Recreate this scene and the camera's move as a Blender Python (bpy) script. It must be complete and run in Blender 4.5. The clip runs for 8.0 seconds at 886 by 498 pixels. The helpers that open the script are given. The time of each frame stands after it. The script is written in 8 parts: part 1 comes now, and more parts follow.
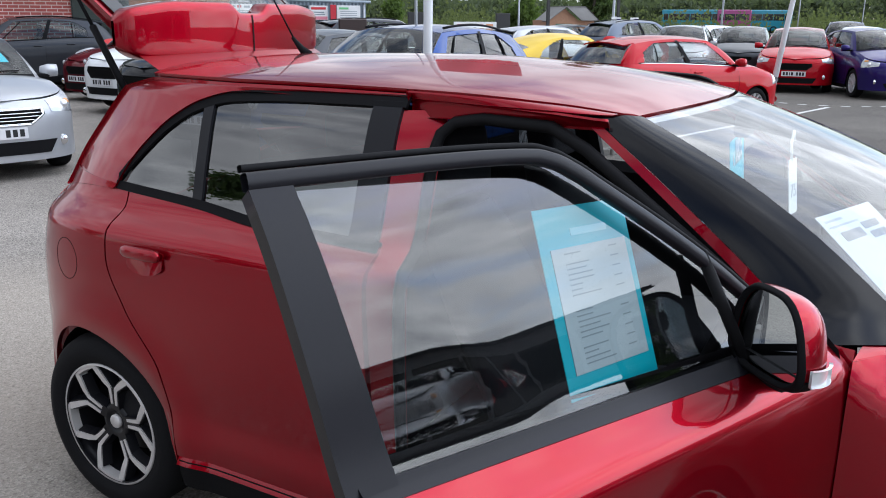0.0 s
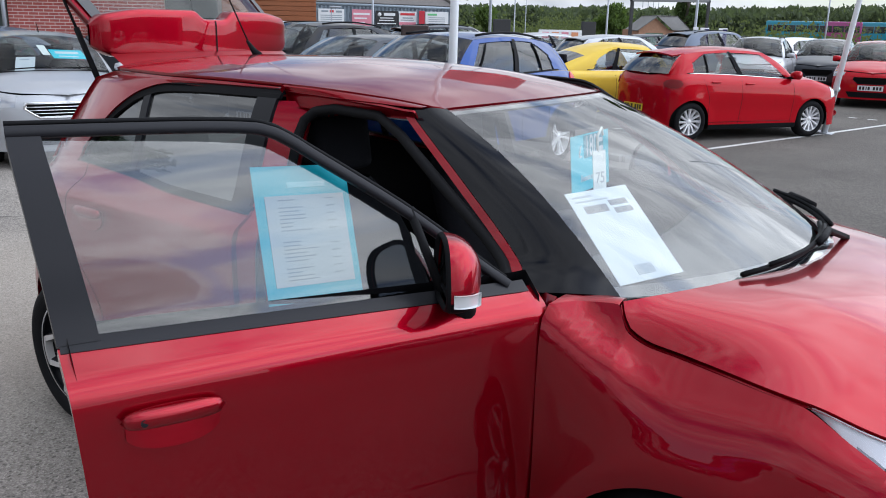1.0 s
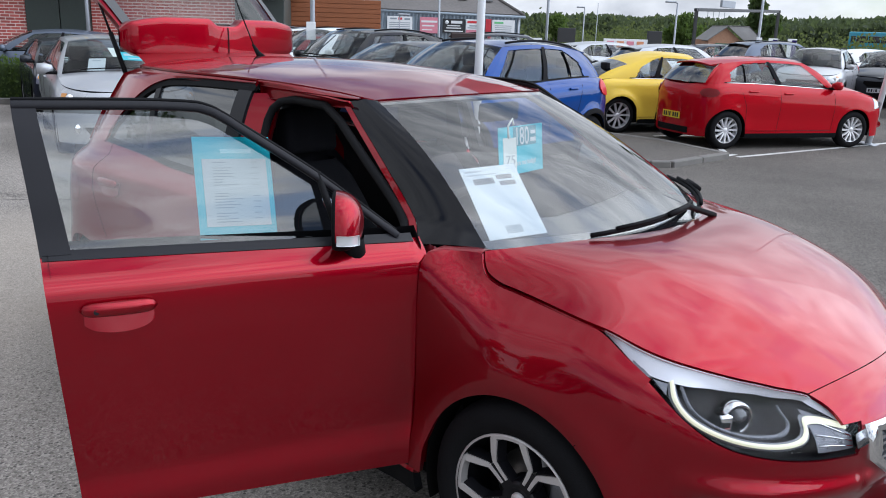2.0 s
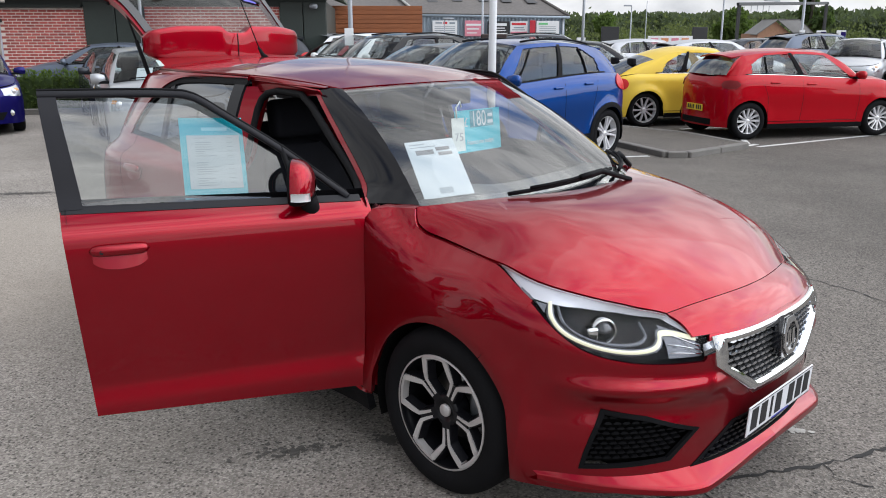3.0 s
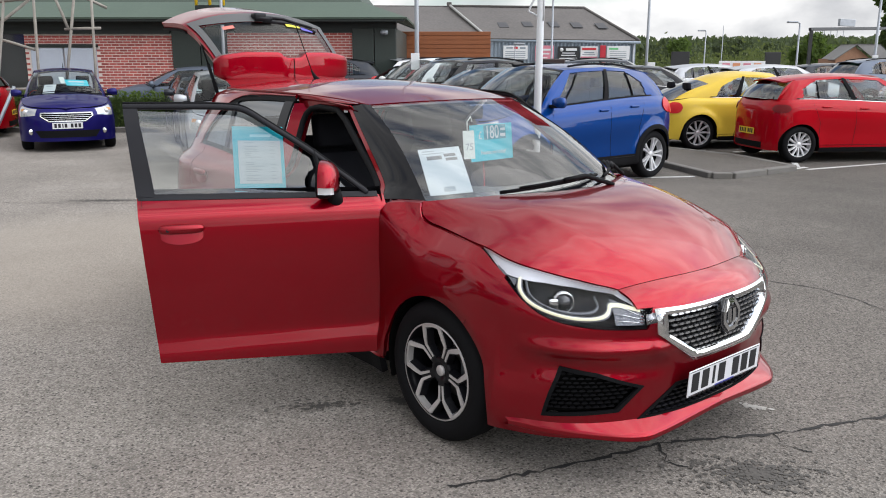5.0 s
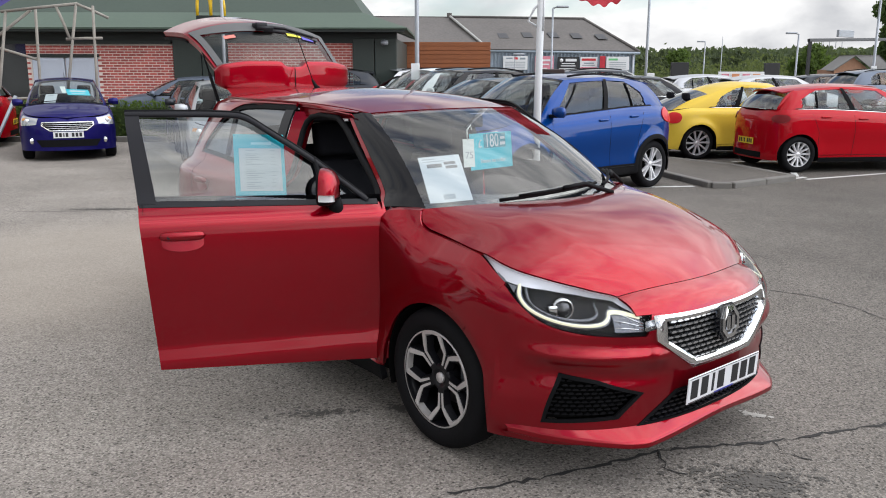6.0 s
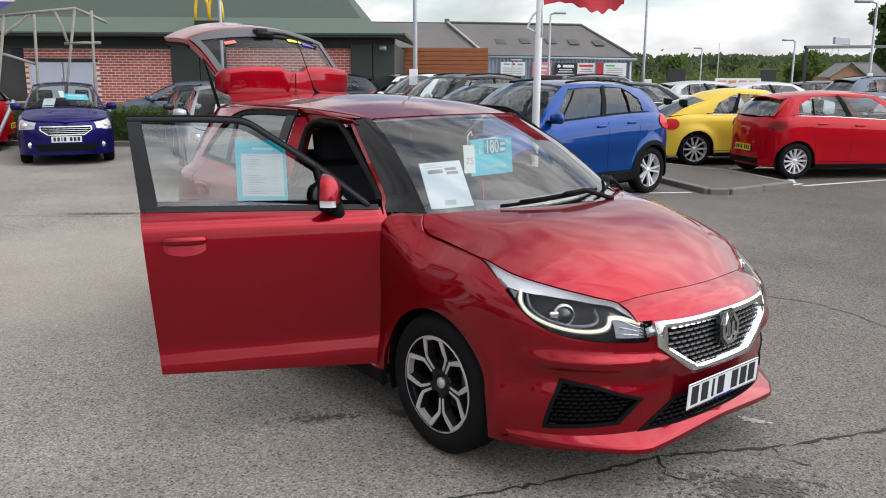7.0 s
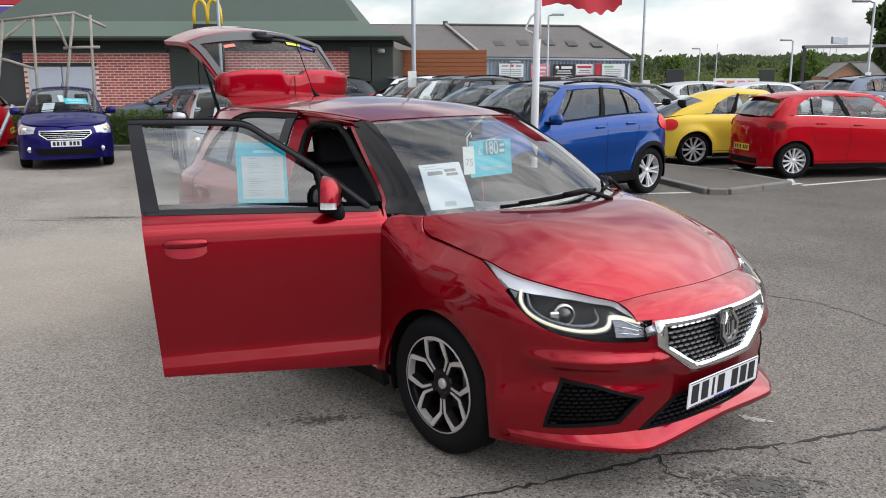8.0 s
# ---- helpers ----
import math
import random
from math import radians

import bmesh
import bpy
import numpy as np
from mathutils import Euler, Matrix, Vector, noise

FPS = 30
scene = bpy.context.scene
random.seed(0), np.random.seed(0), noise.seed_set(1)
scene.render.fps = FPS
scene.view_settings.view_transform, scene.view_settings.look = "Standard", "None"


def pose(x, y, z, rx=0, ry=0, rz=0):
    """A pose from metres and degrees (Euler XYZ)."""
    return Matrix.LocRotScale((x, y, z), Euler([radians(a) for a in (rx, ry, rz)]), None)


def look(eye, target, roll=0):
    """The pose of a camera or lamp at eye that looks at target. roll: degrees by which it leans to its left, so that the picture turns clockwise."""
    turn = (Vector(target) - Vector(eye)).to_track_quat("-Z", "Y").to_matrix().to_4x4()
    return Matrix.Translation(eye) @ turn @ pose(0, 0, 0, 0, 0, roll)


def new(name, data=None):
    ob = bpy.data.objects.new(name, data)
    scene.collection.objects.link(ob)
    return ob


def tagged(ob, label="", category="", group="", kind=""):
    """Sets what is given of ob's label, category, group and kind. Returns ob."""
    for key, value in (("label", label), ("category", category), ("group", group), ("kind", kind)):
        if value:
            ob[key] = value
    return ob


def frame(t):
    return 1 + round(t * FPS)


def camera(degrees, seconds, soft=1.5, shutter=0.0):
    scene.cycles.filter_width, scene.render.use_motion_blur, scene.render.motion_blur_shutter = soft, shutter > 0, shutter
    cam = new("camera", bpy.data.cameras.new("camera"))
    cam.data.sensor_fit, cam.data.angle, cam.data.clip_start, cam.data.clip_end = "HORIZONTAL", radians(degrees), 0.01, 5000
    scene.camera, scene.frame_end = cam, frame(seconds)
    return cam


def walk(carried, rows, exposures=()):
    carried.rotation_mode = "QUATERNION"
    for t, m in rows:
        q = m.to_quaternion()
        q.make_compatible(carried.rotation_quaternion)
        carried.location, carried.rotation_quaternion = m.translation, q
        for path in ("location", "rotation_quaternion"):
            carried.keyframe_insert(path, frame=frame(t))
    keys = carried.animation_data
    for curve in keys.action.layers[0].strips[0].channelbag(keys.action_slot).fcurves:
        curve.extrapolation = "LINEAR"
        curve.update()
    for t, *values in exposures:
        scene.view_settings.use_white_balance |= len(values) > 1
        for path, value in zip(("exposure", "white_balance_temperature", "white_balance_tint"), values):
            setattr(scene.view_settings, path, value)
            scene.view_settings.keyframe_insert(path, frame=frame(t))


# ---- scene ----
# camera: seconds, x, y, z, then pitch from straight down, lean and heading in degrees
cam = camera(57.0, 8.0, soft=1.0)
PATH = [
    (0.0, -0.362, -2.411, 1.607, 74.31, -0.31, 29.41),
    (0.5, 0.074, -2.454, 1.626, 75.09, -0.50, 33.69),
    (1.0, 0.485, -2.425, 1.624, 74.66, -1.18, 36.19),
    (1.5, 0.833, -2.510, 1.622, 74.69, -1.15, 37.88),
    (2.0, 1.209, -2.561, 1.637, 75.04, -1.69, 41.31),
    (2.2, 1.400, -2.559, 1.622, 75.14, -1.49, 42.87),
    (3.3, 2.015, -2.771, 1.615, 75.34, 0.23, 45.40),
    (3.5, 2.105, -2.807, 1.629, 75.49, 0.17, 46.00),
    (4.0, 2.344, -2.847, 1.622, 76.18, -0.43, 48.11),
    (4.5, 2.516, -2.890, 1.622, 76.47, -0.28, 49.76),
    (6.0, 2.553, -2.916, 1.610, 77.58, -0.09, 50.08),
    (6.5, 2.549, -2.926, 1.613, 77.81, -0.42, 50.01),
    (7.0, 2.550, -2.938, 1.614, 77.95, -0.28, 49.89),
    (7.5, 2.556, -2.947, 1.614, 78.15, 0.04, 49.84),
    (8.0, 2.559, -2.949, 1.613, 78.09, 0.08, 49.79),
]
walk(cam, [(r[0], pose(*r[1:])) for r in PATH],
     exposures=[(0.0, 0.32, 5850, 10), (0.5, 0.22, 5850, 10), (1.0, 0.19, 5850, 10), (2.2, 0.18, 5850, 10), (3.4, 0.27, 6400, 10), (8.0, 0.27, 6400, 10)])
# ---------------------------------------------------------------- light
world = bpy.data.worlds.new("world")
scene.world = world
world.use_nodes = True
wn, wl = world.node_tree.nodes, world.node_tree.links
wn.clear()
SUN_UP, SUN_TURN = radians(42), radians(55)
sky = wn.new("ShaderNodeTexSky")
sky.sky_type, sky.sun_disc, sky.sun_elevation, sky.sun_rotation = "NISHITA", False, SUN_UP, SUN_TURN
sky.air_density, sky.dust_density = 1.0, 0.4
sky_gain = wn.new("ShaderNodeVectorMath"); sky_gain.operation = "SCALE"; sky_gain.inputs["Scale"].default_value = 0.10
wl.new(sky.outputs[0], sky_gain.inputs[0])
tc = wn.new("ShaderNodeTexCoord")
flat = wn.new("ShaderNodeMapping"); flat.inputs["Scale"].default_value = (1.0, 1.0, 1.9)
wl.new(tc.outputs["Generated"], flat.inputs[0])
cn = wn.new("ShaderNodeTexNoise"); cn.inputs["Scale"].default_value = 2.3; cn.inputs["Detail"].default_value = 9; cn.inputs["Roughness"].default_value = 0.56; cn.inputs["Distortion"].default_value = 0.35
wl.new(flat.outputs[0], cn.inputs["Vector"])
cover = wn.new("ShaderNodeMapRange"); cover.inputs[1].default_value = 0.36; cover.inputs[2].default_value = 0.50
wl.new(cn.outputs["Fac"], cover.inputs[0])
cn2 = wn.new("ShaderNodeTexNoise"); cn2.inputs["Scale"].default_value = 8.5; cn2.inputs["Detail"].default_value = 9; cn2.inputs["Roughness"].default_value = 0.5; cn2.inputs["Distortion"].default_value = 0.2
wl.new(flat.outputs[0], cn2.inputs["Vector"])
shade = wn.new("ShaderNodeValToRGB")
shade.color_ramp.elements[0].position, shade.color_ramp.elements[0].color = 0.28, (0.46, 0.465, 0.48, 1)
shade.color_ramp.elements[1].position, shade.color_ramp.elements[1].color = 0.70, (0.98, 0.965, 0.94, 1)
wl.new(cn2.outputs["Fac"], shade.inputs[0])
sky_mix = wn.new("ShaderNodeMix"); sky_mix.data_type = "RGBA"
wl.new(cover.outputs[0], sky_mix.inputs["Factor"])
wl.new(sky_gain.outputs[0], sky_mix.inputs[6])
wl.new(shade.outputs[0], sky_mix.inputs[7])
# the veiled sun brightens the clouds around it
towards = wn.new("ShaderNodeVectorMath"); towards.operation = "DOT_PRODUCT"
towards.inputs[1].default_value = (math.sin(SUN_TURN) * math.cos(SUN_UP), math.cos(SUN_TURN) * math.cos(SUN_UP), math.sin(SUN_UP))
wl.new(tc.outputs["Generated"], towards.inputs[0])
halo = wn.new("ShaderNodeMapRange"); halo.interpolation_type = "SMOOTHSTEP"
halo.inputs[1].default_value, halo.inputs[2].default_value, halo.inputs[3].default_value, halo.inputs[4].default_value = 0.30, 1.0, 1.12, 3.2
wl.new(towards.outputs["Value"], halo.inputs[0])
bg = wn.new("ShaderNodeBackground")
wl.new(halo.outputs[0], bg.inputs[1])
wl.new(sky_mix.outputs[2], bg.inputs[0])
wout = wn.new("ShaderNodeOutputWorld")
wl.new(bg.outputs[0], wout.inputs[0])

sun = new("sun", bpy.data.lights.new("sun", "SUN"))
sun.data.energy, sun.data.angle, sun.data.color = 1.0, radians(95), (1.0, 0.97, 0.93)
sun.matrix_world = look((20 * math.sin(SUN_TURN) * math.cos(SUN_UP), 20 * math.cos(SUN_TURN) * math.cos(SUN_UP), 20 * math.sin(SUN_UP)), (0, 0, 0))


# ---------------------------------------------------------------- materials
def mat(name, color, rough=0.5, metal=0.0, coat=0.0, vary=0.0, scale=8.0, bump=0.0, bump_scale=60.0, spec=0.5, emit=None, strength=0.0, piece=0.0, dark=None, flake=0.0):
    """A node material: base colour with variation at two scales, relief and, for pieces, a tone of their own."""
    m = bpy.data.materials.new(name)
    m.use_nodes = True
    n, l = m.node_tree.nodes, m.node_tree.links
    p = n["Principled BSDF"]
    p.inputs["Base Color"].default_value = (*color, 1)
    p.inputs["Roughness"].default_value, p.inputs["Metallic"].default_value = rough, metal
    p.inputs["Coat Weight"].default_value, p.inputs["Coat Roughness"].default_value = coat, 0.03
    p.inputs["Specular IOR Level"].default_value = spec
    co = n.new("ShaderNodeTexCoord")
    if vary:
        big = n.new("ShaderNodeTexNoise"); big.inputs["Scale"].default_value = scale; big.inputs["Detail"].default_value = 6
        small = n.new("ShaderNodeTexNoise"); small.inputs["Scale"].default_value = scale * 14; small.inputs["Detail"].default_value = 4
        l.new(co.outputs["Object"], big.inputs["Vector"]); l.new(co.outputs["Object"], small.inputs["Vector"])
        add = n.new("ShaderNodeMath"); add.operation = "ADD"
        l.new(big.outputs["Fac"], add.inputs[0]); l.new(small.outputs["Fac"], add.inputs[1])
        rng = n.new("ShaderNodeMapRange"); rng.inputs[1].default_value = 0.6; rng.inputs[2].default_value = 1.4; rng.inputs[3].default_value = 1 - vary; rng.inputs[4].default_value = 1 + vary
        l.new(add.outputs[0], rng.inputs[0])
        last = rng.outputs[0]
        if piece:
            info = n.new("ShaderNodeObjectInfo")
            pr = n.new("ShaderNodeMapRange"); pr.inputs[3].default_value = 1 - piece; pr.inputs[4].default_value = 1 + piece
            l.new(info.outputs["Random"], pr.inputs[0])
            mul = n.new("ShaderNodeMath"); mul.operation = "MULTIPLY"
            l.new(last, mul.inputs[0]); l.new(pr.outputs[0], mul.inputs[1])
            last = mul.outputs[0]
        sc = n.new("ShaderNodeVectorMath"); sc.operation = "SCALE"; sc.inputs[0].default_value = color
        l.new(last, sc.inputs["Scale"])
        l.new(sc.outputs[0], p.inputs["Base Color"])
        rr = n.new("ShaderNodeMapRange"); rr.inputs[3].default_value = max(0.0, rough - 0.12 * vary * 4); rr.inputs[4].default_value = min(1.0, rough + 0.12 * vary * 4)
        l.new(big.outputs["Fac"], rr.inputs[0]); l.new(rr.outputs[0], p.inputs["Roughness"])
    if bump or flake:
        bn = n.new("ShaderNodeTexNoise"); bn.inputs["Scale"].default_value = bump_scale if bump else 1500; bn.inputs["Detail"].default_value = 5
        l.new(co.outputs["Object"], bn.inputs["Vector"])
        b = n.new("ShaderNodeBump"); b.inputs["Strength"].default_value = bump or flake; b.inputs["Distance"].default_value = 0.01 if bump else 0.001
        l.new(bn.outputs["Fac"], b.inputs["Height"]); l.new(b.outputs[0], p.inputs["Normal"])
    if emit:
        p.inputs["Emission Color"].default_value, p.inputs["Emission Strength"].default_value = (*emit, 1), strength
    return m


def glass(name, tint, ior=1.6, gloss=1.0):
    """Thin window glass: clear through, with a mirror gloss that grows at grazing angles."""
    m = bpy.data.materials.new(name)
    m.use_nodes = True
    n, l = m.node_tree.nodes, m.node_tree.links
    n.clear()
    tr = n.new("ShaderNodeBsdfTransparent"); tr.inputs[0].default_value = (*tint, 1)
    gl = n.new("ShaderNodeBsdfGlossy"); gl.inputs["Roughness"].default_value = 0.02; gl.inputs[0].default_value = (gloss, gloss, gloss, 1)
    lw = n.new("ShaderNodeLayerWeight"); lw.inputs[0].default_value = 0.5
    pw = n.new("ShaderNodeMath"); pw.operation = "POWER"; pw.inputs[1].default_value = 4.8
    l.new(lw.outputs["Facing"], pw.inputs[0])
    fr = n.new("ShaderNodeMapRange"); fr.inputs[3].default_value = ((ior - 1) / (ior + 1)) ** 2; fr.inputs[4].default_value = 1.0
    l.new(pw.outputs[0], fr.inputs[0])
    mx = n.new("ShaderNodeMixShader")
    l.new(fr.outputs[0], mx.inputs[0]); l.new(tr.outputs[0], mx.inputs[1]); l.new(gl.outputs[0], mx.inputs[2])
    o = n.new("ShaderNodeOutputMaterial")
    l.new(mx.outputs[0], o.inputs[0])
    return m


def leaf_mat(name, color, scale):
    """Leaves that let part of the light through."""
    m = mat(name, color, 0.7, vary=0.4, scale=scale, spec=0.2)
    n, l = m.node_tree.nodes, m.node_tree.links
    tr = n.new("ShaderNodeBsdfTranslucent"); tr.inputs[0].default_value = (color[0] * 1.5, color[1] * 1.5, color[2], 1)
    mx = n.new("ShaderNodeMixShader"); mx.inputs[0].default_value = 0.45
    l.new(n["Principled BSDF"].outputs[0], mx.inputs[1]); l.new(tr.outputs[0], mx.inputs[2])
    l.new(mx.outputs[0], n["Material Output"].inputs[0])
    return m


def paint(name, color, metal=0.35, coat=0.7):
    m = mat(name, color, 0.36, metal, coat, vary=0.03, scale=1.2, spec=0.0)
    m.node_tree.nodes["Principled BSDF"].inputs["Coat Roughness"].default_value = 0.015
    m.node_tree.nodes["Principled BSDF"].inputs["Coat IOR"].default_value = 1.35
    return m


RED = mat("red_paint", (0.27, 0.0004, 0.009), 0.32, 0.85, 1.0, vary=0.03, scale=1.2, spec=0.0)
RED.node_tree.nodes["Principled BSDF"].inputs["Coat Roughness"].default_value = 0.012
RED.node_tree.nodes["Principled BSDF"].inputs["Coat IOR"].default_value = 1.40
BLACK_GLOSS = mat("black_gloss", (0.008, 0.009, 0.012), 0.15, coat=1.0, vary=0.05)
BLACK_SATIN = mat("black_satin", (0.009, 0.009, 0.012), 0.34, vary=0.1, scale=20, spec=0.22)
BLACK_TRIM = mat("black_trim", (0.006, 0.006, 0.007), 0.6, vary=0.12, scale=30, bump=0.1, bump_scale=400, spec=0.08)
SEAL = mat("rubber_seal", (0.006, 0.006, 0.007), 0.7, vary=0.1, scale=30, spec=0.15)
CHROME = mat("chrome", (0.78, 0.79, 0.80), 0.07, 1.0)
SILVER = mat("machined_alloy", (0.58, 0.56, 0.55), 0.38, 0.4, vary=0.06, scale=30)
ALLOY_DARK = mat("dark_alloy", (0.007, 0.007, 0.009), 0.3, vary=0.08, scale=20, spec=0.25)
ALLOY = mat("silver_alloy", (0.66, 0.66, 0.68), 0.34, 0.5, vary=0.05, scale=20)
TYRE = mat("tyre_rubber", (0.009, 0.009, 0.010), 0.75, vary=0.2, scale=25, bump=0.15, bump_scale=220, spec=0.08)
DISC = mat("brake_disc", (0.25, 0.24, 0.23), 0.4, 0.9, vary=0.15, scale=30)
INNER = mat("cabin_plastic", (0.007, 0.007, 0.009), 0.65, vary=0.15, scale=18, bump=0.1, bump_scale=300, spec=0.15)
CLOTH = mat("seat_cloth", (0.011, 0.011, 0.014), 0.9, vary=0.25, scale=12, bump=0.3, bump_scale=500, spec=0.1)
LINER = mat("wheel_arch_liner", (0.005, 0.005, 0.005), 0.9, vary=0.2, scale=15, spec=0.05)
GLASS = glass("clear_glass", (0.93, 0.95, 0.94), 1.9)
GLASS_DARK = glass("privacy_glass", (0.10, 0.11, 0.115), 2.2)
LENS = glass("lamp_lens", (0.95, 0.96, 0.97), 1.25, 0.6)
SIDE_GLASS = glass("car_side_glass", (0.74, 0.78, 0.77), 1.55)
SCREEN_GLASS = glass("car_side_glass_screen", (0.86, 0.89, 0.88), 1.42)
MIRROR = mat("mirror", (0.85, 0.86, 0.87), 0.01, 1.0)
DRL = mat("daylight_strip", (0.45, 0.45, 0.36), 0.3, emit=(1.0, 0.93, 0.58), strength=0.42)
AMBER = mat("amber_lens", (0.55, 0.22, 0.03), 0.2, coat=1.0)
TAIL_RED = mat("red_lens", (0.50, 0.008, 0.012), 0.3, spec=0.3)
TAIL_DARK = mat("dark_red_lens", (0.16, 0.004, 0.006), 0.3, spec=0.3)
PLATE_WHITE = mat("plate_white", (0.66, 0.66, 0.68), 0.4, vary=0.03)
PLATE_YELLOW = mat("plate_yellow", (0.70, 0.48, 0.03), 0.4, vary=0.03)
INK = mat("ink", (0.01, 0.01, 0.012), 0.6)
PAPER = mat("white_paper", (0.44, 0.49, 0.52), 0.6, vary=0.03)
TEAL = mat("teal_card", (0.0, 0.40, 0.50), 0.45, vary=0.03)
PRINT = mat("grey_print", (0.26, 0.30, 0.33), 0.6)


# ---------------------------------------------------------------- building helpers
PANES = ("clear_glass", "car_side_glass", "door_glass", "rear_glass", "lamp_lens")


def part(name, bm, material, parent, label="", smooth=True):
    me = bpy.data.meshes.new(name)
    for f in bm.faces:
        f.smooth = smooth
    bm.to_mesh(me)
    bm.free()
    me.materials.append(material)
    ob = new(name, me)
    ob.parent = parent
    if material.name.startswith(PANES):
        ob.visible_shadow = False
    if label:
        ob["label"] = label
    return ob


def base(name, m=None):
    ob = new(name)
    ob.empty_display_size = 0.2
    if m is not None:
        ob.matrix_world = m
    return ob


def surf(nu, nv, f, flip=False, thick=0.0, hole=None, lift=0.0):
    """A sheet from f(u, v), u and v from 0 to 1, with a returned edge of the given depth."""
    bm = bmesh.new()
    vs = [[bm.verts.new(f(i / nu, j / nv)) for j in range(nv + 1)] for i in range(nu + 1)]
    for i in range(nu):
        for j in range(nv):
            if hole and hole((i + 0.5) / nu, (j + 0.5) / nv):
                continue
            q = [vs[i][j], vs[i + 1][j], vs[i + 1][j + 1], vs[i][j + 1]]
            try:
                bm.faces.new(q[::-1] if flip else q)
            except ValueError:
                pass
    bmesh.ops.remove_doubles(bm, verts=bm.verts, dist=0.00005)
    bm.normal_update()
    if lift:
        for v in bm.verts:
            v.co += v.normal * lift
    if thick:
        edges = [e for e in bm.edges if e.is_boundary]
        made, pairs = {}, []
        for e in edges:
            face = e.link_faces[0]
            for v in e.verts:
                if v not in made:
                    made[v] = (v.co.copy(), v.co - v.normal * thick)
            a, b = e.verts
            for lp in face.loops:
                if lp.edge == e:
                    a, b = lp.vert, lp.link_loop_next.vert
            pairs.append((a, b))
        top = {v: bm.verts.new(c[0]) for v, c in made.items()}
        low = {v: bm.verts.new(c[1]) for v, c in made.items()}
        for a, b in pairs:
            bm.faces.new((top[b], top[a], low[a], low[b]))
        bm.normal_update()
    return bm


def mirrored(bm):
    for v in bm.verts:
        v.co.y = -v.co.y
    bmesh.ops.reverse_faces(bm, faces=bm.faces)
    return bm


def joined(bms):
    out = bmesh.new()
    for b in bms:
        me = bpy.data.meshes.new("tmp")
        b.to_mesh(me)
        b.free()
        out.from_mesh(me)
        bpy.data.meshes.remove(me)
    return out


def box(x0, x1, y0, y1, z0, z1, bevel=0.0, seg=2):
    bm = bmesh.new()
    bmesh.ops.create_cube(bm, size=1)
    for v in bm.verts:
        v.co = Vector((lerp(x0, x1, v.co.x + 0.5), lerp(y0, y1, v.co.y + 0.5), lerp(z0, z1, v.co.z + 0.5)))
    if bevel:
        bmesh.ops.bevel(bm, geom=bm.edges[:], offset=bevel, segments=seg, profile=0.7, affect="EDGES")
    return bm


def shaped(bm, m):
    bm.transform(m)
    return bm


def tube(points, r, sides=8, closed=False, taper=None):
    """A round bar along points."""
    bm = bmesh.new()
    n = len(points)
    rings = []
    for i, p in enumerate(points):
        a, b = points[max(0, i - 1)], points[min(n - 1, i + 1)]
        if closed:
            a, b = points[i - 1], points[(i + 1) % n]
        d = (Vector(b) - Vector(a)).normalized()
        s = d.orthogonal().normalized() if i == 0 else (rings[-1][1] - d * rings[-1][1].dot(d)).normalized()
        t = d.cross(s)
        rad = r if taper is None else lerp(r, taper, i / (n - 1))
        rings.append(([bm.verts.new(Vector(p) + (s * math.cos(k * 2 * math.pi / sides) + t * math.sin(k * 2 * math.pi / sides)) * rad) for k in range(sides)], s))
    for i in range(n if closed else n - 1):
        a, b = rings[i][0], rings[(i + 1) % n][0]
        for k in range(sides):
            bm.faces.new((a[k], a[(k + 1) % sides], b[(k + 1) % sides], b[k]))
    if not closed:
        bm.faces.new(rings[0][0][::-1])
        bm.faces.new(rings[-1][0])
    return bm


def lathe(profile, steps=48):
    """A body turned about the y axis from (radius, y) pairs."""
    bm = bmesh.new()
    rings = []
    for k in range(steps):
        a = 2 * math.pi * k / steps
        rings.append([bm.verts.new((r * math.sin(a), y, r * math.cos(a))) for r, y in profile])
    for k in range(steps):
        p, q = rings[k], rings[(k + 1) % steps]
        for i in range(len(profile) - 1):
            try:
                bm.faces.new((p[i], p[i + 1], q[i + 1], q[i]))
            except ValueError:
                pass
    bmesh.ops.remove_doubles(bm, verts=bm.verts, dist=0.00001)
    return bm


def prism(outline, f, depth=0.004):
    """A plate from an outline of (a, b) pairs, placed by f(a, b, rise)."""
    bm = bmesh.new()
    top = [bm.verts.new(f(a, b, depth)) for a, b in outline]
    low = [bm.verts.new(f(a, b, 0.0)) for a, b in outline]
    bm.faces.new(top)
    n = len(outline)
    for i in range(n):
        bm.faces.new((top[i], low[i], low[(i + 1) % n], top[(i + 1) % n]))
    bmesh.ops.recalc_face_normals(bm, faces=bm.faces)
    return bm


def ring(outer, inner, f, depth=0.006):
    """A frame between two outlines with as many corners."""
    bm = bmesh.new()
    n = len(outer)
    rows = [[bm.verts.new(f(*p, h)) for p in line] for line, h in ((outer, 0.0), (outer, depth), (inner, depth), (inner, -depth * 2))]
    for a, b in zip(rows, rows[1:]):
        for i in range(n):
            bm.faces.new((a[i], a[(i + 1) % n], b[(i + 1) % n], b[i]))
    bmesh.ops.recalc_face_normals(bm, faces=bm.faces)
    return bm


def dense(outline, step):
    """An outline with more points along its sides."""
    out = []
    for (a, b), (c, d) in zip(outline, outline[1:] + outline[:1]):
        k = max(1, int(math.hypot(c - a, d - b) / step))
        out += [(lerp(a, c, i / k), lerp(b, d, i / k)) for i in range(k)]
    return out


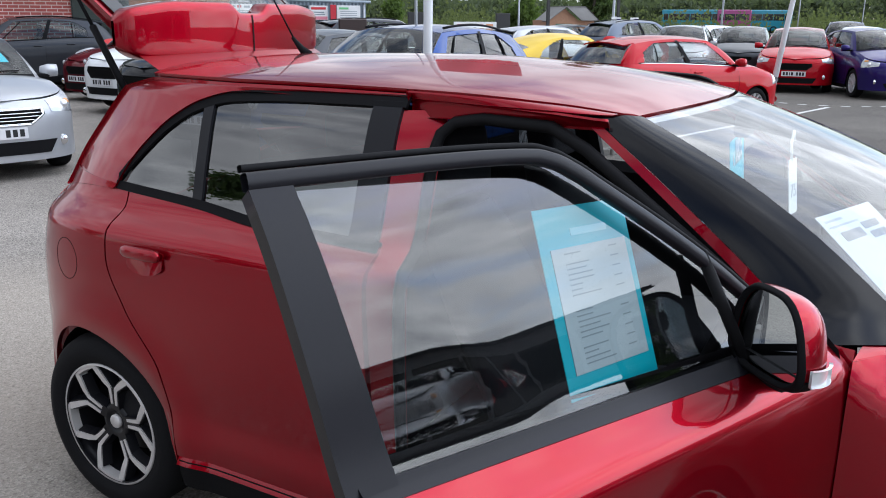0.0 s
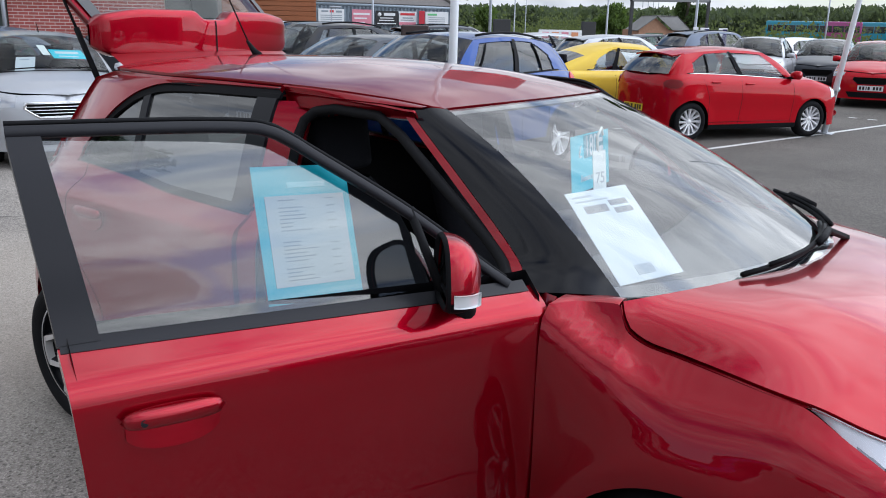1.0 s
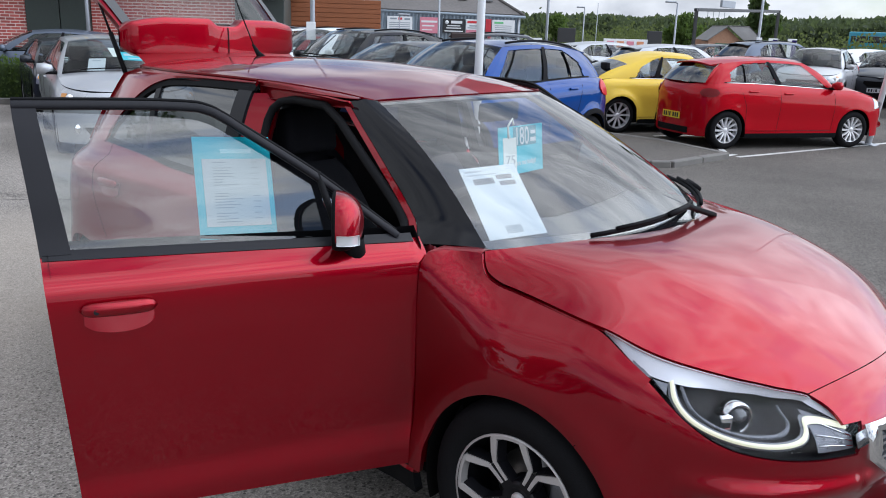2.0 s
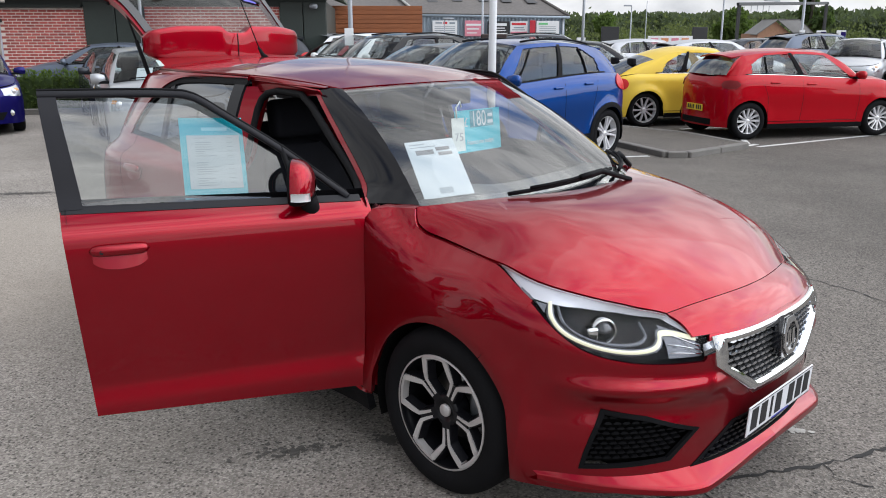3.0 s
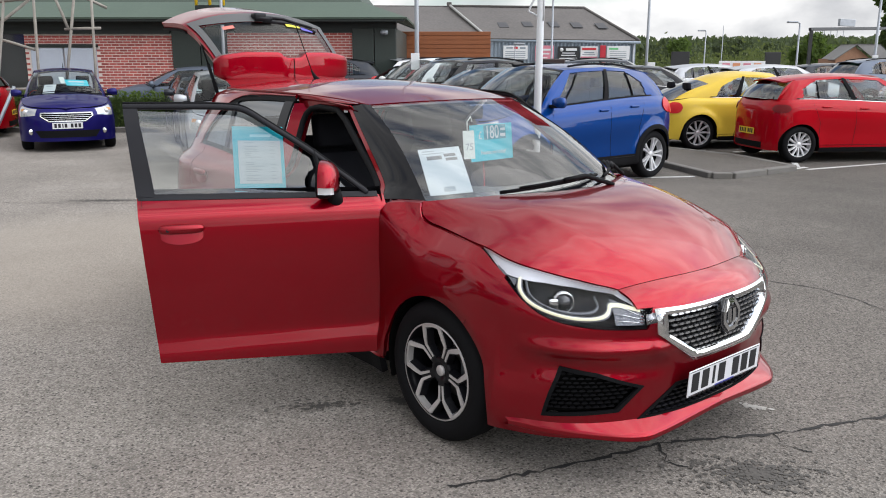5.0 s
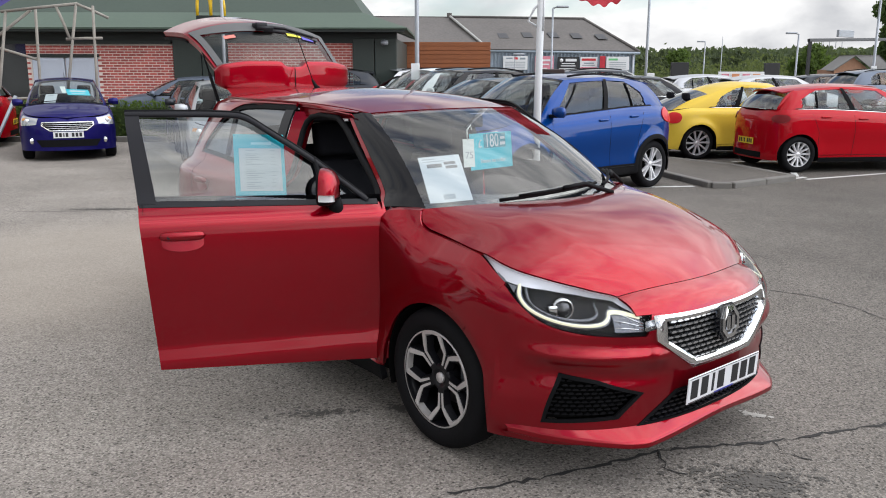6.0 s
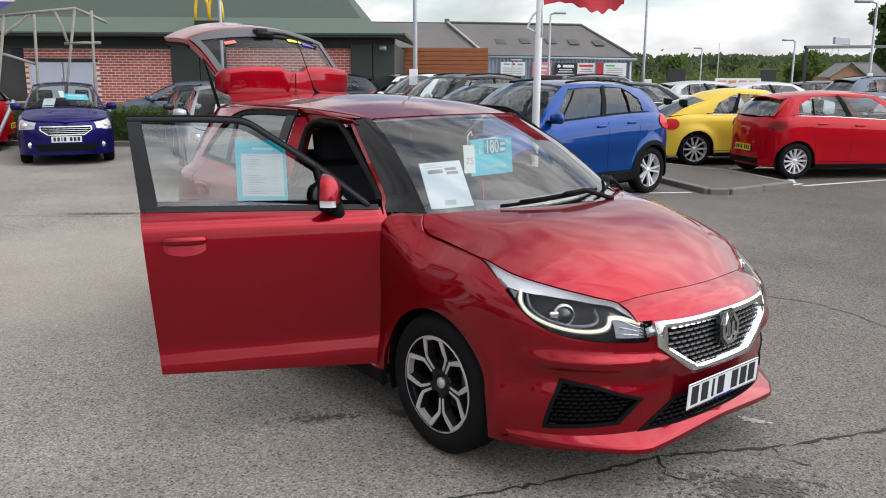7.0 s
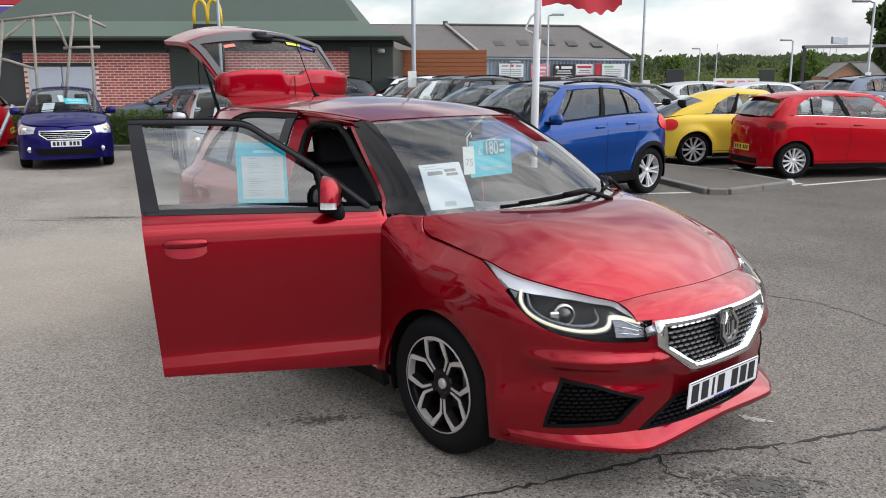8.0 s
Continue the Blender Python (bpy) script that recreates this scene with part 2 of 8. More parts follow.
def scaled(outline, sx, sy):
    cx = sum(p[0] for p in outline) / len(outline)
    cy = sum(p[1] for p in outline) / len(outline)
    return [(cx + (a - cx) * sx, cy + (b - cy) * sy) for a, b in outline]


def inside(poly, a, b):
    hit = False
    for (x0, y0), (x1, y1) in zip(poly, poly[1:] + poly[:1]):
        if (y0 > b) != (y1 > b) and a < (x1 - x0) * (b - y0) / (y1 - y0) + x0:
            hit = not hit
    return hit


def writing(text, size, m, material, parent=None, name="lettering", depth=0.001, squeeze=1.0):
    cu = bpy.data.curves.new(name, "FONT")
    cu.body, cu.size, cu.align_x, cu.align_y, cu.extrude = text, size, "CENTER", "CENTER", depth
    tmp = bpy.data.objects.new(name, cu)
    scene.collection.objects.link(tmp)
    me = bpy.data.meshes.new_from_object(tmp.evaluated_get(bpy.context.evaluated_depsgraph_get()))
    bpy.data.objects.remove(tmp)
    me.transform(m @ Matrix.Diagonal((squeeze, 1, 1, 1)))
    me.materials.clear()
    me.materials.append(material)
    ob = new(name, me)
    ob.parent = parent
    return ob


def frame_of(origin, xdir, up):
    """A pose whose x runs along xdir, whose y is as near as can be to up, and whose z faces out."""
    x = Vector(xdir).normalized()
    z = x.cross(Vector(up)).normalized()
    y = z.cross(x)
    return Matrix(((x.x, y.x, z.x, origin[0]), (x.y, y.y, z.y, origin[1]), (x.z, y.z, z.z, origin[2]), (0, 0, 0, 1)))
# ---------------------------------------------------------------- curves and the car's surface
def spl(x, pts):
    """Smooth curve through (x, value) pairs, flat past its ends."""
    n = len(pts)
    if x <= pts[0][0]:
        return pts[0][1]
    if x >= pts[-1][0]:
        return pts[-1][1]
    i = 0
    while x > pts[i + 1][0]:
        i += 1

    def slope(k):
        if k == 0 or k == n - 1:
            a, b = (0, 1) if k == 0 else (n - 2, n - 1)
            return (pts[b][1] - pts[a][1]) / (pts[b][0] - pts[a][0])
        d0 = (pts[k][1] - pts[k - 1][1]) / (pts[k][0] - pts[k - 1][0])
        d1 = (pts[k + 1][1] - pts[k][1]) / (pts[k + 1][0] - pts[k][0])
        return 0.0 if d0 * d1 <= 0 else 2 * d0 * d1 / (d0 + d1)

    h = pts[i + 1][0] - pts[i][0]
    t = (x - pts[i][0]) / h
    m0, m1 = slope(i) * h, slope(i + 1) * h
    return ((2 * t ** 3 - 3 * t * t + 1) * pts[i][1] + (t ** 3 - 2 * t * t + t) * m0
            + (-2 * t ** 3 + 3 * t * t) * pts[i + 1][1] + (t ** 3 - t * t) * m1)


def lerp(a, b, t):
    return a + (b - a) * t


# half width of the hatchback over height, and the reach of its nose and tail past the corner centres
HALF = [(0.12, 0.775), (0.2, 0.822), (0.3, 0.839), (0.36, 0.838), (0.415, 0.829), (0.45, 0.8235), (0.50, 0.8245), (0.62, 0.829), (0.8, 0.832), (0.9, 0.829), (0.965, 0.822), (0.984, 0.815),
        (0.998, 0.802), (1.045, 0.735), (1.2, 0.678), (1.35, 0.62), (1.42, 0.575), (1.47, 0.50)]
NOSE = [(0.12, 0.58), (0.16, 0.62), (0.205, 0.635), (0.24, 0.64), (0.3, 0.635), (0.38, 0.64), (0.5, 0.65), (0.8, 0.645), (0.9, 0.63), (1.0, 0.585), (1.06, 0.53)]
TAIL = [(0.15, 0.72), (0.3, 0.78), (0.55, 0.79), (0.8, 0.77), (1.0, 0.71), (1.1, 0.66), (1.2, 0.60), (1.3, 0.52), (1.46, 0.40)]
HALF_SOFT = HALF[:HALF.index((0.8, 0.832))] + [(0.8, 0.832), (0.88, 0.826), (0.96, 0.806), (1.04, 0.757), (1.13, 0.702), (1.2, 0.676)] + HALF[-3:]
XF, XB = 0.2, -2.35
SEAM = [(-0.25, 1.0), (-0.21, 0.985), (-0.1, 0.943), (0.05, 0.912), (0.18, 0.888), (0.31, 0.852), (0.44, 0.822), (0.585, 0.77), (0.66, 0.74), (0.75, 0.735), (0.85, 0.775)]


def seam_z(x):
    """Height of the upper edge of wing and lamp along the car."""
    return spl(x, SEAM)


def stretch(x, z):
    if x < -0.45 or z < 0.5:
        return z
    k = min(1.0, (x + 0.45) / 0.3)
    k = k * k * (3 - 2 * k)
    top = seam_z(max(x, -0.21))
    w = max(0.0, min(1.0, (0.2 - x) / 0.3))
    zz = 0.5 + (z - 0.5) * (1.06 + 0.07 * w * w * (3 - 2 * w) - 0.5) / (top - 0.5)
    return lerp(z, zz, k)


def flare(x, z):
    b = 0.0
    for hub in (0.0, -2.52):
        d = math.hypot(x - hub, z - 0.31) - 0.37
        b += 0.016 * math.exp(-(d / 0.07) ** 2)
    return b


def side(x, z):
    """The right flank at x, z."""
    zz = stretch(x, z)
    w = max(0.0, min(1.0, (x + 0.40) / 0.35))
    half = lerp(spl(zz, HALF), spl(zz, HALF_SOFT), w * w * (3 - 2 * w)) + flare(x, z)
    if x > XF:
        c = min(1.0, (x - XF) / spl(zz, NOSE))
        half *= (1 - c ** 2.4) ** (1 / 2.4)
    if x < XB:
        c = min(1.0, (XB - x) / spl(zz, TAIL))
        half *= (1 - c ** 3.0) ** (1 / 3.0)
    return Vector((x, -half, z))


def front(a, z):
    """The nose: a runs from 0 at the corner's start (x = XF) to 1 on the centre line."""
    xm = XF + 0.645 * math.sin(a * math.pi / 2) ** (2 / 2.4)
    zz = stretch(xm, z)
    w = max(0.0, min(1.0, (a - 0.2) / 0.15)) * max(0.0, min(1.0, (0.86 - a) / 0.12))
    k = 1 + w * (0.024 * math.exp(-((z - 0.575 + 0.05 * a) / 0.030) ** 2) - 0.019 * math.exp(-((z - 0.50 + 0.06 * a) / 0.035) ** 2))
    x = XF + spl(zz, NOSE) * k * math.sin(a * math.pi / 2) ** (2 / 2.4)
    y = (spl(zz, HALF_SOFT) * k + flare(x, z)) * math.cos(a * math.pi / 2) ** (2 / 2.4)
    return Vector((x, -y, z))


def rear(a, z):
    x = XB - spl(z, TAIL) * math.sin(a * math.pi / 2) ** (2 / 3)
    y = (spl(z, HALF) + flare(x, z)) * math.cos(a * math.pi / 2) ** (2 / 3)
    return Vector((x, -y, z))


def nose(y, z):
    """A point of the nose at a given distance from the centre line."""
    y0 = abs(y)
    zz = stretch(min(0.84, XF + 0.645 * (1 - min(1, y0 / 0.83) ** 2.4) ** (1 / 2.4)), z)
    k = min(1.0, y0 / spl(zz, HALF))
    return Vector((XF + spl(zz, NOSE) * (1 - k ** 2.4) ** (1 / 2.4), y, z))


# bonnet, windscreen, roof: u runs across from -1 (right) to 1 (left), v from the rear or the foot onwards
LAMP_LOW = [(0.0, 0.882), (0.063, 0.842), (0.16, 0.785), (0.24, 0.726), (0.314, 0.683), (0.39, 0.659), (0.52, 0.638), (0.72, 0.622)]
LAMP_TOP = [(0.0, 0.888), (0.094, 0.858), (0.25, 0.826), (0.478, 0.777), (0.616, 0.750), (0.72, 0.690)]


SHUT = [(-0.236, 1.003), (-0.224, 0.975), (-0.200, 0.947), (-0.155, 0.927), (-0.05, 0.912), (XF, 0.8875)]


def edge_run(v):
    """Right edge of the bonnet: along the wing, then along the lamp's upper edge."""
    if v < 0.45:
        i, f = divmod(v / 0.45 * 4.9999, 1)
        a, b = SHUT[int(i)], SHUT[int(i) + 1]
        p = side(lerp(a[0], b[0], f), lerp(a[1], b[1], f))
    else:
        a = lerp(0.0, 0.618, ((v - 0.45) / 0.55) ** 1.1)
        p = front(a, spl(a, LAMP_TOP))
    return Vector((p[0], p[1] + 0.005, p[2] + 0.003))


EDGE = [edge_run(k / 240) for k in range(241)]
for _ in range(30):
    EDGE = [EDGE[0]] + [(p + q * 2 + r) / 4 for p, q, r in zip(EDGE, EDGE[1:], EDGE[2:])] + [EDGE[-1]]
EDGE_AT = [0.0]
for p_, q_ in zip(EDGE, EDGE[1:]):
    EDGE_AT.append(EDGE_AT[-1] + math.dist(p_, q_))


def along(line, v):
    """A line of 241 points, run through at an even pace."""
    want = v * EDGE_AT[-1]
    i = 0
    while i < 239 and EDGE_AT[i + 1] < want:
        i += 1
    return line[i].lerp(line[i + 1], (want - EDGE_AT[i]) / (EDGE_AT[i + 1] - EDGE_AT[i]))


# the fair line that the bonnet's shoulder follows; the shut line leaves it at the rear corner
TIP = 108
FAIR = [EDGE[0].lerp(EDGE[TIP], k / TIP) + Vector((0, 0, 0.022 * math.sin(math.pi * k / TIP))) for k in range(TIP)] + EDGE[TIP:]
FAIR_FIT = [np.polyfit(EDGE_AT, [p[c] for p in FAIR], 5, w=[30 if k in (0, 240) else 1 for k in range(241)]) for c in range(3)]
FAIR = [Vector([float(np.polyval(FAIR_FIT[c], t)) for c in range(3)]) for t in EDGE_AT]


CROWN = np.polyfit((0.0, 0.2, 0.4, 0.55, 0.66, 0.735), (1.03, 1.01, 0.955, 0.89, 0.828, 0.778), 3)


def bonnet(u, v):
    e, g = along(EDGE, v), along(FAIR, v)
    k = abs(u)
    xc = lerp(0.03, 0.735, v)
    zc = np.polyval(CROWN, xc)
    f = 1 - k ** 3.4
    c = max(0.0, min(1.0, (0.70 - k) / 0.13))
    crease = 0.008 * c * c * (3 - 2 * c) * math.sin(math.pi * v) ** 0.8
    p = Vector((lerp(g[0], xc, 1 - k ** 2), -g[1] * u, lerp(g[2], zc, f) + crease))
    d = (e - g) * k ** 10
    return Vector((p.x + d.x, p.y - d.y * (1 if u > 0 else -1), p.z + d.z))


def screen(u, v):
    y = u * lerp(0.66, 0.505, v)
    xb, xt = -0.26 + 0.34 * (1 - abs(u) ** 2.2), -0.895 + 0.10 * (1 - u * u)
    zb, zt = 1.0 + 0.02 * (1 - u * u), 1.388 + 0.016 * (1 - u * u)
    b = 0.03 * math.sin(math.pi * v)
    return Vector((lerp(xb, xt, v) + b * 0.5, y, lerp(zb, zt, v) + b))


def roof(u, v):
    xs, xe = -0.905 + 0.10 * (1 - u * u), -2.50 - 0.06 * (1 - u * u)
    x = lerp(xs, xe, v)
    w = spl(v, [(0, 0.51), (0.3, 0.575), (0.7, 0.575), (1, 0.52)])
    zr = spl(v, [(0, 1.393), (0.12, 1.415), (0.3, 1.432), (0.6, 1.437), (1, 1.437)])
    zc = spl(v, [(0, 1.408), (0.1, 1.442), (0.25, 1.477), (0.5, 1.499), (0.8, 1.490), (1, 1.474)])
    return Vector((x, u * w, lerp(zr, zc, (1 - u * u) ** 0.8)))
# ---------------------------------------------------------------- the red hatchback
hero = tagged(base("hatchback_car"), "metallic red hatchback with black pillars, driver door and tailgate open", "car")
ARCH = 0.337


def arch_z(x, low):
    """Lower edge of the flank: a sill line broken by the wheel arches."""
    for hub in (0.0, -2.52):
        d = abs(x - hub)
        if d < ARCH:
            return max(low, 0.31 + math.sqrt(ARCH * ARCH - d * d))
    return low


def both(name, make, material, label="", smooth=True):
    part(name, make(), material, hero, label, smooth)
    part(name, mirrored(make()), material, hero, label, smooth)


# front wings: from the door gap to the slanting bumper seam
WING_TOP = [(-0.385, 0.992), (-0.25, 1.0), (-0.240, 0.998), (-0.228, 0.974), (-0.203, 0.944), (-0.157, 0.924), (-0.05, 0.909), (0.18, 0.886), (0.21, 0.877), (0.29, 0.838), (0.365, 0.803)]


def wing():
    def f(u, v):
        x = lerp(-0.385, lerp(0.1985, 0.3645, v), u)
        return side(x, lerp(arch_z(x, 0.29), spl(x, WING_TOP), v))
    return surf(90, 24, f, thick=0.018)


both("front_wing", wing, RED)
both("wing_flange", lambda: surf(10, 16, lambda u, v: (lambda x: side(x, lerp(arch_z(x, 0.30) + 0.006, 0.785, v)) + Vector((-0.003, 0.007, 0)))(lerp(lerp(0.18, 0.345, v), lerp(0.22, 0.385, v), u))), RED)
both("wing_top", lambda: surf(16, 6, lambda u, v: (lambda x: side(x, spl(x, WING_TOP) - 0.002).lerp(Vector((lerp(-0.36, -0.243, u), -0.660, 1.002)), v) + Vector((0, 0, 0.006 * math.sin(math.pi * v))))(lerp(-0.385, -0.242, u)), thick=0.01), RED)

# front bumper, one shell over both corners, with openings for the grilles and the corner pockets
FOG = [(0.375, 0.478), (0.52, 0.452), (0.70, 0.392), (0.615, 0.30), (0.33, 0.288)]
GRILLE = [(-0.362, 0.677), (0.362, 0.677), (0.364, 0.60), (0.19, 0.480), (-0.19, 0.480), (-0.364, 0.60)]
LOWER = [(-0.26, 0.375), (0.26, 0.375), (0.43, 0.262), (-0.43, 0.262)]


def bumper_uv(u, v):
    a = lerp(lerp(0.0, 0.129, v), 1.0, u)
    low = arch_z(front(u, 0.5).x, 0.19)
    k = min(1.0, max(0.0, (a - 0.70) / 0.04))
    top = lerp(spl(min(a, 0.72), LAMP_LOW) - 0.003, 0.70, k * k * (3 - 2 * k))
    return a, lerp(low, top, v)


def bumper_hole(u, v):
    a, z = bumper_uv(u, v)
    p = front(a, z)
    return inside(FOG, a, z) or inside(GRILLE, p.y, z) or inside(LOWER, p.y, z)


def bumper():
    b = surf(140, 60, lambda u, v: front(*bumper_uv(u, v)), hole=bumper_hole, thick=0.012)
    m = mirrored(surf(140, 60, lambda u, v: front(*bumper_uv(u, v)), hole=bumper_hole, thick=0.012))
    return joined([b, m])


part("front_bumper", bumper(), RED, hero)


def nose_band(u, v):
    p = bonnet(2 * u - 1, 1.0) + Vector((0.002, 0, -0.002))
    q = nose(p.y * 1.0, 0.697)
    c = p.lerp(q, v)
    return c + Vector((0.008, 0, 0.006)) * math.sin(math.pi * v)


part("nose_panel", surf(40, 10, nose_band, flip=True, thick=0.01), RED, hero)


def on_corner(a, z, h):
    p, q, r = front(a, z), front(a + 0.01, z), front(a, z + 0.01)
    return p + (q - p).cross(r - p).normalized() * h


def on_nose(y, z, h):
    p, q, r = nose(y, z), nose(y + 0.01, z), nose(y, z + 0.01)
    return p + (q - p).cross(r - p).normalized() * h


def mesh_bars(outline, f, pitch, depth, wide, row):
    """Rows of short slanted bars that fill an outline, like a honeycomb."""
    bm = bmesh.new()
    a0, a1 = min(p[0] for p in outline), max(p[0] for p in outline)
    b0, b1 = min(p[1] for p in outline), max(p[1] for p in outline)
    j, b = 0, b0
    while b < b1:
        a = a0 + (pitch / 2 if j % 2 else 0)
        while a < a1:
            if inside(outline, a, b):
                w, h = pitch * wide, row * 0.36
                pts = [(a - w, b + h * 0.15), (a - w * 0.45, b + h), (a + w * 0.45, b + h), (a + w, b + h * 0.15), (a + w * 0.45, b - h * 0.25), (a - w * 0.45, b - h * 0.25)]
                top = [bm.verts.new(f(*p, depth)) for p in pts]
                low = [bm.verts.new(f(*p, depth - 0.014)) for p in pts]
                bm.faces.new(top)
                for i in range(6):
                    bm.faces.new((top[i], low[i], low[(i + 1) % 6], top[(i + 1) % 6]))
            a += pitch
        b += row
        j += 1
    bmesh.ops.recalc_face_normals(bm, faces=bm.faces)
    return bm


def backing(outline, f, depth):
    bm = bmesh.new()
    line = dense(outline, 0.05)
    cx = sum(p[0] for p in line) / len(line)
    cy = sum(p[1] for p in line) / len(line)
    c = bm.verts.new(f(cx, cy, depth))
    vs = [bm.verts.new(f(a, b, depth)) for a, b in line]
    for i in range(len(vs)):
        bm.faces.new((c, vs[i], vs[(i + 1) % len(vs)]))
    bmesh.ops.recalc_face_normals(bm, faces=bm.faces)
    return bm


fog_line = dense(FOG, 0.04)
for flip in (False, True):
    def turn(bm):
        return mirrored(bm) if flip else bm
    pocket = part("corner_vent", turn(ring(scaled(fog_line, 1.03, 1.05), scaled(fog_line, 0.92, 0.88), on_corner, 0.004)), BLACK_TRIM, hero, "black plastic corner vent", False)
    part("vent_back", turn(backing(scaled(fog_line, 0.95, 0.95), on_corner, -0.035)), LINER, pocket)
    part("vent_mesh", turn(mesh_bars(scaled(FOG, 0.93, 0.89), on_corner, 0.030, -0.012, 0.46, 0.017)), BLACK_TRIM, pocket, smooth=False)

grille = part("grille", mesh_bars(scaled(GRILLE, 0.92, 0.86), on_nose, 0.034, 0.0, 0.47, 0.0205), mat("grille_bar", (0.50, 0.51, 0.53), 0.22, 0.9), hero, "honeycomb grille with satin metal bars", False)
part("grille_back", backing(GRILLE, on_nose, -0.02), LINER, grille)
gline = dense(GRILLE, 0.03)
part("grille_frame", ring(scaled(gline, 1.07, 1.13), scaled(gline, 0.955, 0.865), on_nose, 0.016), CHROME, grille, "polished chrome surround")
DARK_CHROME = mat("dark_chrome", (0.30, 0.31, 0.33), 0.14, 1.0)
for s in (-1, 1):
    wingline = dense([(s * 0.345, 0.686), (s * 0.352, 0.648), (s * 0.432, 0.638), (s * 0.426, 0.674)], 0.02)
    part("grille_wing", prism(wingline, lambda a, b, h: on_nose(a, b, h), 0.003), DARK_CHROME, grille)
lower = part("lower_grille", mesh_bars(scaled(LOWER, 0.98, 0.95), on_nose, 0.034, -0.012, 0.46, 0.018), BLACK_SATIN, hero, "black honeycomb lower grille", False)
part("lower_back", backing(scaled(LOWER, 1.05, 1.1), on_nose, -0.03), LINER, lower)
part("lower_frame", ring(scaled(dense(LOWER, 0.03), 1.04, 1.08), scaled(dense(LOWER, 0.03), 0.97, 0.93), on_nose, 0.003), BLACK_TRIM, lower, smooth=False)

# badge: a plain octagonal boss on the grille
octa = [(0.062 * math.cos(math.pi / 8 + k * math.pi / 4), 0.612 + 0.064 * math.sin(math.pi / 8 + k * math.pi / 4)) for k in range(8)]
boss = part("badge", prism(scaled(octa, 1.18, 1.18), on_nose, 0.03), BLACK_GLOSS, hero, "octagonal chrome badge on a dark boss", False)
part("badge_rim", shaped(ring(octa, scaled(octa, 0.74, 0.74), lambda a, b, h: on_nose(a, b, 0.031 + h), 0.006), Matrix.Identity(4)), CHROME, boss, smooth=False)
for ya, yb in ((-0.028, -0.018), (-0.014, -0.004), (0.006, 0.026)):
    part("badge_bar", prism([(ya, 0.585), (yb, 0.585), (yb, 0.64), (ya, 0.64)], lambda a, b, h: on_nose(a, b, 0.031 + h), 0.005), CHROME, boss, smooth=False)

# front number plate with plain bars
plate = part("number_plate", shaped(box(-0.26, 0.26, -0.0555, 0.0555, 0, 0.006, 0.003, 1), frame_of((0.867, 0, 0.378), (0, 1, 0), (0.05, 0, 1))), PLATE_WHITE, hero, "white number plate with black bars", False)
PF = frame_of((0.8735, 0, 0.378), (0, 1, 0), (0.05, 0, 1))
for k, xx in enumerate((-0.215, -0.145, -0.085, -0.028, 0.075, 0.142, 0.208)):
    w = 0.008 if k == 2 else 0.024
    part("plate_bar", shaped(box(xx - w, xx + w, -0.037, 0.041, 0, 0.001), PF), INK, plate, smooth=False)
part("plate_strip", shaped(box(-0.07, 0.07, -0.052, -0.045, 0, 0.001), PF), mat("blue_print", (0.05, 0.06, 0.35), 0.5), plate, smooth=False)
part("plate_edge", joined([shaped(box(-0.252, 0.252, s * 0.050 - 0.0012, s * 0.050 + 0.0012, 0, 0.001), PF) for s in (-1, 1)]), INK, plate, smooth=False)
# splitter lip: straight across the middle, bent back at the corners
LIP = [(0.0, 0.858), (0.44, 0.838), (0.50, 0.815), (0.62, 0.715), (0.75, 0.56), (0.815, 0.43)]


def lip(flip):
    def f(u, v):
        y = lerp(0.0, 0.815, u)
        x = spl(y, LIP)
        z0 = spl(y, [(0, 0.222), (0.46, 0.196), (0.62, 0.205), (0.815, 0.225)])
        ang = v * 3
        if v < 1 / 3:
            p = Vector((x - 0.05, y, z0 - 0.012)).lerp(Vector((x + 0.01, y, z0)), ang)
        elif v < 2 / 3:
            p = Vector((x + 0.01, y, z0)).lerp(Vector((x + 0.008, y, z0 + 0.02)), ang - 1)
        else:
            q = nose(y, 0.262)
            p = Vector((x + 0.008, y, z0 + 0.02)).lerp(Vector((min(x, q.x) - 0.004, y, 0.262)), ang - 2)
        return Vector((p.x, p.y * (1 if flip else -1), p.z))
    return surf(50, 12, f, flip=not flip)


part("front_lip", joined([lip(False), lip(True)]), RED, hero)


# headlamps: dark bowl, chrome brow, daylight strip, projector, clear lens
def lamp_uv(u, v, ins=0.0):
    a = lerp(0.0 + ins, 0.725 - ins * 0.5, u)
    lo, hi = spl(a, LAMP_LOW), spl(a, LAMP_TOP)
    return a, lerp(lo, hi, lerp(ins, 1 - ins, v))


def smooth_line(pts, rounds=3):
    """A polyline with its corners cut."""
    for _ in range(rounds):
        cut = [pts[0]]
        for (a, b), (c, d) in zip(pts, pts[1:]):
            cut += [(lerp(a, c, 0.25), lerp(b, d, 0.25)), (lerp(a, c, 0.75), lerp(b, d, 0.75))]
        pts = cut + [pts[-1]]
    return pts


def ribbon(line, w, h):
    """A flat band along (a, z) points of the lamp, w wide."""
    def f(u, v):
        t = u * (len(line) - 1)
        i = min(int(t), len(line) - 2)
        (a, b), (c, d) = line[i], line[i + 1]
        L = math.hypot(c - a, d - b) or 1
        q = (v - 0.5) * w
        return on_corner(lerp(a, c, t - i) - (d - b) / L * q, lerp(b, d, t - i) + (c - a) / L * q, h + 0.003 * math.sin(math.pi * v))
    return surf(len(line) * 2, 4, f, flip=True)


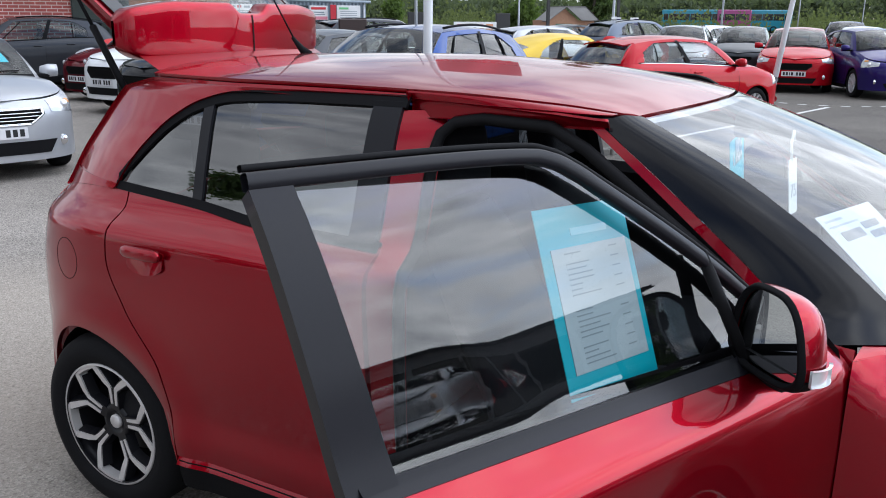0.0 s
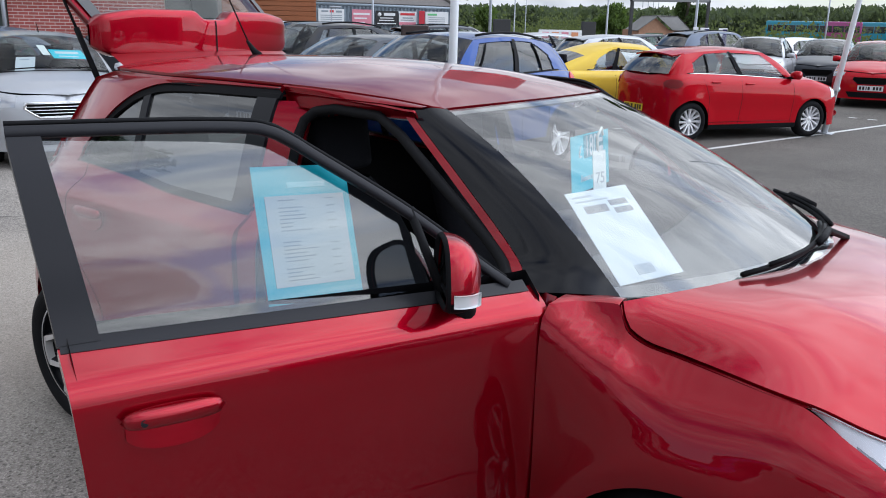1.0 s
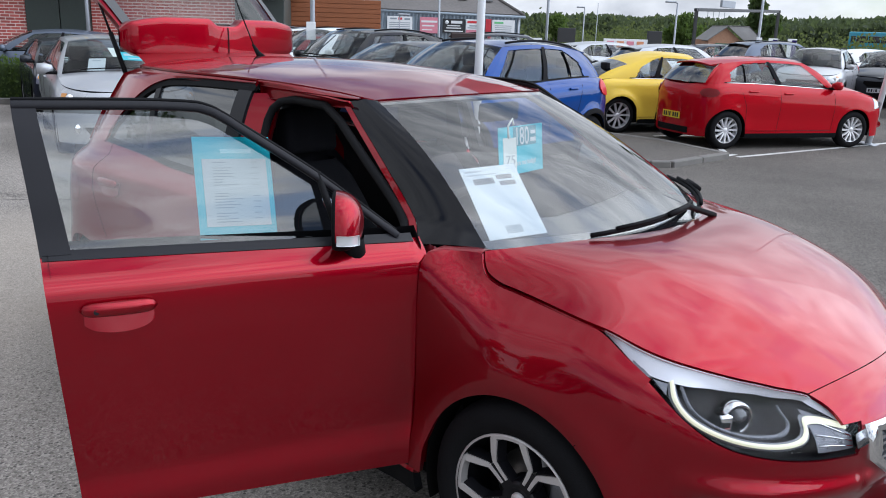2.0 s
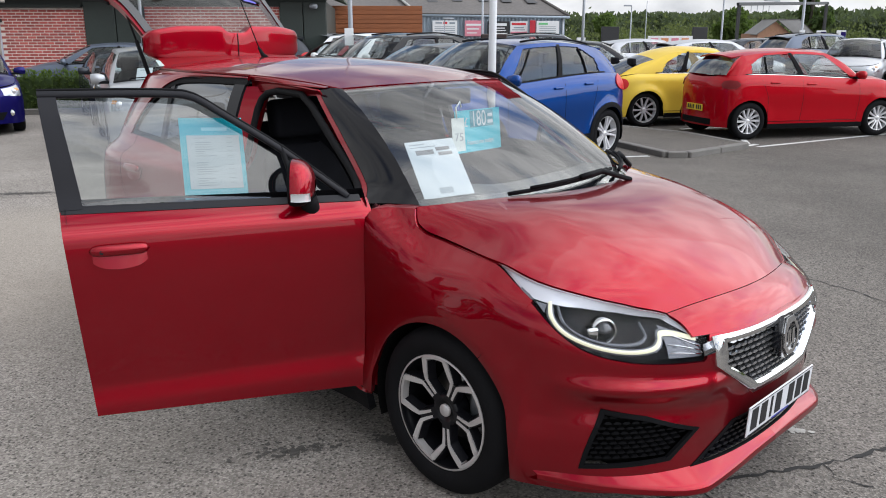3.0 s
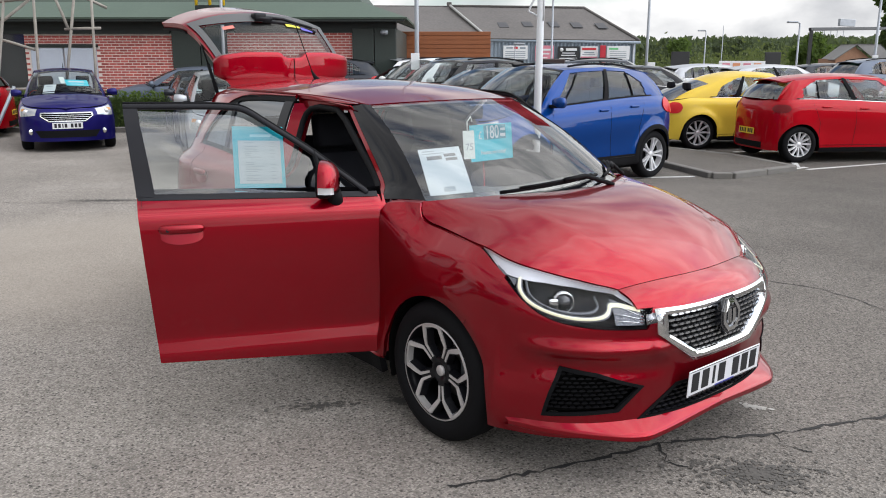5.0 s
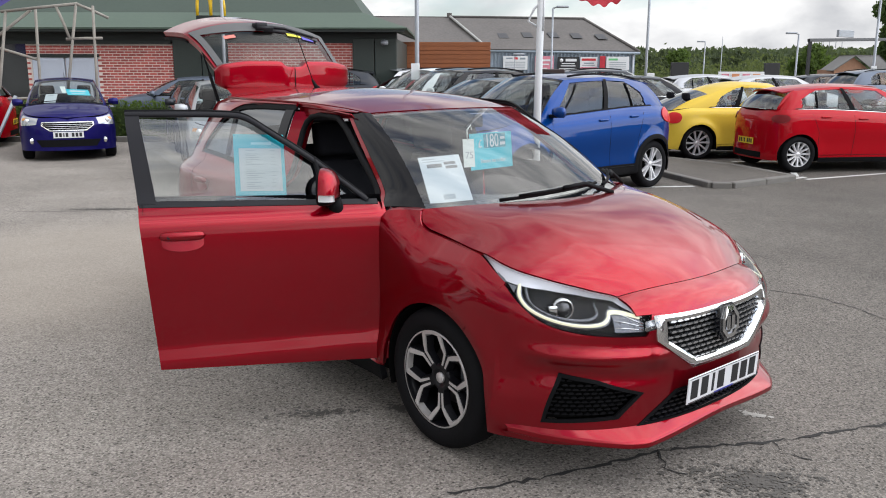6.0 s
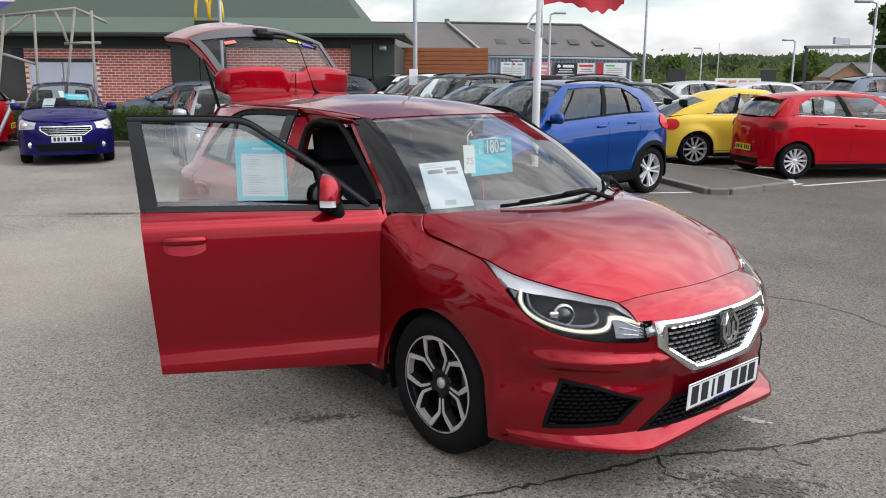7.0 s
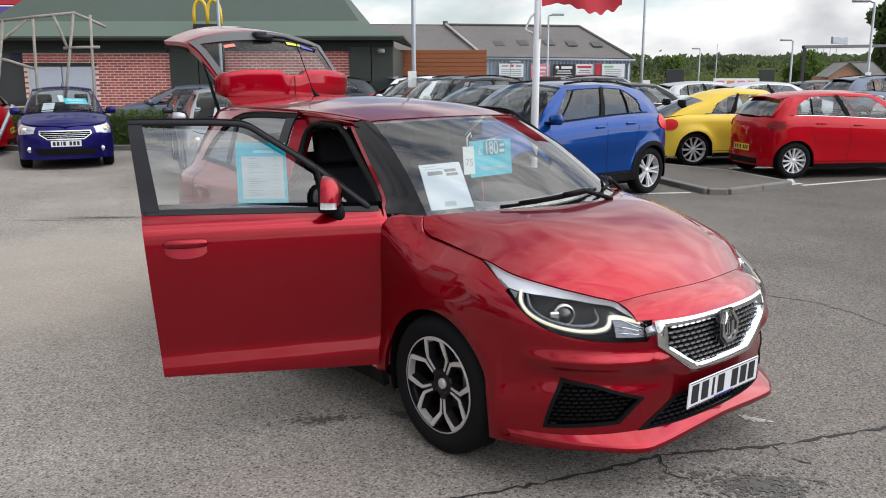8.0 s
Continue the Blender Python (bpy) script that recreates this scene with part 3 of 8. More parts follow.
LAMP_BOWL = mat("lamp_bowl", (0.004, 0.004, 0.005), 0.35, spec=0.2)
BROW = mat("brow_silver", (0.62, 0.62, 0.66), 0.3, 0.25)
BLADE = mat("lamp_blade", (0.13, 0.135, 0.15), 0.3, 0.5, vary=0.1)
STRIPED = mat("lamp_reflector", (0.11, 0.115, 0.13), 0.3, 0.5, vary=0.3, scale=40)
PROJECTOR = mat("projector_glass", (0.006, 0.007, 0.010), 0.03, coat=1.0)


def brow_low(a, u):
    return max(spl(a, LAMP_LOW) + 0.004, spl(a, LAMP_TOP) - spl(u, [(0, 0.02), (0.16, 0.036), (0.5, 0.024), (1, 0.010)]))


for flip in (False, True):
    def turn(bm):
        return mirrored(bm) if flip else bm
    lamp = part("headlamp", turn(surf(50, 12, lambda u, v: on_corner(*lamp_uv(u, v), -0.006 - 0.055 * math.sin(math.pi * v) ** 0.5 * math.sin(math.pi * min(0.97, max(0.03, u))) ** 0.3))), LAMP_BOWL, hero, "headlamp with black bowl and daylight strip")
    part("lens", turn(surf(50, 12, lambda u, v: on_corner(*lamp_uv(u, v), 0.002))), LENS, lamp, "clear plastic lens")
    part("brow", turn(surf(60, 4, lambda u, v: (lambda a: on_corner(a, lerp(brow_low(a, u), spl(a, LAMP_TOP) - 0.001, v), lerp(-0.012, -0.001, v)))(lerp(0.004, 0.70, u)))), BROW, lamp)
    hook = smooth_line([(0.195, 0.806), (0.205, 0.775), (0.24, 0.735), (0.30, 0.706), (0.38, 0.684), (0.47, 0.672), (0.545, 0.677), (0.575, 0.698), (0.575, 0.716), (0.63, 0.712), (0.69, 0.694)])
    inner = smooth_line([(0.225, 0.800), (0.245, 0.765), (0.285, 0.733), (0.35, 0.709), (0.43, 0.697), (0.50, 0.697), (0.535, 0.712), (0.535, 0.738)])
    part("strip_bed", turn(ribbon(hook, 0.022, -0.014)), BLADE, lamp)
    part("daylight_strip", turn(ribbon(hook, 0.012, -0.009)), DRL, lamp, "lit pale yellow daylight strip")
    part("inner_trim", turn(ribbon(inner, 0.009, -0.016)), STRIPED, lamp, "thin grey inner bezel")
    pc = on_corner(0.405, 0.741, -0.036)
    pm = frame_of(pc, (0.55, 0.83, 0), (0, 0, 1))
    def spin(prof):
        return shaped(lathe(prof, 32), pm @ pose(0, 0, 0, 90, 0, 0))
    part("projector", turn(spin([(0.0001, 0.022), (0.020, 0.017), (0.031, 0.006), (0.034, -0.01)])), PROJECTOR, lamp)
    part("projector_ring", turn(spin([(0.044, -0.03), (0.044, 0.002), (0.039, 0.009), (0.034, 0.002), (0.034, -0.02)])), CHROME, lamp)
    part("projector_wing", turn(shaped(box(-0.062, -0.024, -0.026, 0.020, -0.020, 0.022, 0.010, 3), pm)), CHROME, lamp, "chrome shroud beside the projector")
    part("side_reflector", turn(surf(14, 5, lambda u, v: (lambda a: on_corner(a, lerp(spl(a, LAMP_LOW) + 0.016, spl(a, LAMP_TOP) - 0.026, v), -0.012))(lerp(0.59, 0.70, u)))), STRIPED, lamp)
    for k in range(3):
        part("reflector_rib", turn(tube([on_corner(a, lerp(spl(a, LAMP_LOW) + 0.016, spl(a, LAMP_TOP) - 0.026, 0.2 + 0.3 * k), -0.010) for a in (0.595, 0.63, 0.665, 0.695)], 0.0018, 5)), CHROME, lamp)
    part("side_blade", turn(surf(14, 5, lambda u, v: (lambda a: on_corner(a, lerp(spl(a, LAMP_LOW) + 0.012, brow_low(a, a / 0.7) - 0.004, v), -0.010))(lerp(0.085, 0.185, u)))), BLADE, lamp)

# bonnet, cowl, windscreen, roof
part("bonnet", surf(64, 48, lambda u, v: bonnet(2 * u - 1, v), flip=True, thick=0.015), RED, hero)
part("cowl", surf(40, 6, lambda u, v: (lambda a, b: a.lerp(b, v) - Vector((0, 0, 0.024)))(bonnet(2 * u - 1, 0) + Vector((0.07, 0, -0.06 * abs(2 * u - 1) ** 8)), screen(2 * u - 1, 0.05))), BLACK_TRIM, hero)
part("windscreen", surf(40, 24, lambda u, v: screen(2 * u - 1, v)), GLASS, hero, "clear raked windscreen")
part("screen_band", joined([surf(40, 2, lambda u, v: screen(2 * u - 1, lerp(0.0, 0.075 - 0.03 * (2 * u - 1) ** 2, v)) + Vector((-0.003, 0, -0.004))),
                            surf(40, 2, lambda u, v: screen(2 * u - 1, lerp(0.972, 1.0, v)) + Vector((-0.003, 0, -0.004)))]), BLACK_GLOSS, hero, "black printed edge of the windscreen")
part("roof_panel", surf(48, 50, lambda u, v: roof(2 * u - 1, v), thick=0.012), RED, hero)


# red gutter under the bonnet's edge
both("bonnet_gutter", lambda: surf(80, 2, lambda u, v: along(EDGE, u) + Vector((0, lerp(-0.012, 0.020, v), lerp(-0.006, -0.010, v)))), RED)


# rail between roof panel and door tops
def rail():
    def f(u, v):
        r = roof(-1, u)
        k = max(0.0, 1 - u / 0.12)
        s = side(r.x - 0.05 * k, lerp(lerp(1.392, 1.411, min(1.0, u / 0.375)), 1.392, k)) + Vector((0, 0.035 * k, 0))
        b = Vector((0, -0.004, 0.005)) * math.sin(math.pi * v)
        return (s + Vector((0, 0.010, 0))).lerp(r + Vector((0, 0.004, -0.004)), v) + b
    return surf(50, 8, lambda u, v: f(u * 0.375, v), thick=0.004)


both("roof_rail", rail, RED)


def opening_flange():
    """Red return of the body side from the rail down to the door seal."""
    def f(u, v):
        x = lerp(-1.49, -0.955, u)
        return side(x, lerp(spl(x, [(-1.5, 1.413), (-1.1, 1.398), (-0.98, 1.39)]), 1.362, v)) + Vector((0, lerp(0.010, 0.05, v ** 0.7), 0))
    return surf(30, 5, f, thick=0.006)


both("opening_flange", opening_flange, RED)


# black windscreen pillars
def pillar():
    def f(u, v):
        a = screen(-1, v) + Vector((0.0, -0.002, 0.003))
        b = side(lerp(-0.52, -1.035, v), lerp(0.992, 1.388, v)) + Vector((0, 0.03, 0))
        c = a.lerp(b, u * 0.76)
        return c + Vector((0.006, -0.010, 0.006)) * math.sin(math.pi * u)
    return surf(10, 30, f, thick=0.012, flip=True)


both("windscreen_pillar", pillar, mat("pillar_black", (0.005, 0.005, 0.007), 0.12, vary=0.05, spec=0.3), "gloss black windscreen pillar")


def pillar_red():
    def f(u, v):
        a = screen(-1, v) + Vector((0.0, -0.002, 0.003))
        b = side(lerp(-0.52, -1.035, v), lerp(0.992, 1.388, v)) + Vector((0, 0.03, 0))
        b = a.lerp(b, 0.77)
        c = side(lerp(-0.545, -1.06, v), lerp(0.978, 1.365, v)) + Vector((0, 0.045, 0))
        return b.lerp(c, u * 0.34)
    return surf(3, 30, f, flip=True, thick=0.02)


both("pillar_edge", pillar_red, RED)

# ---- rear door, quarter and tail
BELT = [(-2.8, 1.125), (-2.5, 1.105), (-2.15, 1.083), (-1.9, 1.058), (-1.5, 1.046), (-0.9, 1.036), (-0.45, 1.022)]
GAP_F = [(0.3, -1.475), (0.6, -1.47), (1.0, -1.485), (1.42, -1.50)]
GAP_R = [(0.29, -2.168), (0.31, -2.171), (0.573, -2.231), (0.751, -2.369), (0.905, -2.436), (1.045, -2.436), (1.09, -2.44)]


def rear_door():
    def f(u, v):
        z = lerp(0.315, 1.0, v)
        xa, xb = spl(z, GAP_F), spl(z, GAP_R)
        x = lerp(xb + 0.003, xa - 0.003, u)
        top = spl(x, BELT)
        z = lerp(0.315, top, v)
        return side(lerp(spl(z, GAP_R) + 0.003, spl(z, GAP_F) - 0.003, u), z)
    return surf(50, 40, f, thick=0.02)


both("rear_door", rear_door, RED)


def quarter():
    def f(u, v):
        z1 = lerp(0.3, 1.09, v)
        xa = spl(z1, GAP_R) - 0.003
        x = lerp(-2.95, xa, u)
        z = lerp(arch_z(x, 0.28), spl(x, BELT), v)
        xa = spl(z, GAP_R) - 0.003
        return side(lerp(-2.95, xa, u), z)
    return surf(60, 40, f, thick=0.015)


both("rear_quarter", quarter, RED)
both("rear_bumper", lambda: surf(40, 30, lambda u, v: rear(lerp(1.0, 0.485, u), lerp(0.22, lerp(0.86, 1.1, u), v)), thick=0.012), RED)
both("tail_lamp", lambda: surf(10, 12, lambda u, v: rear(lerp(0.80, 0.56, u), lerp(0.86, lerp(0.98, 1.05, u), v)), lift=0.004, thick=0.02), TAIL_RED, "red tail lamp")
# sill
both("sill", lambda: surf(50, 5, lambda u, v: side(lerp(-2.165, -0.365, u), lerp(0.20, 0.30, v)), thick=0.03), BLACK_TRIM, "black plastic sill")
both("sill_strip", lambda: surf(50, 3, lambda u, v: side(lerp(-2.17, -0.36, u), lerp(0.285, 0.318, v)) + Vector((0, 0.012 - 0.018 * (1 - v), 0)), thick=0.03), RED)

# glass outline of the rear side windows
DLO_TOP = [(-2.495, 1.112), (-2.42, 1.19), (-2.31, 1.29), (-2.2, 1.35), (-2.08, 1.378), (-1.8, 1.39), (-1.49, 1.392)]


def side_band(x0, x1, lo, hi, out, nu=30, nv=4):
    return surf(nu, nv, lambda u, v: (lambda x: side(x, lerp(lo(x), hi(x), v)) + Vector((0, -out, 0)))(lerp(x0, x1, u)), thick=0.012)


def dlo_top(x):
    return spl(x, DLO_TOP)


def belt_z(x):
    return spl(x, BELT)


both("quarter_glass", lambda: surf(30, 14, lambda u, v: (lambda x: side(x, lerp(belt_z(x), dlo_top(x), v)) + Vector((0, 0.006, 0)))(lerp(-2.49, -1.575, u))), GLASS_DARK, "dark tinted rear side glass")
both("window_trim", lambda: joined([side_band(-2.495, -1.49, lambda x: dlo_top(x) - 0.004, lambda x: dlo_top(x) + 0.026, 0.004),
                                    side_band(-2.50, -1.49, lambda x: belt_z(x) - 0.014, lambda x: belt_z(x) + 0.012, 0.004)]), BLACK_TRIM, "black window trim")
both("window_bar", lambda: surf(3, 12, lambda u, v: (lambda x: side(x, lerp(belt_z(x), dlo_top(x), v)) + Vector((0, -0.003, 0)))(lerp(-2.165, -2.128, u) - 0.02 * v + 0.0), thick=0.01), BLACK_SATIN)
both("middle_pillar", lambda: surf(6, 14, lambda u, v: (lambda x: side(x, lerp(belt_z(x), dlo_top(x) + 0.01, v)) + Vector((0, -0.004, 0)))(lerp(-1.59, -1.50, u)), thick=0.012), BLACK_SATIN, "satin black pillar cover")


# body colour around the rear side glass up to the roof and the tailgate opening
def tail_edge(z):
    return spl(z, [(0.95, -2.90), (1.1, -2.83), (1.25, -2.73), (1.38, -2.62), (1.44, -2.53)])


def upper_quarter():
    def f(u, v):
        # u from the glass edge outwards to roof edge, v along the outline
        if v < 0.55:
            x = lerp(-2.505, -2.2, v / 0.55)
        else:
            x = lerp(-2.2, -1.49, (v - 0.55) / 0.45)
        a = side(x, dlo_top(x) + 0.02 - 0.045 * max(0.0, 1 - v / 0.2) ** 2)
        if v < 0.55:
            z = lerp(1.05, 1.40, v / 0.55)
            b = side(tail_edge(z), z)
            b.y = lerp(b.y, -0.535, (v / 0.55) ** 2)
        else:
            xx = lerp(-2.56, -1.49, (v - 0.55) / 0.45)
            k = (-0.905 - xx) / 1.595
            b = roof(-1, min(1, k)) + Vector((0, -0.004, -0.022))
        c = a.lerp(b, u)
        n = lerp(0.018, 0.006, v) * math.sin(math.pi * u)
        return c + Vector((0, -n, n * 0.6))
    return surf(12, 60, f, thick=0.01)


both("rear_pillar", upper_quarter, RED)

# dark lining inside the rear doors, quarters and pillars
both("cabin_lining", lambda: joined([surf(20, 10, lambda u, v: (lambda x: side(x, lerp(0.33, belt_z(x) - 0.01, v)) + Vector((0.0, 0.05, 0)))(lerp(-2.50, -1.44, u)), flip=True),
                                     surf(20, 4, lambda u, v: (lambda x: side(x, lerp(dlo_top(x) + 0.004, dlo_top(x) + 0.05, v)) + Vector((0, 0.035, 0)))(lerp(-2.48, -1.44, u)), flip=True),
                                     surf(5, 12, lambda u, v: (lambda z: side(lerp(-1.62, -1.43, u), z) + Vector((0, 0.085, 0)))(lerp(0.35, 1.385, v)), flip=True),
                                     surf(3, 12, lambda u, v: screen(-1, v) + Vector((lerp(-0.02, -0.13, u), lerp(0.015, -0.012, u), -0.02)), flip=True)]), INNER, "black plastic cabin lining")

# handle and fuel flap
def on_side(x, z, h):
    p, q, r = side(x, z), side(x + 0.01, z), side(x, z + 0.01)
    return p + (q - p).cross(r - p).normalized() * h


def grip(x0, x1, z, f=on_side):
    """Pull handle: a rounded bar over a shallow cup, in body colour."""
    n = 16
    def g(u, v):
        x, ang = lerp(x0, x1, u), 2 * math.pi * v
        e = math.sqrt(max(0.0, 1 - (2 * u - 1) ** 6))
        return f(x, z + 0.018 * e * math.sin(ang), 0.020 + 0.012 * e * math.cos(ang) + 0.006 * math.sin(math.pi * u))
    return surf(n, 12, g)


def cup(x0, x1, z, f=on_side):
    def g(u, v):
        x = lerp(x0 + 0.01, x1 - 0.01, u)
        h = 0.056 * math.sin(math.pi * min(0.98, max(0.02, u))) ** 0.2
        return f(x, z - 0.008 + lerp(-h, h * 0.4, v), 0.002 + 0.014 * (1 - v) * math.sin(math.pi * min(0.98, max(0.02, u))) ** 0.3)
    return surf(16, 6, g, thick=0.004)


for flip in (False, True):
    def turn(bm):
        return mirrored(bm) if flip else bm
    h = part("door_handle", turn(grip(-2.345, -2.175, 0.94)), RED, hero)
    part("handle_cup", turn(cup(-2.345, -2.175, 0.94)), RED, h)
flap = [(0.063 * math.cos(k * math.pi / 12) - 2.645, 0.062 * math.sin(k * math.pi / 12) * 1.1 + 0.865) for k in range(24)]
part("fuel_flap_gap", ring(scaled(flap, 1.0, 1.0), scaled(flap, 0.965, 0.965), on_side, 0.0006), mat("gap_shadow", (0.05, 0.002, 0.004), 0.6, spec=0.1), hero, "round outline of the fuel flap")

# ---- driver door, swung open on its hinges
SWING = Matrix.Translation((-0.415, -0.79, 0)) @ Matrix.Rotation(radians(66.5), 4, "Z") @ Matrix.Translation((0.415, 0.79, 0))
DOOR_F = [(0.29, -0.395), (0.6, -0.41), (1.03, -0.40)]
DOOR_R = [(0.3, -1.40), (0.353, -1.405), (0.7, -1.43), (1.06, -1.455), (1.4, -1.49)]
FRAME_TOP = [(-1.49, 1.434), (-1.2, 1.431), (-1.03, 1.424), (-0.975, 1.408), (-0.93, 1.378), (-0.70, 1.224), (-0.44, 1.018)]


def door_panel_uv(u, v):
    z0 = lerp(0.345, 0.302, u)
    z = lerp(z0, lerp(1.045, 1.022, u), v)
    return side(lerp(spl(z, DOOR_R), spl(z, DOOR_F), u), z)


def frame_top(x):
    return spl(x, FRAME_TOP)


def door_set(flip):
    m = Matrix.Identity(4) if flip else SWING
    def turn(bm):
        return mirrored(bm) if flip else shaped(bm, m)
    d = part("front_door", turn(surf(50, 44, door_panel_uv, thick=0.03)), RED, hero, "" if flip else "open red driver door")
    # inner skin
    def skin(u, v):
        p = door_panel_uv(lerp(0.015, 0.985, u), lerp(0.01, 0.995, v))
        return p + Vector((0, 0.055 + 0.03 * math.sin(math.pi * u) * math.sin(math.pi * v), 0))
    part("door_card", turn(surf(20, 20, skin, flip=True, thick=0.045)), INNER, d, "black plastic door card")
    top = lambda x, k: side(x, frame_top(x) + k)
    # window frame: top rail with its slope, rear post, waist seal
    def bar(line, w, h, out=0.0):
        pts = [side(x, z) + Vector((0, -out, 0)) for x, z in line]
        def f(u, v):
            t = u * (len(pts) - 1)
            i = min(int(t), len(pts) - 2)
            c = pts[i].lerp(pts[i + 1], t - i)
            dd = (pts[min(len(pts) - 1, i + 1)] - pts[i]).normalized()
            nrm = dd.cross(Vector((0, 0.36, 1)) if abs(dd.z) < 0.8 else Vector((1, 0, 0)))
            upv = Vector((0, -0.9, 0.3))
            upv = (upv - dd * upv.dot(dd)).normalized()
            sid = dd.cross(upv)
            ang = 2 * math.pi * v
            return c + sid * math.copysign(abs(math.cos(ang)) ** 0.5, math.cos(ang)) * w / 2 + upv * math.copysign(abs(math.sin(ang)) ** 0.5, math.sin(ang)) * h / 2
        return surf(len(line) * 3, 12, f)
    line = [(lerp(-1.49, -0.475, k / 28), frame_top(lerp(-1.49, -0.475, k / 28)) - 0.016) for k in range(29)]
    part("window_frame", turn(bar(line, 0.024, 0.022)), BLACK_SATIN, d, "black window frame")
    part("frame_seal", turn(bar([(x, z + 0.015) for x, z in line], 0.009, 0.014, 0.004)), SEAL, d)
    part("rear_post", turn(surf(5, 14, lambda u, v: (lambda z: side(lerp(spl(z, DOOR_R), spl(z, DOOR_R) + lerp(0.074, 0.058, v), u), z) + Vector((0, -0.006, 0)))(lerp(1.05, 1.412, v)), thick=0.028)), BLACK_SATIN, d, "satin black door post")
    part("waist_seal", turn(surf(40, 3, lambda u, v: (lambda x: side(x, lerp(spl(x, [(-1.46, 1.038), (-0.4, 1.016)]), spl(x, [(-1.46, 1.062), (-0.4, 1.035)]), v)) + Vector((0, -0.004, 0)))(lerp(-1.45, -0.43, u)), thick=0.02)), BLACK_SATIN, d)
    gl = part("window_glass", turn(surf(40, 14, lambda u, v: (lambda x, z: side(x, z) + Vector((0, 0.004 if flip else max(0.003, 0.006 + 0.06 * (x + 1.04) + 0.06 * (z - 1.04)) - 0.036 * max(0.0, (z - 1.04) / 0.37) * max(0.0, 1 - (z - 1.04) / 0.37), 0)))(lerp(-1.44, -0.47, u), lerp(1.04, frame_top(lerp(-1.44, -0.47, u)) - 0.02, v)))), glass("door_glass", (0.62, 0.67, 0.67), 1.78) if not flip else GLASS, d, "clear door glass")
    part("quarter_bar", turn(tube([side(-0.655, 1.03), side(-0.70, 1.222)], 0.011, 8)), SEAL, d)
    h = part("door_handle", turn(grip(-1.375, -1.185, 0.925)), RED, d)
    part("handle_cup", turn(cup(-1.375, -1.185, 0.925)), RED, d)
    if not flip:
        part("door_lock", turn(prism([(0.007 * math.cos(k * math.pi / 6) - 1.335, 0.007 * math.sin(k * math.pi / 6) + 0.922) for k in range(12)], lambda a, b, q: on_side(a, b, 0.033 + q), 0.002)), BLACK_SATIN, d, smooth=False)
    # door mirror: built about its middle, e along its width, n out of its glass
    mc, e_, n_ = Vector((-0.684, -0.802, 1.107)), Vector((-0.355, -0.935, 0)), Vector((-0.935, 0.355, 0))
    if flip:
        # folded in against its window
        mc, e_, n_ = Vector((-0.800, -0.800, 1.095)), Vector((-0.970, -0.243, 0)), Vector((-0.243, 0.970, 0))
    def mpos(a, b, c_):
        return mc + e_ * a + Vector((0, 0, b)) - n_ * c_
    def outline(ang, k):
        ca, sa = math.cos(ang), math.sin(ang)
        a = math.copysign(abs(ca) ** 0.6, ca) * 0.090 * k
        b = math.copysign(abs(sa) ** 0.7, sa) * (0.082 if sa > 0 else 0.080) * k
        return a * (1 - 0.22 * (b / 0.08)), b
    def shell_m(u, v):
        a, b = outline(2 * math.pi * v, math.sqrt(max(0.0, 1 - (u * 0.985) ** 2.6)))
        return mpos(a + 0.006 * u, b - 0.006 * u, 0.078 * u)
    part("mirror_shell", turn(surf(14, 36, shell_m, flip=True)), RED, d, "red door mirror shell")
    part("mirror_rim", turn(surf(4, 36, lambda u, v: (lambda q: mpos(q[0], q[1], -0.010 * math.sin(math.pi * u) ** 0.6))(outline(2 * math.pi * v, lerp(1.01, 0.86, u))))), BLACK_TRIM, d)
    part("mirror_glass", turn(surf(3, 36, lambda u, v: (lambda q: mpos(q[0], q[1], 0.004))(outline(2 * math.pi * v, lerp(0.87, 0.001, u))))), MIRROR, d, "mirror glass", False)
    part("mirror_foot", turn(tube([mpos(-0.025, -0.055, 0.042), mpos(-0.04, -0.095, 0.048), mpos(-0.052, -0.138, 0.055)], 0.034, 14)), BLACK_TRIM, d)
    part("mirror_base", turn(surf(14, 36, lambda u, v: (lambda a, b: mpos(a + 0.006 * u, min(b - 0.006 * u, -0.046), 0.079 * u))(*outline(2 * math.pi * v, 1.012 * math.sqrt(max(0.0, 1 - (u * 0.985) ** 2.6)))), flip=True)), BLACK_TRIM, d)
    def ind(u, v):
        w_ = lerp(0.06, 0.80, u)
        a, b = outline(radians(lerp(-8, -62, 0.0)), math.sqrt(max(0.0, 1 - (w_ * 0.985) ** 2.6)))
        return mpos(a * 1.02 + 0.006 * w_ + 0.003, lerp(-0.052, -0.024, v) - 0.004 * w_, 0.080 * w_)
    part("side_indicator", turn(surf(10, 3, ind, flip=True, thick=0.006)), mat("clear_indicator", (0.62, 0.63, 0.64), 0.15, 0.3), d, "clear side indicator")
    return d


door_r = door_set(False)
door_set(True)

# opening behind the driver door: jamb, seal, sill step
part("door_jamb", joined([surf(6, 30, lambda u, v: (lambda z: side(lerp(-1.50, -1.40, u), z) + Vector((0, lerp(0.01, 0.075, u), 0)))(lerp(0.32, 1.38, v)), thick=0.02),
                          surf(40, 5, lambda u, v: side(lerp(-1.42, -0.45, u), 0.33) + Vector((0, lerp(0.0, 0.13, v), lerp(-0.02, 0.035, v)))),
                          surf(6, 20, lambda u, v: (lambda z: side(lerp(-0.385, -0.47, u), z) + Vector((0, lerp(0.02, 0.10, u), 0)))(lerp(0.32, 1.0, v)), thick=0.02, flip=True)]), RED, hero, "red painted door opening")
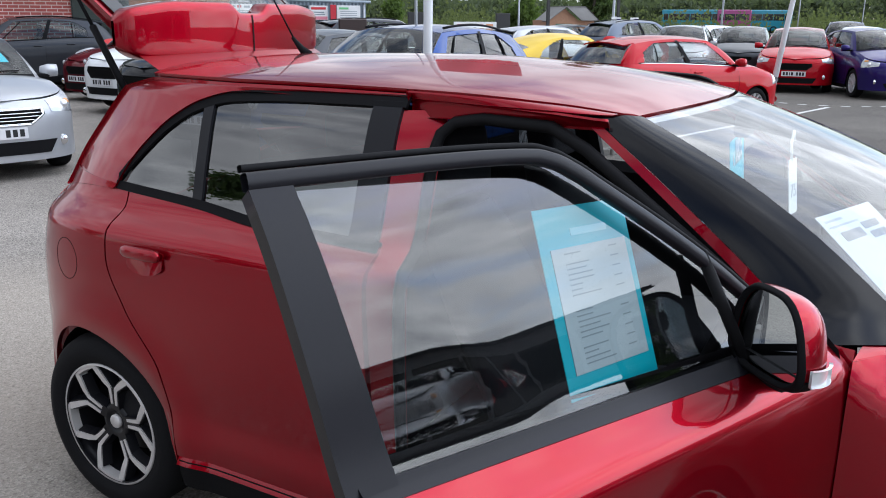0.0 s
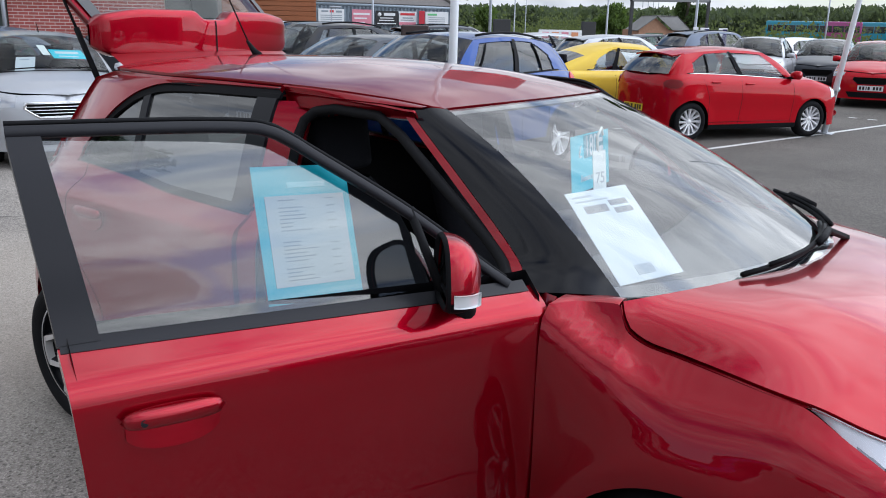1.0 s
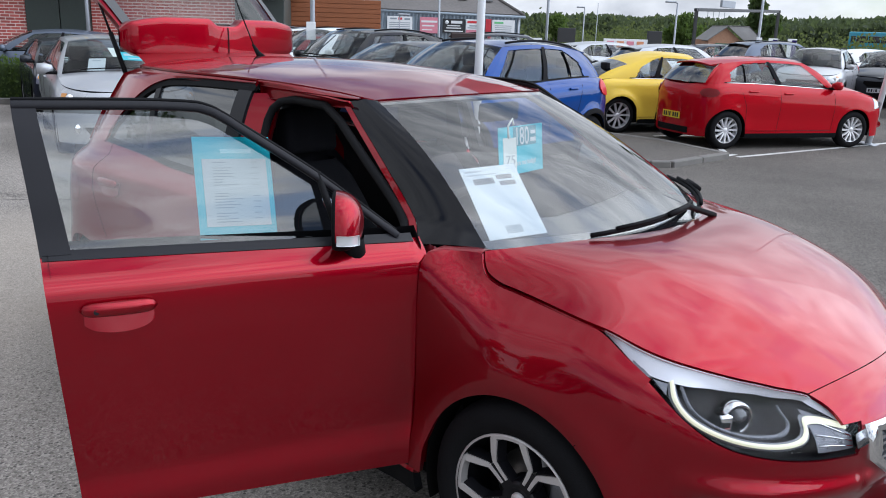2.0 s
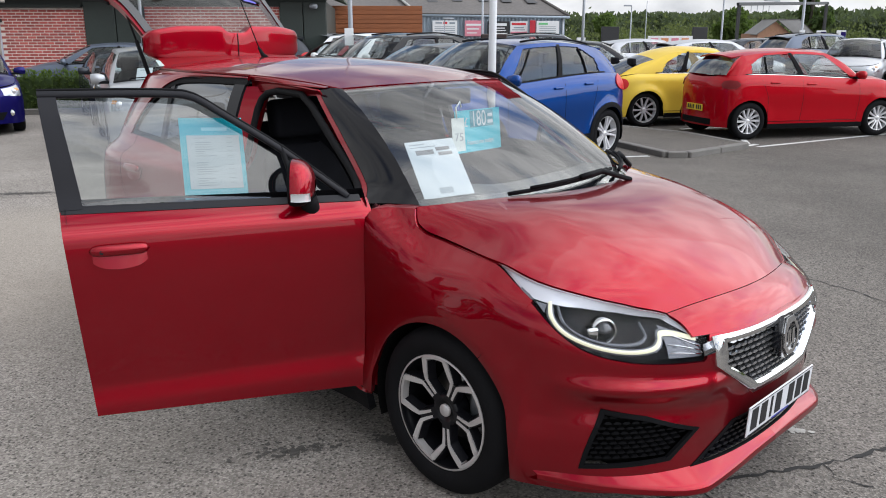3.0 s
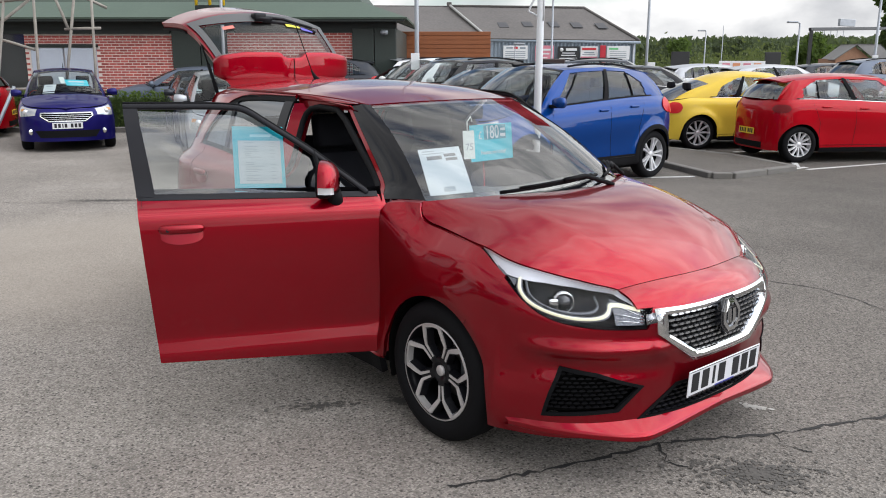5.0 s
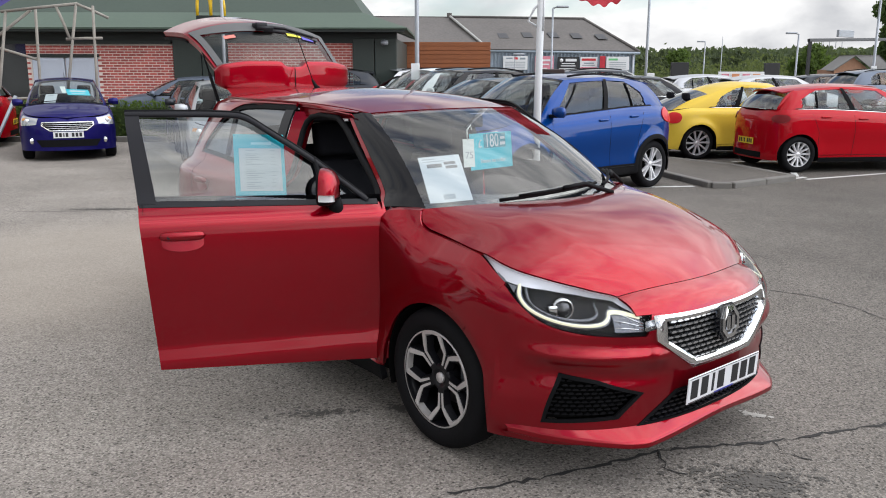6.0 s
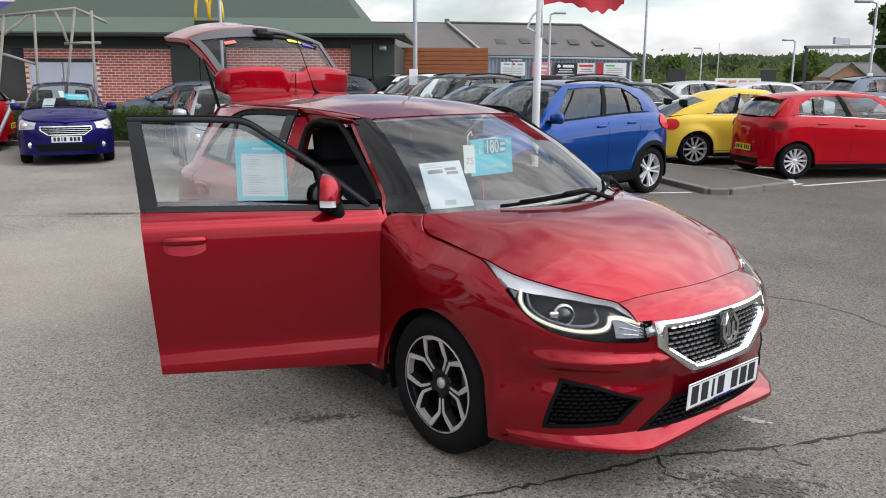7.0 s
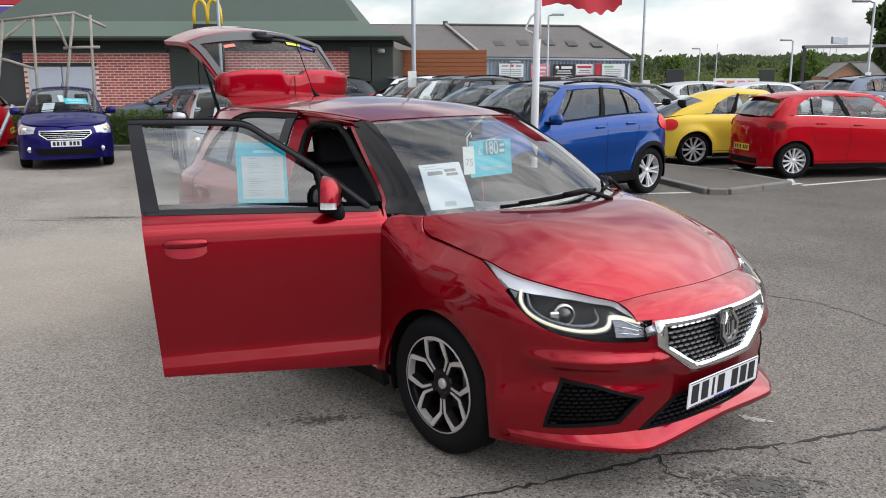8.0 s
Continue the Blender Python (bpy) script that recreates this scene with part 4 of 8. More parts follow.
opening = [(-1.405, 1.28), (-1.395, 1.325), (-1.36, 1.355), (-1.28, 1.368), (-1.10, 1.360), (-1.0, 1.315), (-0.75, 1.155), (-0.53, 1.01), (-0.48, 0.90), (-0.47, 0.5), (-0.50, 0.385), (-1.38, 0.385), (-1.40, 0.5)]
part("door_seal", tube([side(x, z) + Vector((0, 0.045, 0)) for x, z in dense(opening, 0.04)], 0.016, 8, closed=True), SEAL, hero, "black rubber door seal")

# ---- tailgate, raised
def gate(u, v):
    """Outer skin of the raised tailgate; v runs from the spoiler root to the lower edge, now the highest."""
    x = spl(v, [(0, -2.62), (0.42, -2.93), (0.6, -3.07), (1, -3.42)])
    z = spl(v, [(0, 1.63), (0.42, 1.87), (0.6, 1.945), (1, 1.995)])
    w = spl(v, [(0, 0.49), (0.4, 0.52), (0.6, 0.55), (1, 0.555)])
    k = abs(u) ** 2.4
    return Vector((x - 0.05 * k * (1 - v), u * w, z - lerp(0.05, 0.125, v) * k))


gate_part = part("tailgate", surf(48, 40, lambda u, v: gate(2 * u - 1, v), thick=0.05, hole=lambda u, v: v < 0.53 and abs(2 * u - 1) < 0.965), RED, hero, "raised red tailgate")
part("gate_glass", surf(40, 20, lambda u, v: gate((2 * u - 1) * 0.975, lerp(0.0, 0.545, v)) + Vector((0.004, 0, 0.004))), glass("rear_glass", (0.86, 0.87, 0.85), 1.4), gate_part, "rear window glass")
part("gate_band", joined([surf(40, 4, lambda u, v: gate((2 * u - 1) * 0.975, lerp(0.42 + 0.07 * abs(2 * u - 1) ** 3, 0.548, v)) + Vector((0.006, 0, 0.007))),
                          surf(6, 20, lambda u, v: gate(lerp(-0.975, -0.89, u), lerp(0.0, 0.548, v)) + Vector((0.007, 0, 0.008))),
                          surf(6, 20, lambda u, v: gate(lerp(0.89, 0.975, u), lerp(0.0, 0.548, v)) + Vector((0.007, 0, 0.008)))]), mat("glass_print", (0.11, 0.11, 0.112), 0.5, spec=0.2), gate_part, "dark printed glass edge")
part("gate_inner", surf(24, 20, lambda u, v: gate((2 * u - 1) * 0.97, lerp(0.54, 0.99, v)) + Vector((-0.02, 0, -0.06)), flip=True, thick=0.02), INNER, gate_part)


# spoiler: two lobes with a notch between, standing up with the tailgate
def spoiler(u, v):
    y = lerp(-0.525, 0.525, u)
    k = abs(y) / 0.525
    notch = 1 - math.exp(-((y - 0.02) / 0.085) ** 6)
    top = lerp(1.628, 1.665, notch) - 0.06 * max(0.0, k - 0.6) ** 1.5 * 2.4
    ang = math.pi * 2 * v
    h0, h1 = 1.468 + 0.05 * max(0.0, (k - 0.8) / 0.2) ** 2, top - 0.03 * max(0.0, (k - 0.9) / 0.1) ** 2
    zc, hz = (h0 + h1) / 2, (h1 - h0) / 2
    e = max(0.02, 1 - k ** 14) ** 0.5
    depth = 0.045 * e
    xx = -2.60 - 0.07 * k ** 2
    return Vector((xx + depth * math.copysign(abs(math.cos(ang)) ** 0.3, math.cos(ang)), y, zc + hz * math.copysign(abs(math.sin(ang)) ** 0.3, math.sin(ang))))


part("spoiler", surf(70, 32, spoiler, flip=True), RED, gate_part, "red roof spoiler with two lobes")
part("spoiler_gap", surf(2, 8, lambda u, v: spoiler(0.515 + 0.006 * u, lerp(0.13, -0.13, v)) + Vector((0.002, 0, 0)), flip=False), SEAL, gate_part)
part("spoiler_root", surf(40, 6, lambda u, v: (lambda y: Vector((lerp(-2.50, -2.585, v) - 0.04 * (y / 0.5) ** 2, y, lerp(1.462, 1.505, v) - 0.022 * (y / 0.5) ** 2)))(lerp(-0.47, 0.47, u))), RED, gate_part)
wiper_line = [gate(-0.06, 0.46) + Vector((0.012, 0, 0.02)), gate(0.3, 0.445) + Vector((0.012, 0, 0.022)), gate(0.74, 0.40) + Vector((0.012, 0, 0.02))]
part("rear_wiper", joined([tube(wiper_line, 0.011, 8), tube([p + Vector((0.018, 0.02, -0.03)) for p in wiper_line], 0.009, 6),
                           shaped(box(-0.035, 0.035, -0.045, 0.045, -0.015, 0.025, 0.012), Matrix.Translation(wiper_line[0])),
                           tube([wiper_line[0] + Vector((0.02, 0.09, -0.012)), wiper_line[0] + Vector((0.02, -0.04, -0.012))], 0.02, 8)]), BLACK_SATIN, gate_part, "black rear wiper")
for n_, (a0, a1, v0, v1, col) in enumerate(((0.30, 0.52, 0.36, 0.40, (0.62, 0.60, 0.05)), (0.53, 0.72, 0.34, 0.385, (0.10, 0.09, 0.45)), (-0.66, -0.5, 0.34, 0.38, (0.6, 0.18, 0.14)))):
    part("window_sticker", surf(8, 2, lambda u, v: gate(lerp(a0, a1, u), lerp(v0, v1, v)) + Vector((0.008, 0, 0.010))), mat("sticker", col, 0.5), gate_part)
for s in (-1, 1):
    part("gas_strut", joined([tube([(-2.66, s * 0.50, 1.36), (-2.80, s * 0.50, 1.58)], 0.012, 8), tube([(-2.80, s * 0.50, 1.58), (-2.92, s * 0.50, 1.76)], 0.006, 8)]), BLACK_TRIM, hero, "black gas strut")
# aerial
part("aerial", joined([tube([(-2.33, 0.06, 1.478), (-2.36, 0.06, 1.50), (-2.40, 0.06, 1.54)], 0.02, 10, taper=0.006), tube([(-2.39, 0.06, 1.53), (-2.60, 0.06, 1.86)], 0.0032, 6)]), BLACK_TRIM, hero, "black whip aerial")

# ---- wheels
def tyre_bm(r, rim, w):
    h = w / 2
    prof = [(rim, -h + 0.015), (rim + 0.012, -h + 0.003), (rim + (r - rim) * 0.45, -h - 0.004), (r - 0.022, -h + 0.008), (r - 0.006, -h + 0.028), (r, -h + 0.055), (r, h - 0.055), (r - 0.006, h - 0.028), (r - 0.022, h - 0.008), (rim + 0.012, h), (rim, h - 0.02)]
    return lathe(prof, 56)


def spoke_bar(pts, w0, w1, y0, y1, edge=0.006):
    """A flat bar in the wheel's plane along (radius-plane) points, face towards -y."""
    bm = bmesh.new()
    n = len(pts)
    rows = []
    for i, (x, z) in enumerate(pts):
        a, b = pts[max(0, i - 1)], pts[min(n - 1, i + 1)]
        dx, dz = b[0] - a[0], b[1] - a[1]
        L = math.hypot(dx, dz)
        nx, nz = -dz / L, dx / L
        t = i / (n - 1)
        w, y = lerp(w0, w1, t) / 2, lerp(y0, y1, t)
        rows.append([bm.verts.new((x + nx * s, y + d, z + nz * s)) for s, d in ((w + edge, 0.03), (w, 0.0), (-w, 0.0), (-w - edge, 0.03))])
    for p, q in zip(rows, rows[1:]):
        for k in range(3):
            bm.faces.new((p[k], p[k + 1], q[k + 1], q[k]))
    bmesh.ops.recalc_face_normals(bm, faces=bm.faces)
    return bm


def rot2(p, a):
    return (p[0] * math.cos(a) - p[1] * math.sin(a), p[0] * math.sin(a) + p[1] * math.cos(a))


def hero_wheel(m, start):
    w = part("wheel", shaped(lathe([(0.206, -0.082), (0.212, -0.086), (0.216, -0.080), (0.208, -0.06), (0.196, -0.03), (0.19, 0.07), (0.215, 0.085)], 56), m), ALLOY_DARK, hero, "five-spoke alloy wheel, dark with machined faces")
    part("tyre", shaped(tyre_bm(0.312, 0.214, 0.195), m), TYRE, w)
    part("rim_edge", shaped(lathe([(0.2075, -0.0885), (0.2145, -0.0885), (0.2145, -0.084)], 56), m), SILVER, w)
    for k in range(5):
        a = start + k * 2 * math.pi / 5
        core = [(0.045, 0.0), (0.128, 0.0)]
        part("spoke", shaped(spoke_bar([rot2(p, a) for p in core], 0.040, 0.046, -0.060, -0.070, 0.008), m), ALLOY_DARK, w, smooth=False)
        for q in (-1, 1):
            arm = [(0.124, q * 0.012), (0.150, q * 0.032), (0.184, q * 0.068)]
            part("spoke", shaped(spoke_bar([rot2(p, a) for p in arm], 0.022, 0.030, -0.068, -0.078, 0.010), m), ALLOY_DARK, w, smooth=False)
            face = [(0.066, q * 0.0105), (0.100, q * 0.0115), (0.132, q * 0.0145)]
            part("spoke_face", shaped(spoke_bar([rot2(p, a) for p in face], 0.009, 0.014, -0.0660, -0.0725, 0.002), m), SILVER, w, "machined spoke face", False)
            face = [(0.129, q * 0.0135), (0.150, q * 0.0335), (0.1865, q * 0.0715)]
            part("spoke_face", shaped(spoke_bar([rot2(p, a) for p in face], 0.015, 0.023, -0.0725, -0.0835, 0.002), m), SILVER, w, "machined spoke face", False)
        arc = [rot2((0.2025, 0.0), a + radians(lerp(19, 53, q / 8))) for q in range(9)]
        part("rim_face", shaped(spoke_bar(arc, 0.011, 0.011, -0.0845, -0.0845, 0.002), m), SILVER, w, "machined rim face", False)
    part("hub", shaped(lathe([(0.0001, -0.052), (0.036, -0.052), (0.040, -0.060), (0.056, -0.060), (0.062, -0.050), (0.066, 0.0)], 32), m), ALLOY_DARK, w)
    part("hub_cap", shaped(lathe([(0.0001, -0.064), (0.021, -0.064), (0.024, -0.060), (0.024, -0.05)], 24), m), SILVER, w)
    part("brake_disc", shaped(lathe([(0.05, 0.02), (0.132, 0.02), (0.132, 0.034), (0.05, 0.034)], 40), m), DISC, w)
    part("caliper", shaped(box(0.075, 0.15, -0.012, 0.06, -0.055, 0.075, 0.015, 3), m), mat("caliper_grey", (0.22, 0.23, 0.25), 0.4, 0.7, vary=0.2, scale=30), w)
    part("inner_barrel", shaped(lathe([(0.2, 0.05), (0.06, 0.06)], 32), m), LINER, w)
    return w


for hx in (0.0, -2.52):
    hero_wheel(pose(hx, -0.735, 0.31), radians(63 if hx == 0 else 82))
    hero_wheel(pose(hx, 0.735, 0.31, 0, 0, 180), radians(12))
    for s in (-1, 1):
        def liner(u, v):
            a = lerp(-0.35, math.pi + 0.35, u)
            return Vector((hx + math.cos(a) * (ARCH + 0.004), s * lerp(min(0.82, -side(hx + math.cos(a) * (ARCH + 0.004), 0.5).y - 0.02), 0.50, v), max(0.16, 0.31 + math.sin(a) * (ARCH + 0.004))))
        part("arch_liner", surf(30, 4, liner, flip=(s > 0)), LINER, hero)
        part("arch_back", surf(20, 6, lambda u, v: Vector((hx + lerp(-0.37, 0.37, u), s * 0.51, lerp(0.16, 0.70, v)))), LINER, hero)

# ---- cabin
part("underbody", joined([box(-2.84, -0.38, -0.68, 0.68, 0.17, 0.30), box(0.36, 0.72, -0.5, 0.5, 0.18, 0.55), box(-0.38, 0.5, -0.48, 0.48, 0.2, 0.68)]), LINER, hero, smooth=False)
part("floor_pan", joined([box(-2.84, -0.30, -0.70, 0.70, 0.30, 0.36), box(-0.36, -0.28, -0.72, 0.72, 0.3, 0.95), box(-2.86, -2.2, -0.60, 0.60, 0.36, 0.62)]), INNER, hero, smooth=False)
part("headlining", surf(24, 24, lambda u, v: roof((2 * u - 1) * 0.96, lerp(0.01, 0.985, v)) + Vector((0, 0, -0.035)), flip=True), mat("headlining", (0.10, 0.10, 0.10), 0.95, vary=0.1), hero)
def dash(u, v):
    y = lerp(-0.66, 0.66, u)
    x = spl(v, [(0, 0.02), (0.35, -0.30), (0.6, -0.46), (0.75, -0.52), (1, -0.42)]) - 0.18 * (y / 0.66) ** 2 * (1 - v)
    z = spl(v, [(0, 0.985), (0.35, 1.0), (0.6, 0.965), (0.75, 0.90), (1, 0.55)]) + 0.035 * math.exp(-((y + 0.33) / 0.17) ** 2) * math.exp(-((v - 0.55) / 0.2) ** 2)
    return Vector((x, y, z))
part("dashboard", surf(40, 24, dash, flip=False), mat("dash_plastic", (0.050, 0.052, 0.052), 0.55, vary=0.12, scale=20, bump=0.1, bump_scale=300), hero, "black plastic dashboard")
wheel_m = pose(-0.66, -0.34, 0.93, 0, -68, 0)
part("steering_wheel", joined([shaped(tube([(0.18 * math.cos(k * math.pi / 16), 0.18 * math.sin(k * math.pi / 16), 0) for k in range(32)], 0.016, 10, closed=True), wheel_m),
                               shaped(box(-0.05, 0.06, -0.075, 0.075, -0.03, 0.02, 0.02), wheel_m), shaped(box(-0.02, 0.02, -0.17, 0.17, -0.012, 0.012, 0.005), wheel_m)]), INNER, hero, "black steering wheel")


def seat_bm(x, y, wide=0.25):
    def back(u, v):
        ang = 2 * math.pi * v
        z = lerp(0.52, 1.10, u)
        w = spl(u, [(0, wide), (0.5, wide), (0.85, wide * 0.82), (1, wide * 0.55)])
        return Vector((x - 0.30 * u - 0.05 + math.cos(ang) * 0.075, y + math.copysign(abs(math.sin(ang)) ** 0.6, math.sin(ang)) * w, z))
    head = box(-0.05, 0.05, -0.13, 0.13, -0.095, 0.095, 0.045, 4)
    cushion = box(-0.06, 0.50, -wide, wide, -0.08, 0.10, 0.06, 4)
    return back, head, cushion


for y in (-0.36, 0.36):
    back, head, cushion = seat_bm(-1.12, y)
    s = part("front_seat", joined([surf(16, 20, back)]), CLOTH, hero, "black cloth front seat")
    part("headrest", shaped(head, pose(-1.47, y, 1.22, 0, -8, 0)), CLOTH, s)
    part("cushion", shaped(cushion, pose(-1.12, y, 0.50, 0, -6, 0)), CLOTH, s)
back, head, cushion = seat_bm(-2.02, 0.0, 0.60)
s = part("rear_bench", surf(16, 24, back), CLOTH, hero, "black cloth rear bench")
part("cushion", shaped(cushion, pose(-2.02, 0, 0.46)), CLOTH, s)
for y in (-0.36, 0.36):
    part("headrest", shaped(box(-0.045, 0.045, -0.13, 0.13, -0.07, 0.07, 0.035, 3), pose(-2.36, y, 1.17)), CLOTH, s)
part("inside_mirror", shaped(box(-0.02, 0.02, -0.11, 0.11, -0.035, 0.035, 0.018, 3), pose(-0.74, 0, 1.34)), INNER, hero)

# wipers in front of the windscreen
def wiper(y0, y1, va, vb):
    n = Vector((0.55, 0, 0.83))
    blade = []
    for k in range(9):
        t = k / 8
        q = screen(lerp(y0 / 0.6, y1 / 0.58, t), lerp(va, vb, t))
        blade.append(q + n * (0.014 + 0.006 * math.sin(math.pi * t)))
    arm = [q + n * 0.018 + Vector((0.008, 0, 0)) for q in blade[4:7]] + [screen(y1 / 0.6, 0.01) + Vector((0.02, 0.04, 0.006))]
    return joined([tube(blade, 0.008, 6), tube([b + n * 0.013 for b in blade[1:8]], 0.007, 6), tube(arm, 0.011, 6)])


part("wiper", wiper(-0.37, 0.18, 0.03, 0.085), BLACK_TRIM, hero, "black windscreen wiper")
part("wiper", wiper(0.14, 0.56, 0.04, 0.13), BLACK_TRIM, hero, "black windscreen wiper")
# ---------------------------------------------------------------- ground
def asphalt():
    m = bpy.data.materials.new("asphalt")
    m.use_nodes = True
    n, l = m.node_tree.nodes, m.node_tree.links
    p = n["Principled BSDF"]
    co = n.new("ShaderNodeTexCoord")
    grit = n.new("ShaderNodeTexVoronoi"); grit.inputs["Scale"].default_value = 125
    fine = n.new("ShaderNodeTexNoise"); fine.inputs["Scale"].default_value = 260; fine.inputs["Detail"].default_value = 3
    patch = n.new("ShaderNodeTexNoise"); patch.inputs["Scale"].default_value = 0.55; patch.inputs["Detail"].default_value = 7; patch.inputs["Roughness"].default_value = 0.62
    for t in (grit, fine, patch):
        l.new(co.outputs["Object"], t.inputs["Vector"])
    r1 = n.new("ShaderNodeValToRGB")
    e = r1.color_ramp.elements
    e[0].position, e[0].color = 0.0, (0.110, 0.100, 0.089, 1)
    e[1].position, e[1].color = 1.0, (0.36, 0.327, 0.292, 1)
    mid = e.new(0.55); mid.color = (0.215, 0.195, 0.174, 1)
    l.new(grit.outputs["Color"], r1.inputs[0])
    r2 = n.new("ShaderNodeMapRange"); r2.inputs[1].default_value = 0.3; r2.inputs[2].default_value = 0.7; r2.inputs[3].default_value = 0.78; r2.inputs[4].default_value = 1.22
    l.new(patch.outputs["Fac"], r2.inputs[0])
    # broad ramp put into the colour, paler left, darker right, imitating backscattered light
    across = n.new("ShaderNodeVectorMath"); across.operation = "DOT_PRODUCT"; across.inputs[1].default_value = (0.6455, 0.7638, 0)
    l.new(co.outputs["Object"], across.inputs[0])
    wob = n.new("ShaderNodeTexNoise"); wob.inputs["Scale"].default_value = 0.35; wob.inputs["Detail"].default_value = 6
    l.new(co.outputs["Object"], wob.inputs["Vector"])
    edge = n.new("ShaderNodeMath"); edge.operation = "MULTIPLY_ADD"; edge.inputs[1].default_value = 4.0
    l.new(wob.outputs["Fac"], edge.inputs[0]); l.new(across.outputs["Value"], edge.inputs[2])
    lane = n.new("ShaderNodeMapRange"); lane.interpolation_type = "SMOOTHSTEP"
    lane.inputs[1].default_value, lane.inputs[2].default_value, lane.inputs[3].default_value, lane.inputs[4].default_value = -1.0, 6.5, 1.20, 0.56
    l.new(edge.outputs[0], lane.inputs[0])
    both_f = n.new("ShaderNodeMath"); both_f.operation = "MULTIPLY"
    l.new(r2.outputs[0], both_f.inputs[0]); l.new(lane.outputs[0], both_f.inputs[1])
    sc = n.new("ShaderNodeVectorMath"); sc.operation = "SCALE"
    l.new(r1.outputs[0], sc.inputs[0]); l.new(both_f.outputs[0], sc.inputs["Scale"])
    # small pits without relief: the shade inside them is put into the colour
    pit = n.new("ShaderNodeTexVoronoi"); pit.inputs["Scale"].default_value = 42
    l.new(co.outputs["Object"], pit.inputs["Vector"])
    hole = n.new("ShaderNodeMapRange"); hole.inputs[1].default_value, hole.inputs[2].default_value, hole.inputs[3].default_value, hole.inputs[4].default_value = 0.17, 0.32, 0.38, 1.0
    l.new(pit.outputs["Distance"], hole.inputs[0])
    worn = n.new("ShaderNodeVectorMath"); worn.operation = "SCALE"
    l.new(sc.outputs[0], worn.inputs[0]); l.new(hole.outputs[0], worn.inputs["Scale"])
    # pale sandy-coloured patch with a ragged edge beside the bays
    away = n.new("ShaderNodeVectorMath"); away.operation = "DISTANCE"; away.inputs[1].default_value = (-4.6, -0.9, 0)
    l.new(co.outputs["Object"], away.inputs[0])
    ragged = n.new("ShaderNodeMath"); ragged.operation = "MULTIPLY_ADD"; ragged.inputs[1].default_value = 2.4
    l.new(wob.outputs["Fac"], ragged.inputs[0]); l.new(away.outputs["Value"], ragged.inputs[2])
    beige_fac = n.new("ShaderNodeMapRange"); beige_fac.interpolation_type = "SMOOTHSTEP"
    beige_fac.inputs[1].default_value, beige_fac.inputs[2].default_value, beige_fac.inputs[3].default_value, beige_fac.inputs[4].default_value = 2.2, 3.9, 0.5, 0.0
    l.new(ragged.outputs[0], beige_fac.inputs[0])
    tone = n.new("ShaderNodeValToRGB")
    tone.color_ramp.elements[0].position, tone.color_ramp.elements[0].color = 0.35, (0.30, 0.26, 0.215, 1)
    tone.color_ramp.elements[1].position, tone.color_ramp.elements[1].color = 0.65, (0.44, 0.39, 0.33, 1)
    l.new(fine.outputs["Fac"], tone.inputs[0])
    beige_mix = n.new("ShaderNodeMix"); beige_mix.data_type = "RGBA"
    l.new(beige_fac.outputs[0], beige_mix.inputs["Factor"]); l.new(worn.outputs[0], beige_mix.inputs["A"]); l.new(tone.outputs[0], beige_mix.inputs["B"])
    l.new(beige_mix.outputs["Result"], p.inputs["Base Color"])
    p.inputs["Roughness"].default_value = 0.92
    p.inputs["Specular IOR Level"].default_value = 0.22
    add = n.new("ShaderNodeMath"); add.operation = "ADD"
    l.new(grit.outputs["Distance"], add.inputs[0]); l.new(fine.outputs["Fac"], add.inputs[1])
    b = n.new("ShaderNodeBump"); b.inputs["Strength"].default_value = 0.5; b.inputs["Distance"].default_value = 0.006
    l.new(add.outputs[0], b.inputs["Height"]); l.new(b.outputs[0], p.inputs["Normal"])
    return m


ASPHALT = asphalt()
g = bmesh.new()
bmesh.ops.create_grid(g, x_segments=40, y_segments=40, size=600)
ground = part("ground", g, ASPHALT, None)
tagged(ground, "grey worn asphalt car park surface", "ground", kind="structure")
# ---------------------------------------------------------------- other parked cars
def wheel_simple(parent, m, r, rim, style, mat_face=ALLOY, count=10):
    w = part("wheel", shaped(lathe([(rim - 0.006, -0.080), (rim + 0.004, -0.086), (rim, -0.06), (rim - 0.02, -0.02), (rim - 0.03, 0.07)], 36), m), mat_face, parent)
    part("tyre", shaped(tyre_bm(r, rim, 0.2), m), TYRE, w)
    for k in range(count):
        a = 2 * math.pi * k / count
        if style == "thin":
            core = [(0.03, 0.0), (rim * 0.5, 0.006), (rim - 0.004, 0.0)]
            part("spoke", shaped(spoke_bar([rot2(p, a) for p in core], 0.020, 0.030, -0.060, -0.078, 0.006), m), mat_face, w, smooth=False)
        else:
            for s in (-1, 1):
                core = [(0.04, s * 0.012), (rim * 0.55, s * 0.022), (rim - 0.004, s * 0.045)]
                part("spoke", shaped(spoke_bar([rot2(p, a) for p in core], 0.020, 0.026, -0.060, -0.078, 0.006), m), mat_face, w, smooth=False)
    part("hub", shaped(lathe([(0.0001, -0.066), (0.03, -0.066), (0.05, -0.055), (0.055, 0.0)], 20), m), mat_face, w)
    part("barrel", shaped(lathe([(rim - 0.01, 0.0), (0.04, 0.01)], 24), m), LINER, w)


